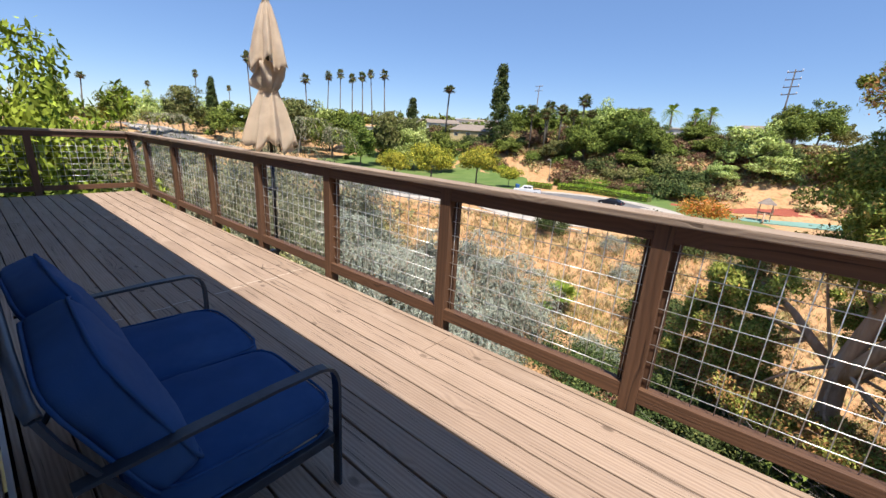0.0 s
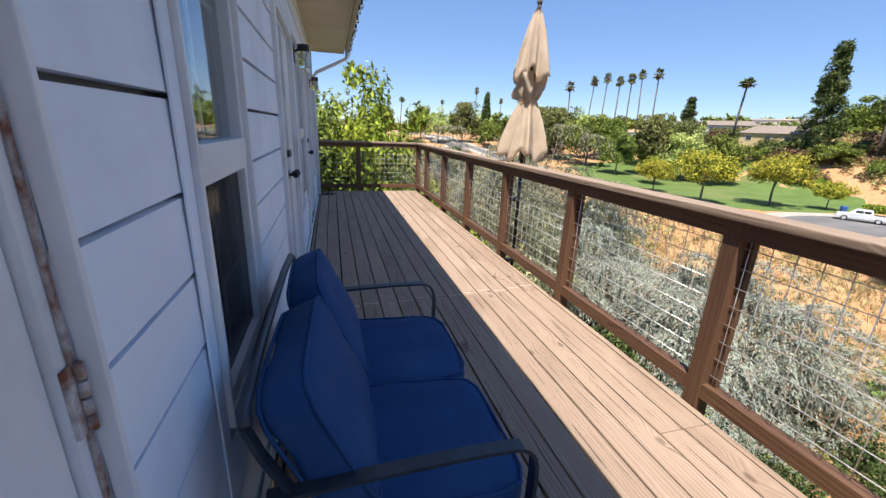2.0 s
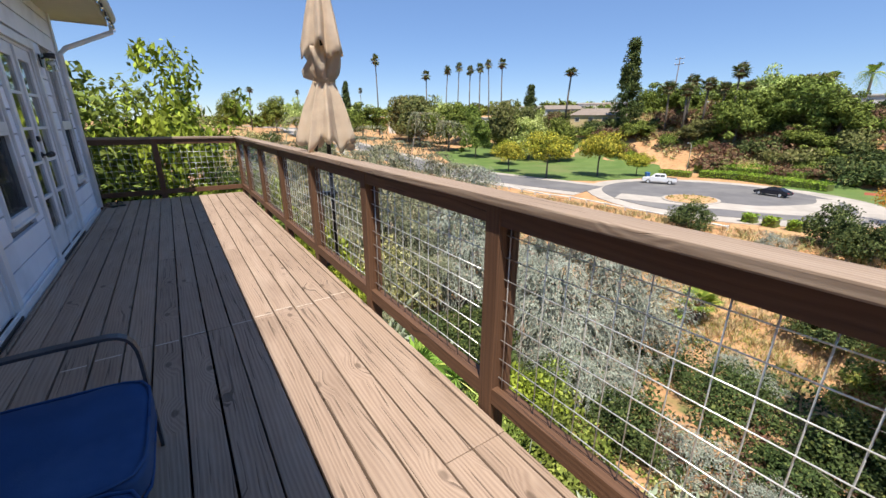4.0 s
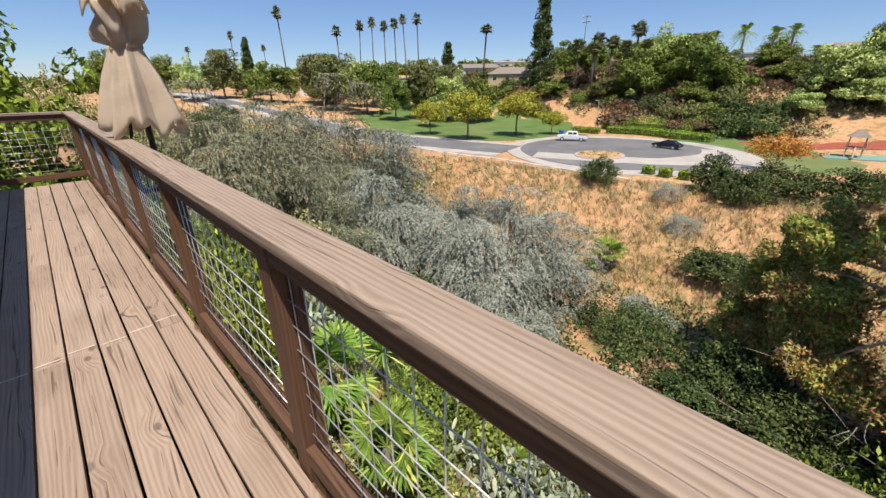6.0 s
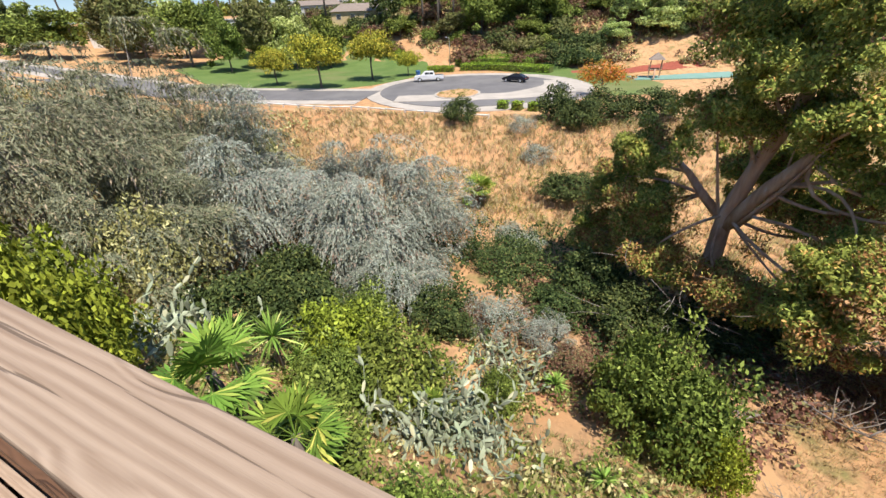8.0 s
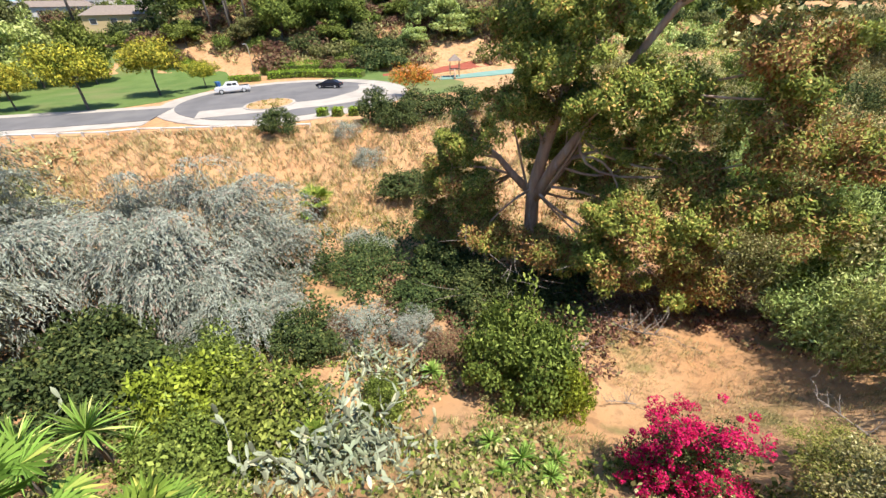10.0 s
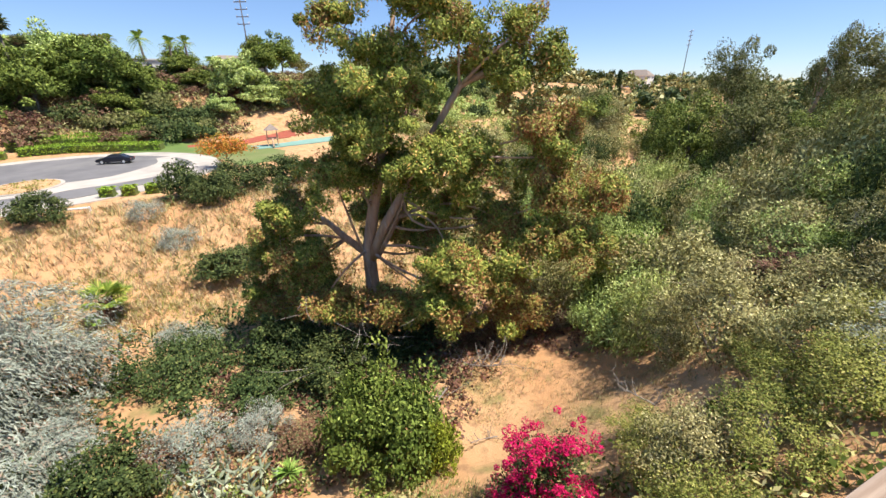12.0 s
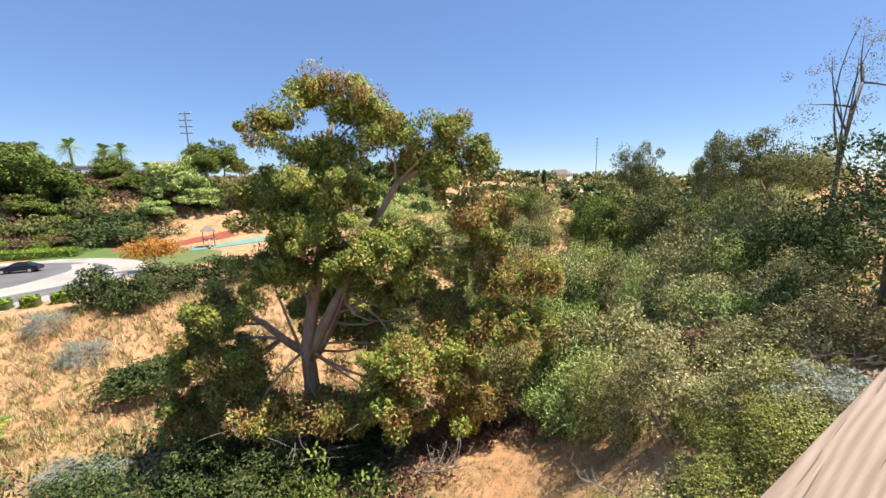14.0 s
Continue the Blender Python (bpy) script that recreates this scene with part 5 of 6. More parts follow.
# brush on the slope behind the eucalyptus
for k in range(46):
    x, y = rng0.uniform(31, 56), rng0.uniform(-46, -13)
    if y < -0.98 * (x - 3) - 6:
        continue
    s = rng0.uniform(1.2, 2.6)
    rows[id(kinds4[k % 5])].append((x, y, s * rng0.uniform(0.7, 1.3), s))
for k in range(22):
    x, y = rng0.uniform(58, 125), rng0.uniform(-120, -28)
    s = rng0.uniform(2.4, 4.4)
    rows[id(kinds4[k % 6])].append((x, y, s * rng0.uniform(0.8, 1.4), s))
for kind in (r_green, r_dark, r_olive, r_pepper):
    scatter([kind], rows[id(kind)], 3.0, 3.0, 9)
scatter([r_dark, r_olive], [(26, 6, 2.6, 3.0), (30, 34, 5, 5), (34, 44, 6, 5), (26, 50, 7, 6), (36, 60, 6, 5), (22, 40, 6, 4.5), (16, 30, 6, 4), (12, 22, 5.5, 3.4), (40, 78, 6, 6), (28, 72, 7, 6), (18, 58, 7, 6), (10, 36, 6.5, 4.5), (8, 50, 7, 5), (14, 80, 8, 7), (30, 100, 8, 7), (4, 70, 8, 6), (38, 120, 6, 6), (20, 130, 7, 7), (30, 150, 5, 6)], 3.0, 3.0, 4)

# bougainvillea
def bougainvillea(x, y):
    rng = np.random.default_rng(61)
    t = thing("bougainvillea", (x, y, float(land(x, y)) - 0.1), "bougainvillea mound covered in magenta flowers", "shrub")
    c = clumps(70, 1.35, 1.5, 1.9, rng, 0.5)
    c *= np.array([1.0, 0.95, 1.3])
    c[:, 2] += 0.75
    c[:, 2] = np.maximum(c[:, 2], 0.15)
    bm = bmesh.new()
    for k in range(10):
        tube(bm, limb_path((rng.normal() * 0.1, rng.normal() * 0.1, -0.2), c[rng.integers(70)], rng), 0.03, 5, 0.008)
    part("stem", bm, TWIG, t)
    leaf_object("foliage", foliage(c * 0.9, 0.42, 170, 0.08, 0.05, rng), L_DARK, t)
    # flowers only on the sunward part; bare dark leaf paints the shaded side
    lit = c[(c[:, 2] + 0.5 * np.sin(c[:, 1] * 3) - 0.35 * c[:, 1] > 0.3)]
    leaf_object("flower_cover", foliage(np.repeat(lit, 4, 0) * 1.06 + rng.normal(size=(len(lit) * 4, 3)) * 0.24, 0.15, 90, 0.05, 0.042, rng, 0.0), L_PINK, t)


bougainvillea(8.5, -6.4)


def blade_fan(n, length, width, rng, up=(0.0, 1.2), fold=0.25):
    """Stiff blades from one point: each a keeled strip bent near its tip."""
    V, F = [], []
    for k in range(n):
        az = rng.uniform(0, 2 * math.pi)
        el = rng.uniform(*up)
        l = length * rng.uniform(0.75, 1.1)
        d = np.array([math.cos(az) * math.cos(el), math.sin(az) * math.cos(el), math.sin(el)])
        s = np.array([-math.sin(az), math.cos(az), 0])
        u = np.cross(s, d) * -1
        i = len(V)
        for f, w, sag in ((0.02, 0.6, 0), (0.4, 1.0, 0.02), (0.75, 0.65, 0.09), (1.0, 0.03, 0.2)):
            p = d * l * f - np.array([0, 0, 1]) * l * sag * fold * 3
            V += [p - s * width * w / 2, p - u * width * w * 0.3, p + s * width * w / 2]
        for q in range(3):
            a = i + q * 3
            F += [(a, a + 1, a + 4, a + 3), (a + 1, a + 2, a + 5, a + 4)]
    return np.array(V), F


def yucca(h, seed, r=0.6):
    rng = np.random.default_rng(seed)
    t = thing("yucca", (0, 0, 0), "spiky green yucca rosette on a short stem", "yucca", "yuccas on the slope")
    part("stem", bar([(0, 0, -0.3), (0.02, 0.02, h * 0.5), (0, 0, h)], 0.06, 8, r_end=0.05), BARK_GREY, t)
    for k in range(75):
        v, f = blade_fan(1, r, 0.055, rng, (-0.4, 1.4))
        v[:, 2] += h
        raw("blade", v, f, L_YUCCA, t)
    return t


yu = put(yucca(0.6, 71), 15.4, 0.4, 1.2)
for x, y, s, a in ((10.2, -1.75, 0.9, 40), (9.35, -2.55, 0.95, 90), (9.3, -3.55, 0.8, 150), (8.5, -3.15, 0.75, 10), (9.9, -2.9, 0.6, 60), (8.9, -1.9, 0.65, 15)):
    repeat(yu, x, y, s, a)
yb = put(yucca(1.6, 72, 1.0), 9.35, 9.8, 1.25)
repeat(yb, 8.5, 10.6, 1.0, 80)
repeat(yb, 9.9, 9.4, 0.75, 140)
repeat(yb, 7.7, 9.6, 0.8, 200)


def cactus(seed, n=60, w=1.3):
    """Prickly pear: oval pads growing from pads."""
    rng = np.random.default_rng(seed)
    t = thing("prickly_pear", (0, 0, 0), "grey-green prickly pear cactus thicket", "cactus", "prickly pears on the slope")
    base = bmesh.new()
    bmesh.ops.create_icosphere(base, subdivisions=1, radius=1.0)
    for v in base.verts:
        v.co.x *= 1 + 0.25 * v.co.z
    for f in base.faces:
        f.smooth = True
    pad = bpy.data.meshes.new("pad")
    base.to_mesh(pad)
    base.free()
    pad.materials.append(L_CACTUS)
    tips = []
    for k in range(n):
        if tips and rng.uniform() < 0.5:
            p, d = tips[rng.integers(len(tips))]
            d = unit(d + rng.normal(size=3) * 0.75)
            d[2] = abs(d[2])
        else:
            p, d = np.array([rng.normal() * w * 0.5, rng.normal() * w * 0.5, -0.05]), unit(np.array([rng.normal() * 0.4, rng.normal() * 0.4, 1.0]))
        l, b = rng.uniform(0.16, 0.27), rng.uniform(0.06, 0.09)
        s = unit(np.cross(d, rng.normal(size=3)))
        cols = (s * b, np.cross(d, s) * 0.022, d * l, p + d * l * 0.9)
        again("pad", pad, t, Matrix([[float(c[q]) for c in cols] for q in range(3)] + [[0, 0, 0, 1]]))
        tips.append((p + d * l * 1.75, d))
        if len(tips) > 40:
            tips.pop(0)
    return t


ca = put(cactus(81, 230, 1.6), 10.4, 2.5, 1.0)
cb = put(cactus(82, 220, 1.7), 7.9, 14.4, 1.2)
for ob, x, y, s, a in ((ca, 9.4, 3.1, 1.0, 120), (cb, 15.0, 2.7, 1.0, 60), (ca, 6.6, 13.4, 1.2, 200), (cb, 9.8, 1.6, 0.9, 250), (ca, 9.2, 15.0, 1.2, 20), (cb, 8.6, 2.4, 0.9, 10), (ca, 9.0, 4.3, 1.0, 75), (cb, 10.9, 3.6, 1.1, 160), (ca, 8.2, 3.5, 0.9, 300), (cb, 16.0, 3.6, 0.9, 40)):
    repeat(ob, x, y, s, a)


def frond_palm(name, label, h, r, seed, mat, n=34, skirt=True, fan=True, trunk_r=0.16, group="", low=-0.7):
    """A palm: ringed trunk, fan leaves of pleated fingers or feather fronds, dead skirt."""
    rng = np.random.default_rng(seed)
    t = thing(name, (0, 0, 0), label, "palm tree", group)
    lean = rng.normal(size=2) * 0.02 * h
    part("trunk", bar([(0, 0, -0.4), (lean[0] * 0.3, lean[1] * 0.3, h * 0.5), (lean[0], lean[1], h)], trunk_r, 9, trunk_r * 0.7), BARK_GREY, t)
    V, F = [], []
    for k in range(n):
        az, el = rng.uniform(0, 2 * math.pi), rng.uniform(low, 1.35)
        d = np.array([math.cos(az) * math.cos(el), math.sin(az) * math.cos(el), math.sin(el)])
        s = np.array([-math.sin(az), math.cos(az), 0.0])
        o = np.array([lean[0], lean[1], h])
        if fan:
            hub = o + d * r * rng.uniform(0.4, 0.6)
            V += [o - s * 0.012, o + s * 0.012, hub + s * 0.008, hub - s * 0.008]
            F.append((len(V) - 4, len(V) - 3, len(V) - 2, len(V) - 1))
            for a in np.linspace(-1.9, 1.9, 15):
                g = unit(d * math.cos(a) + s * math.sin(a) - np.array([0, 0, 0.22]))
                w = np.cross(g, d) * 0 + unit(np.cross(g, np.cross(d, s))) * r * 0.035
                e = hub + g * r * 0.52 * (1 - 0.12 * abs(a)) - np.array([0, 0, 0.06 * r * rng.uniform()])
                m = hub + g * r * 0.3
                i = len(V)
                V += [hub, m + w, e, m - w]
                F.append((i, i + 1, i + 2, i + 3))
        else:
            q = np.linspace(0, 1, 12)
            rib = o + d[None] * (q * r)[:, None] - np.array([0, 0, 1])[None] * ((q**2) * r * 0.5)[:, None]
            for j in range(1, 12):
                for sd in (-1, 1):
                    g = unit(s * sd + d * 0.6 - np.array([0, 0, 0.35]))
                    l = r * 0.26 * math.sin(0.35 + 2.6 * q[j])
                    i = len(V)
                    w = d * r * 0.02
                    V += [rib[j] - w, rib[j] + w, rib[j] + g * l + w * 0.2, rib[j] + g * l - w * 0.2]
                    F.append((i, i + 1, i + 2, i + 3))
    raw("fronds", np.array(V), F, mat, t)
    if skirt:
        c = np.stack([lean[0] + rng.normal(size=260) * r * 0.16, lean[1] + rng.normal(size=260) * r * 0.16, h - rng.uniform(0.05, 0.55, 260) * min(r, h)], 1)
        leaf_object("dead_skirt", leaves(c, r * 0.5, r * 0.07, 1.4, rng=rng), L_BROWN, t)
    return t


put(frond_palm("fan_palm", "young fan palm with a dark dead skirt on the slope", 1.7, 1.8, 91, L_PALM, 22, low=0.1), 35.2, 11.5)
pn = put(frond_palm("fan_palm", "bright green fan palm below the deck", 2.2, 1.25, 92, L_PALM, 26, False), 5.75, 6.6)
repeat(pn, 10.2, 3.9, 0.5, 70)
repeat(pn, 5.2, 3.9, 0.8, 130)
repeat(pn, 34.0, 12.3, 0.45, 20)

# dry grass on the slope under the road, and straw in the clearing
def grass(name, label, poly, n, hgt, seed, mat=L_GRASS):
    rng = np.random.default_rng(seed)
    xs, ys = [p[0] for p in poly], [p[1] for p in poly]
    px, py = rng.uniform(min(xs), max(xs), n * 3), rng.uniform(min(ys), max(ys), n * 3)
    dens = 0.5 + 0.5 * np.sin(px * 0.9 + np.sin(py * 0.7) * 2) * np.cos(py * 0.8 + px * 0.13)
    ok = inside(px, py, poly) & (rng.uniform(size=len(px)) < 0.25 + 0.75 * dens)
    px, py = px[ok][:n], py[ok][:n]
    pz = land(px, py)
    per = 6
    az = rng.uniform(0, 6.283, (len(px), per))
    le = rng.uniform(0.25, 0.9, (len(px), per))
    hh = hgt * rng.uniform(0.5, 1.3, (len(px), 1)) * rng.uniform(0.6, 1.1, (len(px), per))
    base = np.stack([px, py, pz - 0.03], 1)[:, None, :] + np.stack([np.cos(az), np.sin(az), az * 0], -1) * 0.08 * hgt
    tip = base + np.stack([np.cos(az) * hh * le, np.sin(az) * hh * le, hh], -1)
    side = np.stack([-np.sin(az), np.cos(az), az * 0], -1) * 0.035 * hgt
    mid = base * 0.45 + tip * 0.55 + np.array([0, 0, 0.06]) * hgt
    leaf_object(name, np.stack([base - side, base + side, mid + side * 0.8, tip], 2).reshape(-1, 4, 3), mat, None)
    return tagged(scene.objects[name], label, "grass", kind="stuff")


grass("dry_grass", "straw coloured dry grass tufts on the slope", [(30, -14), (44, -22), (58, -14), (54, 2), (50.5, 20), (49.5, 34), (46, 60), (36, 60), (33, 30), (31, 4)], 9500, 0.7, 31)
grass("slope_weeds", "patches of olive weeds on the dry slope", [(30, -14), (44, -22), (54, -10), (50.5, 20), (49.5, 34), (36, 50), (33, 30), (31, 4)], 2200, 0.6, 35, L_OLIVE)
grass("straw", "pale dry straw on the cleared soil", [(8, -15), (14, -16.5), (19, -11), (17, -7), (12, -8)], 2500, 0.22, 32)
grass("weeds", "green weeds on the slope round the young palm", [(31, 4), (41, 4), (41, 17), (33, 18)], 1500, 0.3, 33, L_LIME)
grass("ground_weeds", "low green weeds under the shrubs", [(3.2, -14), (12, -5), (14, 12), (4, 16), (3.2, 8)], 4500, 0.3, 34, L_OLIVE)



def scrub(name, label, poly, n, size, seed, mat, leaf=0.2, keep=()):
    """Low brush that nobody could count: small leafy clumps over the ground."""
    rng = np.random.default_rng(seed)
    xs, ys = [p[0] for p in poly], [p[1] for p in poly]
    px, py = rng.uniform(min(xs), max(xs), n * 4), rng.uniform(min(ys), max(ys), n * 4)
    ok = inside(px, py, poly)
    for cx, cy, r in keep:
        ok &= np.hypot(px - cx, py - cy) > r * (0.8 + 0.4 * rng.uniform(size=len(px)))
    px, py = px[ok][:n], py[ok][:n]
    s = size * rng.uniform(0.4, 1.3, len(px))
    c = np.stack([px, py, land(px, py) + s * 0.3], 1)
    d = unit(rng.normal(size=(len(px), 16, 3)))
    d[..., 2] = np.abs(d[..., 2])
    pts = c[:, None, :] + d * s[:, None, None] * rng.uniform(0.5, 1.0, (len(px), 16, 1))
    leaf_object(name, leaves(pts.reshape(-1, 3), leaf * 1.2, leaf * 0.65, out=d.reshape(-1, 3), rng=rng), mat, None)
    return tagged(scene.objects[name], label, "brush", kind="stuff")


CLEAR = ((14, -11.6, 4.6), (10.4, -13.2, 2.8), (12.6, -0.4, 1.6), (11, -5.4, 1.6), (17, -8.8, 2.8), (12.4, -8.2, 2.6), (16.8, -13.2, 2.4), (9.7, 2.9, 2.2))
scrub("slope_brush", "low green brush on the slope below the deck", [(3, -16), (8, -12), (13, -5), (17, 2), (16, 24), (3, 26)], 1100, 0.4, 201, L_GREEN, 0.16, CLEAR)
scrub("slope_brush_dry", "low dry brush on the slope below the deck", [(3, -16), (10, -12), (15, -5), (18, 2), (18, 24), (3, 26)], 1100, 0.45, 202, L_OLIVE, 0.16, CLEAR)
scrub("dead_brush", "tangled brown brush under the eucalyptus", [(14, -18), (20, -18), (27, -14), (27, 4), (15, 4), (14, -6)], 900, 0.5, 203, L_BROWN, 0.2, ((14, -11.8, 4.2), (16.8, -13.2, 1.8)))
scrub("floor_brush", "dark green brush on the ravine floor", [(16, -6), (28, -16), (34, -4), (31, 26), (18, 26)], 900, 0.8, 204, L_DARK, 0.26)
scrub("ravine_brush", "olive brush filling the ravine", [(3, -18), (18, -16), (30, -20), (60, -42), (70, -70), (20, -75), (3, -50)], 1300, 0.6, 205, L_OLIVE, 0.34)
scrub("ravine_brush_green", "green brush filling the ravine", [(3, -18), (18, -16), (30, -20), (60, -42), (70, -70), (20, -75), (3, -50)], 900, 0.7, 206, L_GREEN, 0.34)
scrub("ravine_far_brush", "green brush in the upper ravine", [(6, 28), (46, 40), (44, 120), (4, 120)], 2200, 1.2, 207, L_OLIVE, 0.45)
scrub("canyon_side_brush", "olive brush on the canyon side", [(32, -14), (58, -24), (120, -30), (130, -120), (70, -100), (60, -44), (31, -22)], 1000, 0.9, 210, L_OLIVE, 0.5)
scrub("canyon_side_brush_green", "green brush on the canyon side", [(34, -18), (58, -28), (120, -34), (130, -120), (70, -100), (60, -44), (33, -24)], 800, 1.0, 211, L_PEPPER, 0.5)
scrub("hillside_brush", "low brush over the hillside", [(99, -40), (135, -40), (138, 125), (112, 125), (116, 70), (100, 45), (101, 20)], 3000, 1.0, 208, L_OLIVE, 0.5, ((104, 45, 4), (112, 56, 3), (113, 8, 3), (104, -2, 5), (108, -10, 6), (112, -19, 6)))
scrub("hillside_brush_rusty", "low rusty brush over the hillside", [(99, -40), (135, -40), (138, 125), (112, 125), (116, 70), (100, 45), (101, 20)], 2400, 1.1, 209, L_BROWN, 0.5, ((104, 45, 4), (112, 56, 3), (113, 8, 3), (104, -2, 5), (108, -10, 6), (112, -19, 6)))

# park and hillside
PARK = tree("park_tree", "round yellow-green park tree on the lawn", "tree", 7.0, 3.8, 5.2, L_YELLOW, 121, 70, 130, 0.3, 0.17, 1.05)
put(PARK, 64.6, 54.4, 1.4, 0)
for x, y, s, a in ((65.8, 66.8, 1.0, 70), (76.9, 51, 1.4, 140), (84, 46.5, 0.75, 220), (76, 78, 1.0, 300), (100, 80, 1.0, 20), (92, 92, 1.1, 90)):
    repeat(PARK, x, y, s, a)
put(tree("park_tree", "small orange-tinted park tree by the path", "tree", 5.2, 4.0, 3.6, L_ORANGE, 122, 60, 55, 0.34, 0.18, 0.95), 67.6, 4.7, 0.95)

H_KINDS = [tree("hill_tree", lab, "tree", 10.0, 4.6, 9.6, m, sd, 60, 130, 0.5, 0.3, 1.35, group="trees on the far hillside")
           for lab, m, sd in (("bushy green tree on the hillside", L_GREEN, 131), ("fresh green tree on the hillside", L_GREEN, 132), ("dull olive tree on the hillside", L_OLIVE_DEEP, 133), ("light green tree on the hillside", L_PEPPER, 134))]
for ob, (x, y) in zip(H_KINDS, ((119, 34), (112, 40), (76, 132), (114, 3))):
    put(ob, x, y, 1.2)
HILL_A = [(76, 106, 16, 7.3), (76, 92, 12, 4.6), (85, 90, 16.8, 6.2), (89, 83, 14, 5.4), (93, 75, 13, 4.6), (112, 64, 5, 4.6), (119, 27, 9, 6), (124, 38, 13, 6.5), (129, 16, 6, 4.7), (111, 27, 5, 4.2), (73, 119, 17, 8), (108, 7, 5, 3.3), (142, -2, 11, 4.2), (142, -9, 11, 5.2), (172, -16, 8, 4)]
HILL_B = [(64, 147, 13, 8.4), (55, 166, 17, 7.6), (44, 164, 14, 5.4), (39, 176, 15, 5.5), (26, 198, 15, 6), (80, 139, 17, 8.6), (87, 123, 17, 7), (117, 29, 13, 6.2), (116, 23, 9, 5.3), (104, 96, 13, 6), (97, 104, 13, 6), (100, 128, 14, 7), (110, 112, 12, 6), (90, 152, 14, 8), (70, 178, 13, 8)]
HILL_C = [(120, -20, 8, 6), (128, -28, 8, 6), (114, -10, 6, 5), (134, -4, 8, 5), (136, 34, 9, 6), (140, 48, 9, 6), (130, 62, 10, 6), (136, 74, 10, 6), (118, 3, 7, 6), (112, -2, 6, 5), (122, 12, 5, 4), (126, 46, 9, 6), (112, 48, 6, 5), (150, 60, 10, 7), (155, 40, 9, 7), (158, 20, 8, 6)]
scatter(H_KINDS, HILL_A, 10.0, 4.6, 1, 3)
scatter(H_KINDS[1:] + H_KINDS[:1], HILL_B, 10.0, 4.6, 2, 3)
scatter(H_KINDS[2:] + H_KINDS[:2], HILL_C, 10.0, 4.6, 3, 3)
# shrubs over the hillside, by kind of cover
f_kinds = [bush("hillside_shrub", lab, "shrub", 3.0, 2.6, m, sd, 30, 30, 0.6, 0.36, 0.95, group="shrubs on the far hillside")
           for lab, m, sd in (("rusty brown brush on the hillside", L_BROWN, 141), ("green shrub on the hillside", L_GREEN, 142), ("olive shrub on the hillside", L_OLIVE_DEEP, 143), ("dark green shrub on the hillside", L_DARK, 144))]
for ob, (x, y) in zip(f_kinds, ((104, 62), (110, 54), (107, 31), (110, 19))):
    put(ob, x, y)
rngh = random.Random(23)
for k in range(280):
    x, y = rngh.uniform(99, 134), rngh.uniform(-40, 125)
    soil = (abs(x - 104) < 4 and abs(y - 45) < 5) or (abs(x - 112) < 5 and abs(y - 58) < 4) or (abs(x - 113) < 5 and abs(y - 8) < 4)
    if soil or (x < 110 and y < 12 and y > -30) or (y > 48 and y < 118 and x < 118 - abs(y - 90) * 0.2 and x < 112):
        continue
    s = rngh.uniform(0.7, 1.5)
    repeat(f_kinds[(0 if 38 < y < 75 and rngh.random() < 0.55 else rngh.randrange(4))], x, y, s, rngh.uniform(0, 360), s * rngh.uniform(0.6, 1.1))

# dry rim beyond the playground
scrub("island_plants", "low green planting on the traffic island", ring(64.3, 26.2, 3.6, 2.9), 90, 0.4, 213, L_LAUREL, 0.2)
scrub("rim_brush", "green and olive brush on the far rim", [(118, -30), (150, -30), (175, -90), (130, -95), (118, -60)], 1400, 1.6, 212, L_PEPPER, 0.8)
for k in range(16):
    x, y = rngh.uniform(122, 165), rngh.uniform(-92, -32)
    repeat(f_kinds[1 + k % 3], x, y, 1.3, 40 * k, 1.5)
# clipped hedges between road and hillside
def hedge(line, w, h, seed):
    rng = np.random.default_rng(seed)
    x, y = line[0]
    t = thing("hedge", (0, 0, 0), "clipped yellow-green hedge along the path", "hedge", "hedges by the road")
    pts = []
    for (x0, y0), (x1, y1) in zip(line, line[1:]):
        l = math.hypot(x1 - x0, y1 - y0)
        n = int(l * 130)
        f = rng.uniform(size=n)
        d = np.array([-(y1 - y0), x1 - x0]) / l
        o = rng.uniform(-1, 1, n) * w / 2
        top = rng.uniform(size=n) < 0.5
        zz = np.where(top, h + rng.normal(size=n) * 0.05, rng.uniform(0.05, h, n))
        o = np.where(top, o, np.sign(o) * w / 2 + rng.normal(size=n) * 0.05)
        px, py = x0 + (x1 - x0) * f + d[0] * o, y0 + (y1 - y0) * f + d[1] * o
        pts.append(np.stack([px, py, land(px, py) + zz], 1))
    leaf_object("foliage", leaves(np.concatenate(pts), 0.34, 0.2, rng=rng), L_HEDGE, t)
    bm = bmesh.new()
    for (x0, y0), (x1, y1) in zip(line, line[1:]):
        z = float(land((x0 + x1) / 2, (y0 + y1) / 2))
        l = math.hypot(x1 - x0, y1 - y0)
        m = pose((x0 + x1) / 2, (y0 + y1) / 2, z + h * 0.42, 0, 0, math.degrees(math.atan2(y1 - y0, x1 - x0))) @ Matrix.Diagonal((l, w * 0.75, h * 0.85, 1))
        bmesh.ops.create_cube(bm, size=1.0, matrix=m)
    part("core", bm, L_DARK, t)


hedge([(92.5, 17), (94, 24), (95, 31), (94, 38)], 2.4, 1.3, 1)
hedge([(98, 22), (99, 32), (98, 41)], 2.0, 1.6, 2)
hedge([(92, 39), (91, 45)], 2.0, 1.2, 3)
hedge([(97, 52), (104, 62), (112, 78)], 2.0, 1.3, 4)
for y in (13.2, 15.2, 11.0):
    hedge([(55.6, y), (55.8, y + 1.3)], 1.1, 1.0, 5)

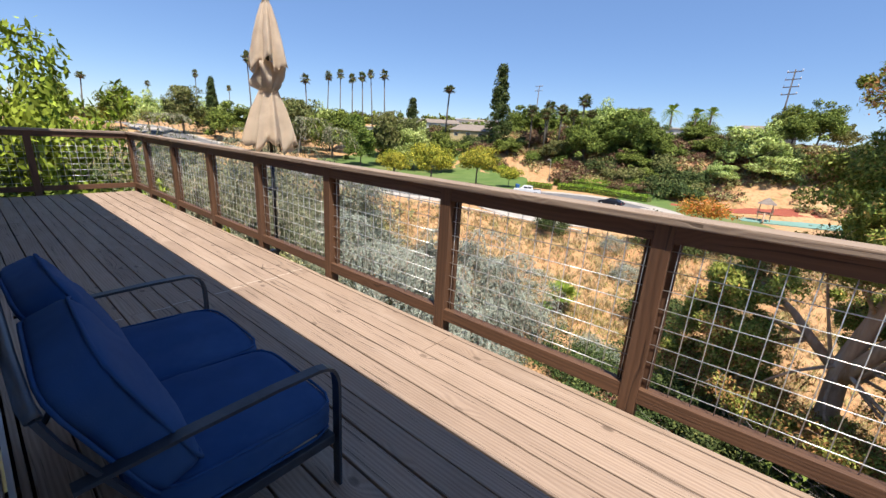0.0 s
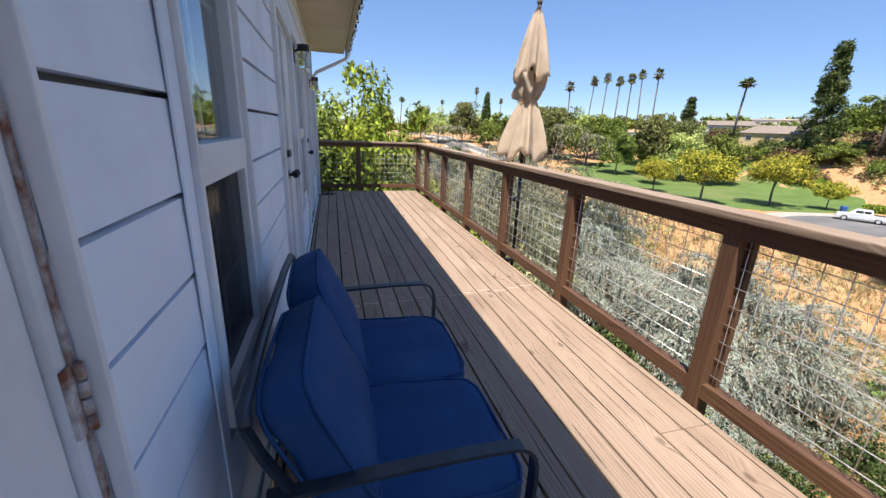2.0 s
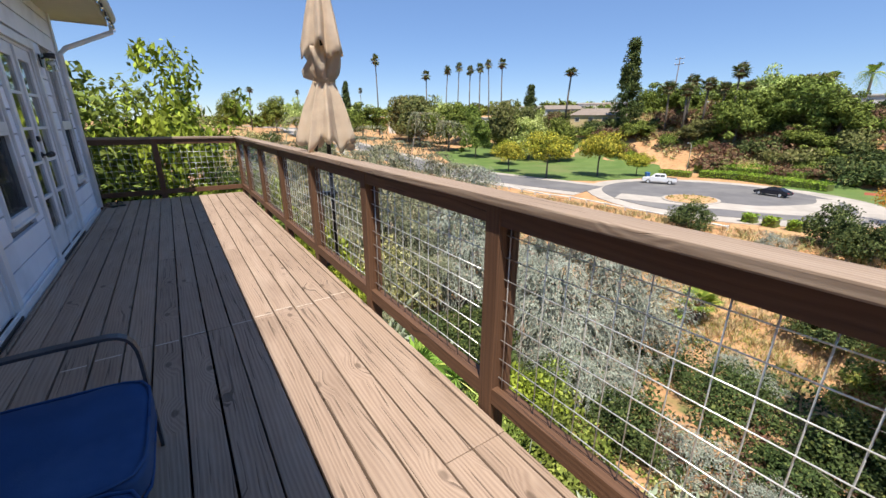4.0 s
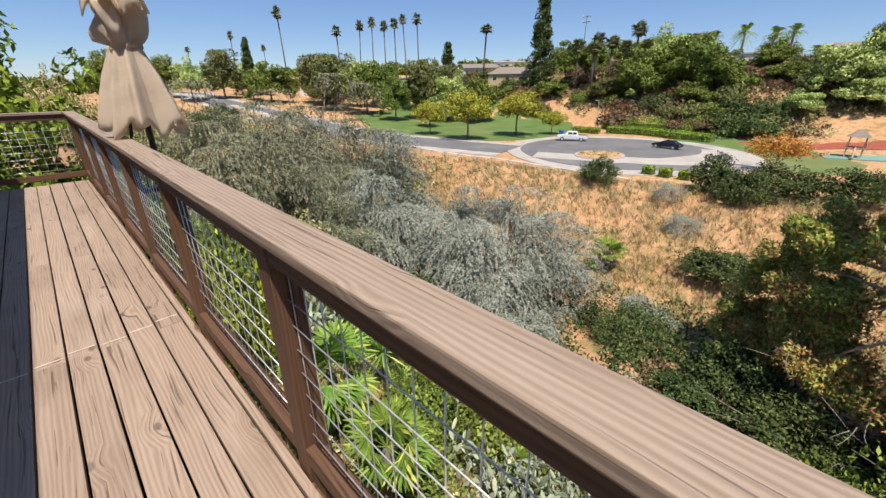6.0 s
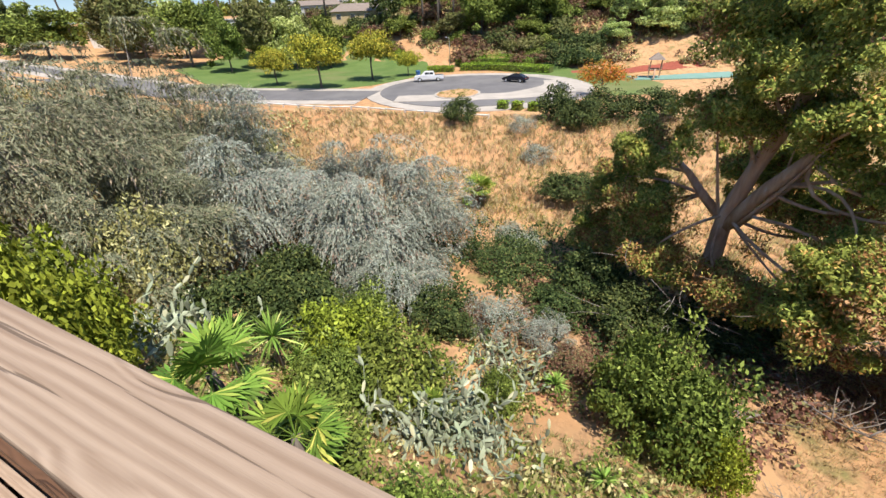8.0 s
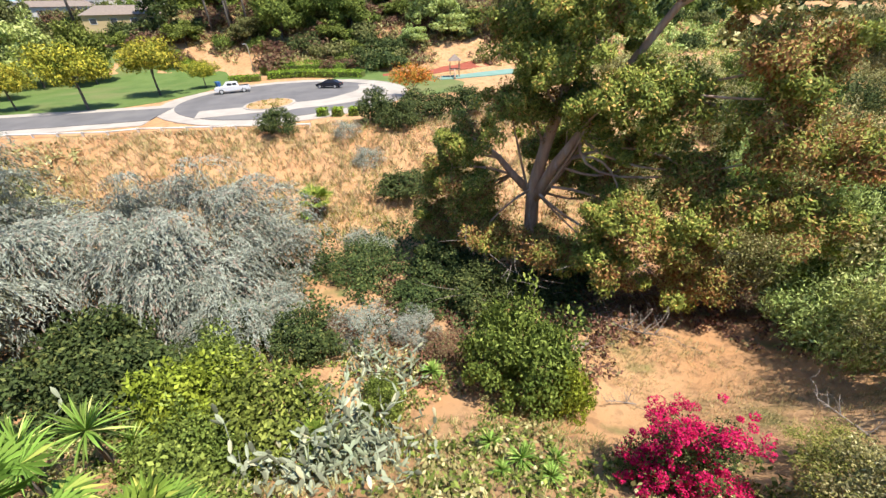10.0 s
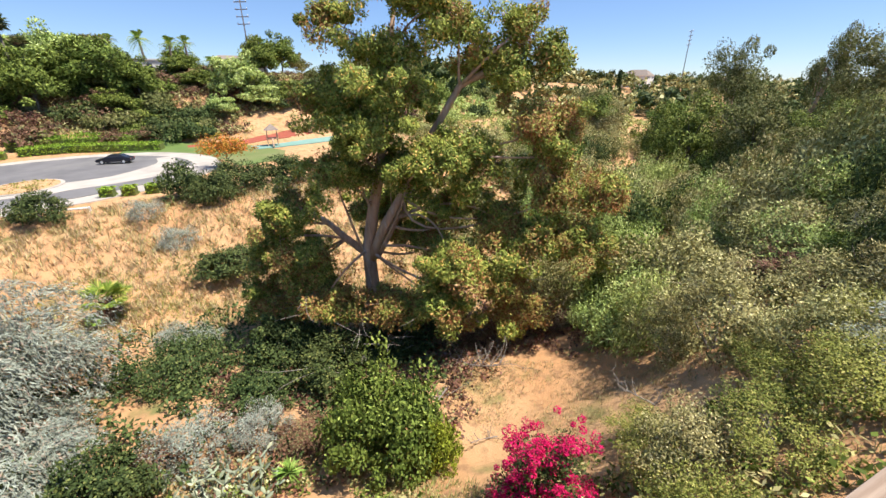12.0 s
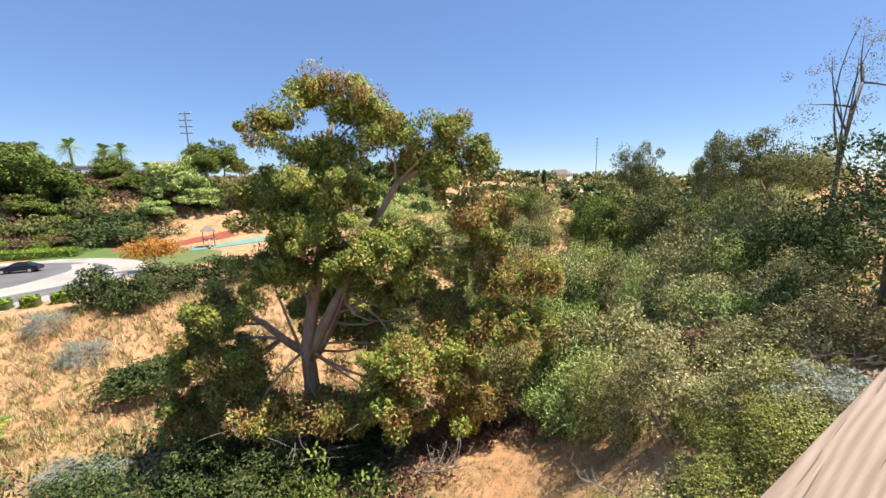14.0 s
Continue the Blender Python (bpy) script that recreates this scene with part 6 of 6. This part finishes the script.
# tall fan palms on the skyline
sky_palms = [frond_palm("sky_palm", "tall slender fan palm on the skyline", 22.0, 2.2, sd, L_PALM_FAR, 34, True, True, 0.28, group="fan palms on the skyline") for sd in (151, 152)]
SKY = [(76, 157, 30, 1.0), (91, 143, 25, 1.0), (100, 143, 27, 0.9), (110, 148, 28, 0.9), (108, 137, 26, 1.0), (111, 134, 26, 1.0), (118, 136, 26, 0.9), (115, 125, 26, 1.0), (117, 94, 19, 1.25), (78, 215, 25, 0.8), (33, 196, 17, 0.9), (63, 231, 19, 0.7), (91, 210, 20, 0.7)]
for k, (x, y, h, s) in enumerate(SKY):
    if k < 2:
        put(sky_palms[k], x, y, s, 0, 0.05, h / 22 * 0.96)
    else:
        repeat(sky_palms[k % 2], x, y, s, 50 * k, h / 22 * 0.96)
grove = put(frond_palm("grove_palm", "shaggy fan palm in a dense grove", 11.0, 2.4, 153, L_PALM_FAR, 40, True, True, 0.3, group="palm grove"), 119.6, 51)
for k, (x, y, h) in enumerate(((122, 45.4, 14), (116, 54, 12.6), (117.6, 59.6, 13), (117.3, 46, 11.6), (121, 56, 13), (119, 42, 11))):
    repeat(grove, x, y, 1.0, 60 * k, h / 11 * 0.9)
date_p = put(frond_palm("date_palm", "feathery date palm beside a white house", 6.5, 3.6, 154, L_PALM, 42, False, False, 0.4, group="date palms"), 130, 8.7, 1.1, 0, 0.05, 0.62)
for k, (x, y, h) in enumerate(((151, 20.3, 8.7), (153.4, 16.5, 9.2), (145, 26, 9.8), (148, 34, 8.7), (146, -4, 9))):
    repeat(date_p, x, y, 0.9, 75 * k, h / 6.5 * 0.9)


def conifer(h, r, seed):
    rng = np.random.default_rng(seed)
    t = thing("conifer", (0, 0, 0), "tall dark green conifer on the skyline", "tree", "conifers")
    part("trunk", bar([(0, 0, -0.4), (0, 0, h * 0.96)], 0.35, 8, 0.04), BARK_GREY, t)
    n = 130
    f = rng.uniform(0.08, 1.0, n)
    az = rng.uniform(0, 6.283, n)
    rr = r * (1 - f) ** 0.75 * rng.uniform(0.45, 1.15, n) + 0.1
    c = np.stack([np.cos(az) * rr, np.sin(az) * rr, f * h], 1)
    leaf_object("crown", foliage(c, r * 0.3, 70, 0.8, 0.34, rng, 0.2), L_DARK, t)
    return t


con = put(conifer(24, 4.2, 161), 116, 71, 1.0, 0, 0.05, 1.08)
for x, y, h, s in ((70, 177, 21, 0.6), (62, 157, 19, 0.7), (120, 114, 15, 0.8)):
    repeat(con, x, y, s, 40, h / 24)

# houses on the rim
def house(x, y, w, d, h, turn, wall_mat, roof_h, label, wins=4, name="house"):
    t = thing(name, (x, y, float(land(x, y)) - 0.6), label, "house", "houses on the rim")
    t.rotation_euler = (0, 0, radians(turn))
    h += 0.6
    part("wall", boxes((-w / 2, w / 2, -d / 2, d / 2, 0, h)), wall_mat, t)
    bm = bmesh.new()
    o = 0.5
    if roof_h > 0.3:
        p = [(-w / 2 - o, -d / 2 - o, h), (w / 2 + o, -d / 2 - o, h), (w / 2 + o, d / 2 + o, h), (-w / 2 - o, d / 2 + o, h), (-w / 2 + d * 0.3, 0, h + roof_h), (w / 2 - d * 0.3, 0, h + roof_h)]
        v = [bm.verts.new(q) for q in p]
        for q in ((0, 1, 5, 4), (1, 2, 5), (2, 3, 4, 5), (3, 0, 4), (3, 2, 1, 0)):
            bm.faces.new([v[i] for i in q])
        part("roof", bm, ROOF, t)
    else:
        box(bm, -w / 2 - 0.3, w / 2 + 0.3, -d / 2 - 0.3, d / 2 + 0.3, h, h + 0.35)
        part("roof", bm, STUCCO, t)
    for k in range(wins):
        c = -w / 2 + w * (k + 0.5) / wins
        win = part("window", boxes((c - 0.75, c + 0.75, -d / 2 - 0.06, -d / 2 + 0.02, h - 2.0, h - 0.7)), STUCCO, t)
        part("pane", boxes((c - 0.64, c + 0.64, -d / 2 - 0.075, -d / 2 - 0.055, h - 1.9, h - 0.8)), PANE, win)
    for k in range(2):
        c = -d / 4 + d / 2 * k
        win = part("window", boxes((-w / 2 - 0.06, -w / 2 + 0.02, c - 0.7, c + 0.7, h - 2.0, h - 0.7)), STUCCO, t)
        part("pane", boxes((-w / 2 - 0.075, -w / 2 - 0.055, c - 0.6, c + 0.6, h - 1.9, h - 0.8)), PANE, win)
    return t


house(122, 84, 17, 10, 3.2, -60, YELLOW, 2.2, "yellow stucco house with a brown hipped roof")
house(131, 108, 18, 9, 3.0, -60, STUCCO, 1.6, "pale house with a low brown roof", 5)
house(141, 26, 12, 9, 3.6, -80, STUCCO, 0.1, "white flat-roofed house on the rim")
house(145, 3, 15, 9, 3.2, -85, STUCCO, 1.4, "white house with a porch on the rim", 5)
house(112, 128, 9, 8, 5.6, -50, STUCCO, 0.1, "white boxy house among trees", 3)
house(148, 100, 20, 9, 4.0, -60, STUCCO, 0.1, "long white low building on the rim", 6)
house(130, 128, 20, 9, 4.0, -55, STUCCO, 0.1, "long white low building on the rim", 6)
house(95, 165, 18, 9, 4.5, -35, STUCCO, 0.1, "long white low building on the rim", 6)
house(222, -248, 18, 12, 7.5, 20, STUCCO, 4.0, "pale gabled house with a grey roof far off", 4)

# far rim: rows of small trees to the horizon
def far_woods(name, label, n, seed, mat, fn):
    rng = np.random.default_rng(seed)
    c = []
    for k in range(n):
        x, y, s = fn(rng)
        g = float(land(x, y))
        m = 9
        q = clumps(m, s * 0.7, s * 0.7, s * 0.75, rng, 0.5) + np.array([x, y, g + s * 0.45])
        c.append(q)
    c = np.concatenate(c)
    leaf_object(name, foliage(c, 2.0, 13, 2.1, 1.4, rng), mat, None)
    return tagged(scene.objects[name], label, "woods", kind="stuff")


far_woods("far_woods", "far dark trees on the horizon", 280, 171, L_DARK, lambda r: (lambda a, d: (d * math.cos(a), d * math.sin(a), 4 + d * 0.014))(r.uniform(-1.25, -0.35), r.uniform(150, 520)))
far_woods("far_woods_olive", "far olive trees on the horizon", 220, 172, L_OLIVE, lambda r: (lambda a, d: (d * math.cos(a), d * math.sin(a), 4 + d * 0.012))(r.uniform(-1.25, -0.2), r.uniform(130, 480)))
far_woods("far_woods_rim", "far green trees along the rim", 220, 173, L_GREEN, lambda r: (lambda a, d: (d * math.cos(a), d * math.sin(a), 3.5 + d * 0.008))(r.uniform(0.4, 1.6), r.uniform(190, 420)))

# eucalypts on the near bank
e1 = put(tree("eucalyptus_tree", "leaning eucalyptus on the near bank", "tree", 10.5, 3.3, 5.6, L_OLIVE_DEEP, 181, 52, 330, 0.17, 0.075, 0.8, 0.4, BARK, 0.26, (1.2, 1.7)), 13.0, -35.6, 0.95, 0, 0.05, 0.88)
put(tree("bare_eucalyptus", "half-bare eucalyptus with pale limbs", "tree", 14.5, 3.6, 8.0, L_OLIVE_GREY, 182, 34, 70, 0.13, 0.04, 0.55, 0.4, BARK_GREY, 0.15, (-0.4, 0.2), limbs=10), 9.3, -30.6)
repeat(e1, 47, -73.6, 1.5, 60, 2.1)
repeat(e1, 34.6, -69.0, 0.95, 120, 1.85)
rv = [put(tree("ravine_tree", lab, "tree", 12.0, 5.0, 10.5, m, sd, 70, 150, 0.3, 0.17, 1.25, group="trees in the ravine"), x, y, s, 0, 0.05, sz)
      for lab, m, sd, x, y, s, sz in (("full green tree in the ravine", L_GREEN, 184, 42.4, -58.8, 1.1, 1.3), ("full olive tree in the ravine", L_OLIVE_DEEP, 185, 33.8, -58.2, 1.0, 1.12))]
for k, (x, y, s, sz) in enumerate(((25.3, -56.7, 0.85, 0.62), (90.5, -82.9, 1.35, 0.95), (50.0, -62.0, 0.9, 1.2), (38.0, -64.0, 0.9, 1.3), (76.0, -74.0, 1.1, 0.8), (22.0, -47.0, 0.7, 0.55), (62.0, -80.0, 1.2, 1.1))):
    repeat(rv[k % 2], x, y, s, 70 * k, sz)
for x, y in ((131.4, -136.4), (133.8, -138.7), (136.4, -141.0)):
    repeat(con, x, y, 0.35, 30, 0.62)
scatter([r_pepper], [(44.1, -44.5, 6.5, 4.6), (39.3, -48.6, 7.5, 3.8), (22.5, -30.0, 3.0, 2.6)], 3.0, 3.0, 12)
scatter([r_dark], [(29.6, -43.3, 5.4, 3.6), (29.0, -49.4, 5.4, 3.8), (7.6, -22.0, 3.2, 1.9), (10.2, -27.0, 2.6, 2.0)], 3.0, 3.0, 13)
scatter([r_green], [(9.4, -23.0, 1.8, 1.3), (33.0, -39.0, 3.4, 2.8)], 3.0, 3.0, 14)
scatter([r_olive], [(14.0, -29.0, 2.6, 2.4), (17.9, -27.0, 3.0, 2.6), (20.4, -33.0, 3.0, 2.6)], 3.0, 3.0, 15)
put(tree("bank_tree", "dense dark tree on the near bank", "tree", 8.5, 3.6, 7.6, L_DARK, 183, 80, 70, 0.2, 0.1, 0.8), 6.2, -25.5)
repeat(scene.objects["bank_tree"], 4.4, -20.5, 0.8, 90, 0.7)

# by the far end of the deck
put(tree("laurel_tree", "leafy bright green tree beyond the deck's end", "tree", 7.0, 2.0, 4.8, L_LIME, 191, 60, 110, 0.2, 0.085, 0.55, 0.3, BARK_GREY, 0.1, (0.5, 0.4), limbs=14), 1.3, 10.3, 0.85, 0, 0.05, 1.16)
k1 = put(tree("hedge_tree", "dense green shrub against the end railing", "tree", 7.0, 1.8, 5.6, L_GREEN, 192, 90, 95, 0.17, 0.085, 0.5, 0.2, BARK_GREY, 0.08), 0.6, 10.2, 1.0, 0, 0.05, 0.9)
repeat(k1, 2.2, 10.8, 0.85, 80, 0.8)
repeat(k1, -1.0, 10.6, 1.1, 160, 1.08)
repeat(k1, -0.2, 13.6, 1.2, 220, 1.05)
repeat(k1, 4.0, 13.6, 1.2, 300, 0.5)


# vehicles
def wheel(parent, x, y, r=0.36, w=0.24):
    tb = bmesh.new()
    tube(tb, [(x, y - w / 2, r), (x, y - w / 2 + 0.03, r), (x, y + w / 2 - 0.03, r), (x, y + w / 2, r)], r, 18)
    ty = part("tyre", tb, TYRE, parent)
    sgn = 1 if y > 0 else -1
    part("rim", bar([(x, y + sgn * (w / 2 - 0.02), r), (x, y + sgn * (w / 2 + 0.012), r)], r * 0.6, 14), WIRE, ty)


def loft(sections, mat, name, parent, bevel=0.05):
    """A body from outline in side view, narrowing upwards: rows of (x, z, half width)."""
    bm = bmesh.new()
    n = len(sections)
    a = [bm.verts.new((x, -w, z)) for x, z, w in sections]
    b = [bm.verts.new((x, w, z)) for x, z, w in sections]
    bm.faces.new(a); bm.faces.new(b[::-1])
    for k in range(n):
        bm.faces.new((a[k], b[k], b[(k + 1) % n], a[(k + 1) % n]))
    bmesh.ops.recalc_face_normals(bm, faces=bm.faces[:])
    bmesh.ops.bevel(bm, geom=bm.edges[:], offset=bevel, segments=2, affect="EDGES", clamp_overlap=True)
    return part(name, bm, mat, parent)


truck = thing("pickup_truck", (76.6, 37.6, float(land(76.6, 37.6)) + 0.14), "white crew-cab pickup truck parked at the kerb", "truck")
truck.rotation_euler = (0, 0, radians(118))
loft([(-2.9, 0.5, 0.95), (-2.9, 1.15, 0.97), (-1.0, 1.15, 0.97), (1.3, 1.12, 0.97), (2.7, 1.02, 0.93), (2.85, 0.6, 0.9), (2.7, 0.42, 0.9)], TRUCK_WHITE, "body", truck)
cab = loft([(-1.15, 1.12, 0.9), (-1.0, 1.8, 0.74), (0.75, 1.82, 0.74), (1.5, 1.12, 0.9)], TRUCK_WHITE, "cab", truck)
for s in (-1, 1):
    part("window", boxes((-0.85, -0.15, s * 0.84 - 0.02, s * 0.84 + 0.02, 1.25, 1.68), (-0.05, 0.75, s * 0.84 - 0.02, s * 0.84 + 0.02, 1.25, 1.68)), PANE, cab)
    part("headlight", boxes((2.7, 2.84, s * 0.7 - 0.14, s * 0.7 + 0.14, 0.75, 0.93), bevel=0.02), WIRE, truck)
    part("tail_light", boxes((-2.93, -2.87, s * 0.85 - 0.07, s * 0.85 + 0.07, 0.8, 1.1)), RED_LAMP, truck)
    wheel(truck, 1.8, s * 0.83, 0.4)
    wheel(truck, -1.8, s * 0.83, 0.4)
part("bed_floor", boxes((-2.8, -1.2, -0.8, 0.8, 1.153, 1.16)), BLACK, truck)
part("grille", boxes((2.8, 2.88, -0.5, 0.5, 0.62, 0.92)), BLACK, truck)

car = thing("sedan_car", (79.0, 20.9, float(land(79.0, 20.9)) + 0.14), "dark blue sedan parked at the kerb", "car")
car.rotation_euler = (0, 0, radians(80))
loft([(-2.35, 0.35, 0.85), (-2.4, 0.8, 0.88), (-1.9, 0.98, 0.88), (1.2, 0.92, 0.88), (2.2, 0.74, 0.84), (2.35, 0.5, 0.8), (2.2, 0.3, 0.8)], CAR_BLACK, "body", car)
cb2 = loft([(-1.95, 0.95, 0.78), (-1.1, 1.38, 0.6), (0.2, 1.42, 0.6), (1.25, 0.9, 0.78)], CAR_BLACK, "cabin", car)
for s in (-1, 1):
    part("window", boxes((-1.2, 0.55, s * 0.69 - 0.02, s * 0.69 + 0.02, 1.02, 1.28)), PANE, cb2)
    part("headlight", boxes((2.1, 2.3, s * 0.6 - 0.14, s * 0.6 + 0.14, 0.6, 0.7), bevel=0.02), WIRE, car)
    part("tail_light", boxes((-2.42, -2.36, s * 0.65 - 0.14, s * 0.65 + 0.14, 0.7, 0.82)), RED_LAMP, car)
    wheel(car, 1.45, s * 0.76, 0.33, 0.22)
    wheel(car, -1.45, s * 0.76, 0.33, 0.22)

for k, (x, y) in enumerate(((82.8, 43.2), (83.6, 43.9))):
    t = thing("wheelie_bin", (x, y, float(land(x, y)) + 0.1), "blue plastic wheelie bin at the kerb", "bin", "bins at the kerb")
    bm = bmesh.new()
    bmesh.ops.create_cone(bm, segments=4, radius1=0.34, radius2=0.46, depth=0.95, cap_ends=True, matrix=Matrix.Translation((0, 0, 0.52)))
    part("body", bm, BIN_BLUE, t)
    part("lid", boxes((-0.36, 0.36, -0.36, 0.36, 1.0, 1.08), bevel=0.03), BIN_BLUE, t)

# white rail fence on the road's outer edge
rf = thing("roadside_fence", (0, 0, 0), "low white concrete rail along the road's outer edge", "fence")
edge = [(50.4, y) for y in range(16, 40, 3)] + [(49.4 + (y - 40) * -0.02, y) for y in range(40, 72, 3)]
for k, (a, b) in enumerate(zip(edge, edge[1:])):
    z0, z1 = float(land(*a)), float(land(*b))
    part("post", boxes((a[0] - 0.09, a[0] + 0.09, a[1] - 0.09, a[1] + 0.09, z0 - 0.2, z0 + 0.55)), STUCCO, rf)
    part("rail", bar([(a[0], a[1], z0 + 0.42), (b[0], b[1], z1 + 0.42)], 0.11, 6), STUCCO, rf)

# playground
pg = thing("play_structure", (89.0, -2.2, float(land(89.0, -2.2)) + 0.16), "wooden playground tower with a small roof and slide", "play structure")
for sx in (-1, 1):
    for sy in (-1, 1):
        part("post", boxes((sx * 0.9 - 0.08, sx * 0.9 + 0.08, sy * 0.9 - 0.08, sy * 0.9 + 0.08, 0, 3.0)), BARK, pg)
part("platform", boxes((-1.1, 1.1, -1.1, 1.1, 1.3, 1.42)), BARK, pg)
bm = bmesh.new()
bmesh.ops.create_cone(bm, segments=4, radius1=1.9, radius2=0.1, depth=1.1, cap_ends=True, matrix=Matrix.Translation((0, 0, 3.5)) @ pose(0, 0, 0, 0, 0, 45))
part("roof", bm, ROOF, pg)
part("slide", bar([(-1.1, 0, 1.4), (-2.2, 0, 0.7), (-3.2, 0, 0.15)], 0.14, 8), BARK, pg)
part("side_panel", boxes((-1.0, 1.0, -1.12, -1.06, 1.42, 2.1), (-1.0, 1.0, 1.06, 1.12, 1.42, 2.1)), BARK, pg)


def pylon(x, y, h, arms, turn):
    t = thing("power_pole", (x, y, float(land(x, y)) - 0.5), "tall utility pole with cross arms", "utility pole", "utility poles")
    t.rotation_euler = (0, 0, radians(turn))
    part("mast", bar([(0, 0, 0), (0, 0, h)], 0.32, 8, 0.2), BARK_GREY, t)
    for k in range(arms):
        z = h - 0.8 - k * 2.6
        part("cross_arm", boxes((-2.6, 2.6, -0.14, 0.14, z - 0.14, z + 0.14)), BARK_GREY, t)
        for s in (-2.4, 2.4):
            part("insulator", bar([(s, 0, z + 0.1), (s, 0, z + 0.7)], 0.12, 6), STUCCO, t)


pylon(202.6, -0.4, 29, 4, 60)
pylon(200.7, -265, 38, 4, -30)
pylon(232, 117, 31, 2, 80)
lamp_post = thing("street_lamp", (92, 40, float(land(92, 40))), "slim street lamp by the turning circle", "street lamp")
part("pole", bar([(0, 0, 0), (0, 0, 6.5), (-0.4, 0, 7.0), (-1.3, 0, 7.1)], 0.07, 6), WIRE, lamp_post)
part("head", boxes((-1.9, -1.2, -0.12, 0.12, 7.03, 7.16), bevel=0.03), WIRE, lamp_post)

# ---- deck boards ----
BW = 0.146
bms = {}
rngb = random.Random(3)
JOINTS = (-1.42, 0.41, 2.18, 4.07, 5.9)
EDGES = [WX + 0.042] + [1.483 + 0.146 * k for k in range(-6, 9)] + [RX - 0.002]
for x0, x1 in zip(EDGES, EDGES[1:]):
    cuts = [D0] + sorted(rngb.sample(JOINTS, 2)) + [D1Y - 0.13]
    w = round(x1 - x0, 3)
    for a, b in zip(cuts, cuts[1:]):
        l = round(b - a - 0.003, 3)
        if (w, l) not in bms:
            bm = bmesh.new()
            box(bm, 0.005, w - 0.005, 0, l, -0.038, 0, bevel=0.004)
            me = bpy.data.meshes.new("deck_board")
            bm.normal_update()
            bm.to_mesh(me)
            bm.free()
            me.materials.append(DECK)
            bms[(w, l)] = me
        again("deck_board", bms[(w, l)], deck, pose(x0, a, rngb.uniform(-0.0015, 0.0015), 0, rngb.uniform(-0.5, 0.5), rngb.uniform(-0.03, 0.03)))
# pale scrape across the boards
for k in range(3, 15):
    x0, x1 = EDGES[k] + 0.012, EDGES[k + 1] - 0.012
    if x1 - x0 > 0.05 and k not in (5, 8):
        y = 2.17 + 0.02 * (k % 3) + 0.012 * (k - 8)
        m = part("scrape", boxes((x0, x1, y, y + 0.014, 0.0012, 0.0022)), SCRAPE, deck, "pale scraped line across the boards")


# dead branches lying about the slope
def dead_branch(seed, n=16):
    rng = np.random.default_rng(seed)
    t = thing("dead_branch", (0, 0, 0), "bare grey dead branches tangled on the slope", "branch", "dead branches on the slope")
    main = limb_path((-1.3, 0, 0.1), (1.2, 0.3, 0.75), rng, 8, 0.12)
    bm = bmesh.new()
    tube(bm, main, 0.05, 7, 0.015)
    part("limb", bm, TWIG, t)
    bm = bmesh.new()
    for k in range(n):
        s = np.array(main[rng.integers(1, 8)])
        e = s + np.array([rng.normal() * 0.55, rng.normal() * 0.55, rng.uniform(0.05, 0.75)])
        p = limb_path(s, e, rng, 6, 0.2)
        tube(bm, p, 0.016, 5, 0.004)
        for j in range(2):
            q = np.array(p[rng.integers(2, 6)])
            tube(bm, limb_path(q, q + rng.normal(size=3) * 0.22 + np.array([0, 0, 0.12]), rng, 4, 0.2), 0.008, 4, 0.003)
    tagged(part("twig_tangle", bm, TWIG, t), kind="stuff")
    return t


db = put(dead_branch(301), 9.6, -12.2, 0.9, 30)
dc = put(dead_branch(302, 22), 7.0, -15.4, 1.1, 110)
for k, (x, y, s) in enumerate(((8.4, -16.0, 1.2), (6.0, -18.2, 1.2), (16.4, -6.6, 1.2), (18.4, -9.4, 1.5), (16.8, -3.4, 1.0), (20.4, -12.6, 1.6), (24.5, -17.5, 2.0), (14.6, -19.6, 1.3), (18.0, -22.4, 1.6), (7.4, -20.6, 1.5), (8.2, -23.0, 1.8), (11.4, -19.0, 1.2), (13.2, -7.6, 0.7))):
    repeat((db, dc)[k % 2], x, y, s, 67 * k)
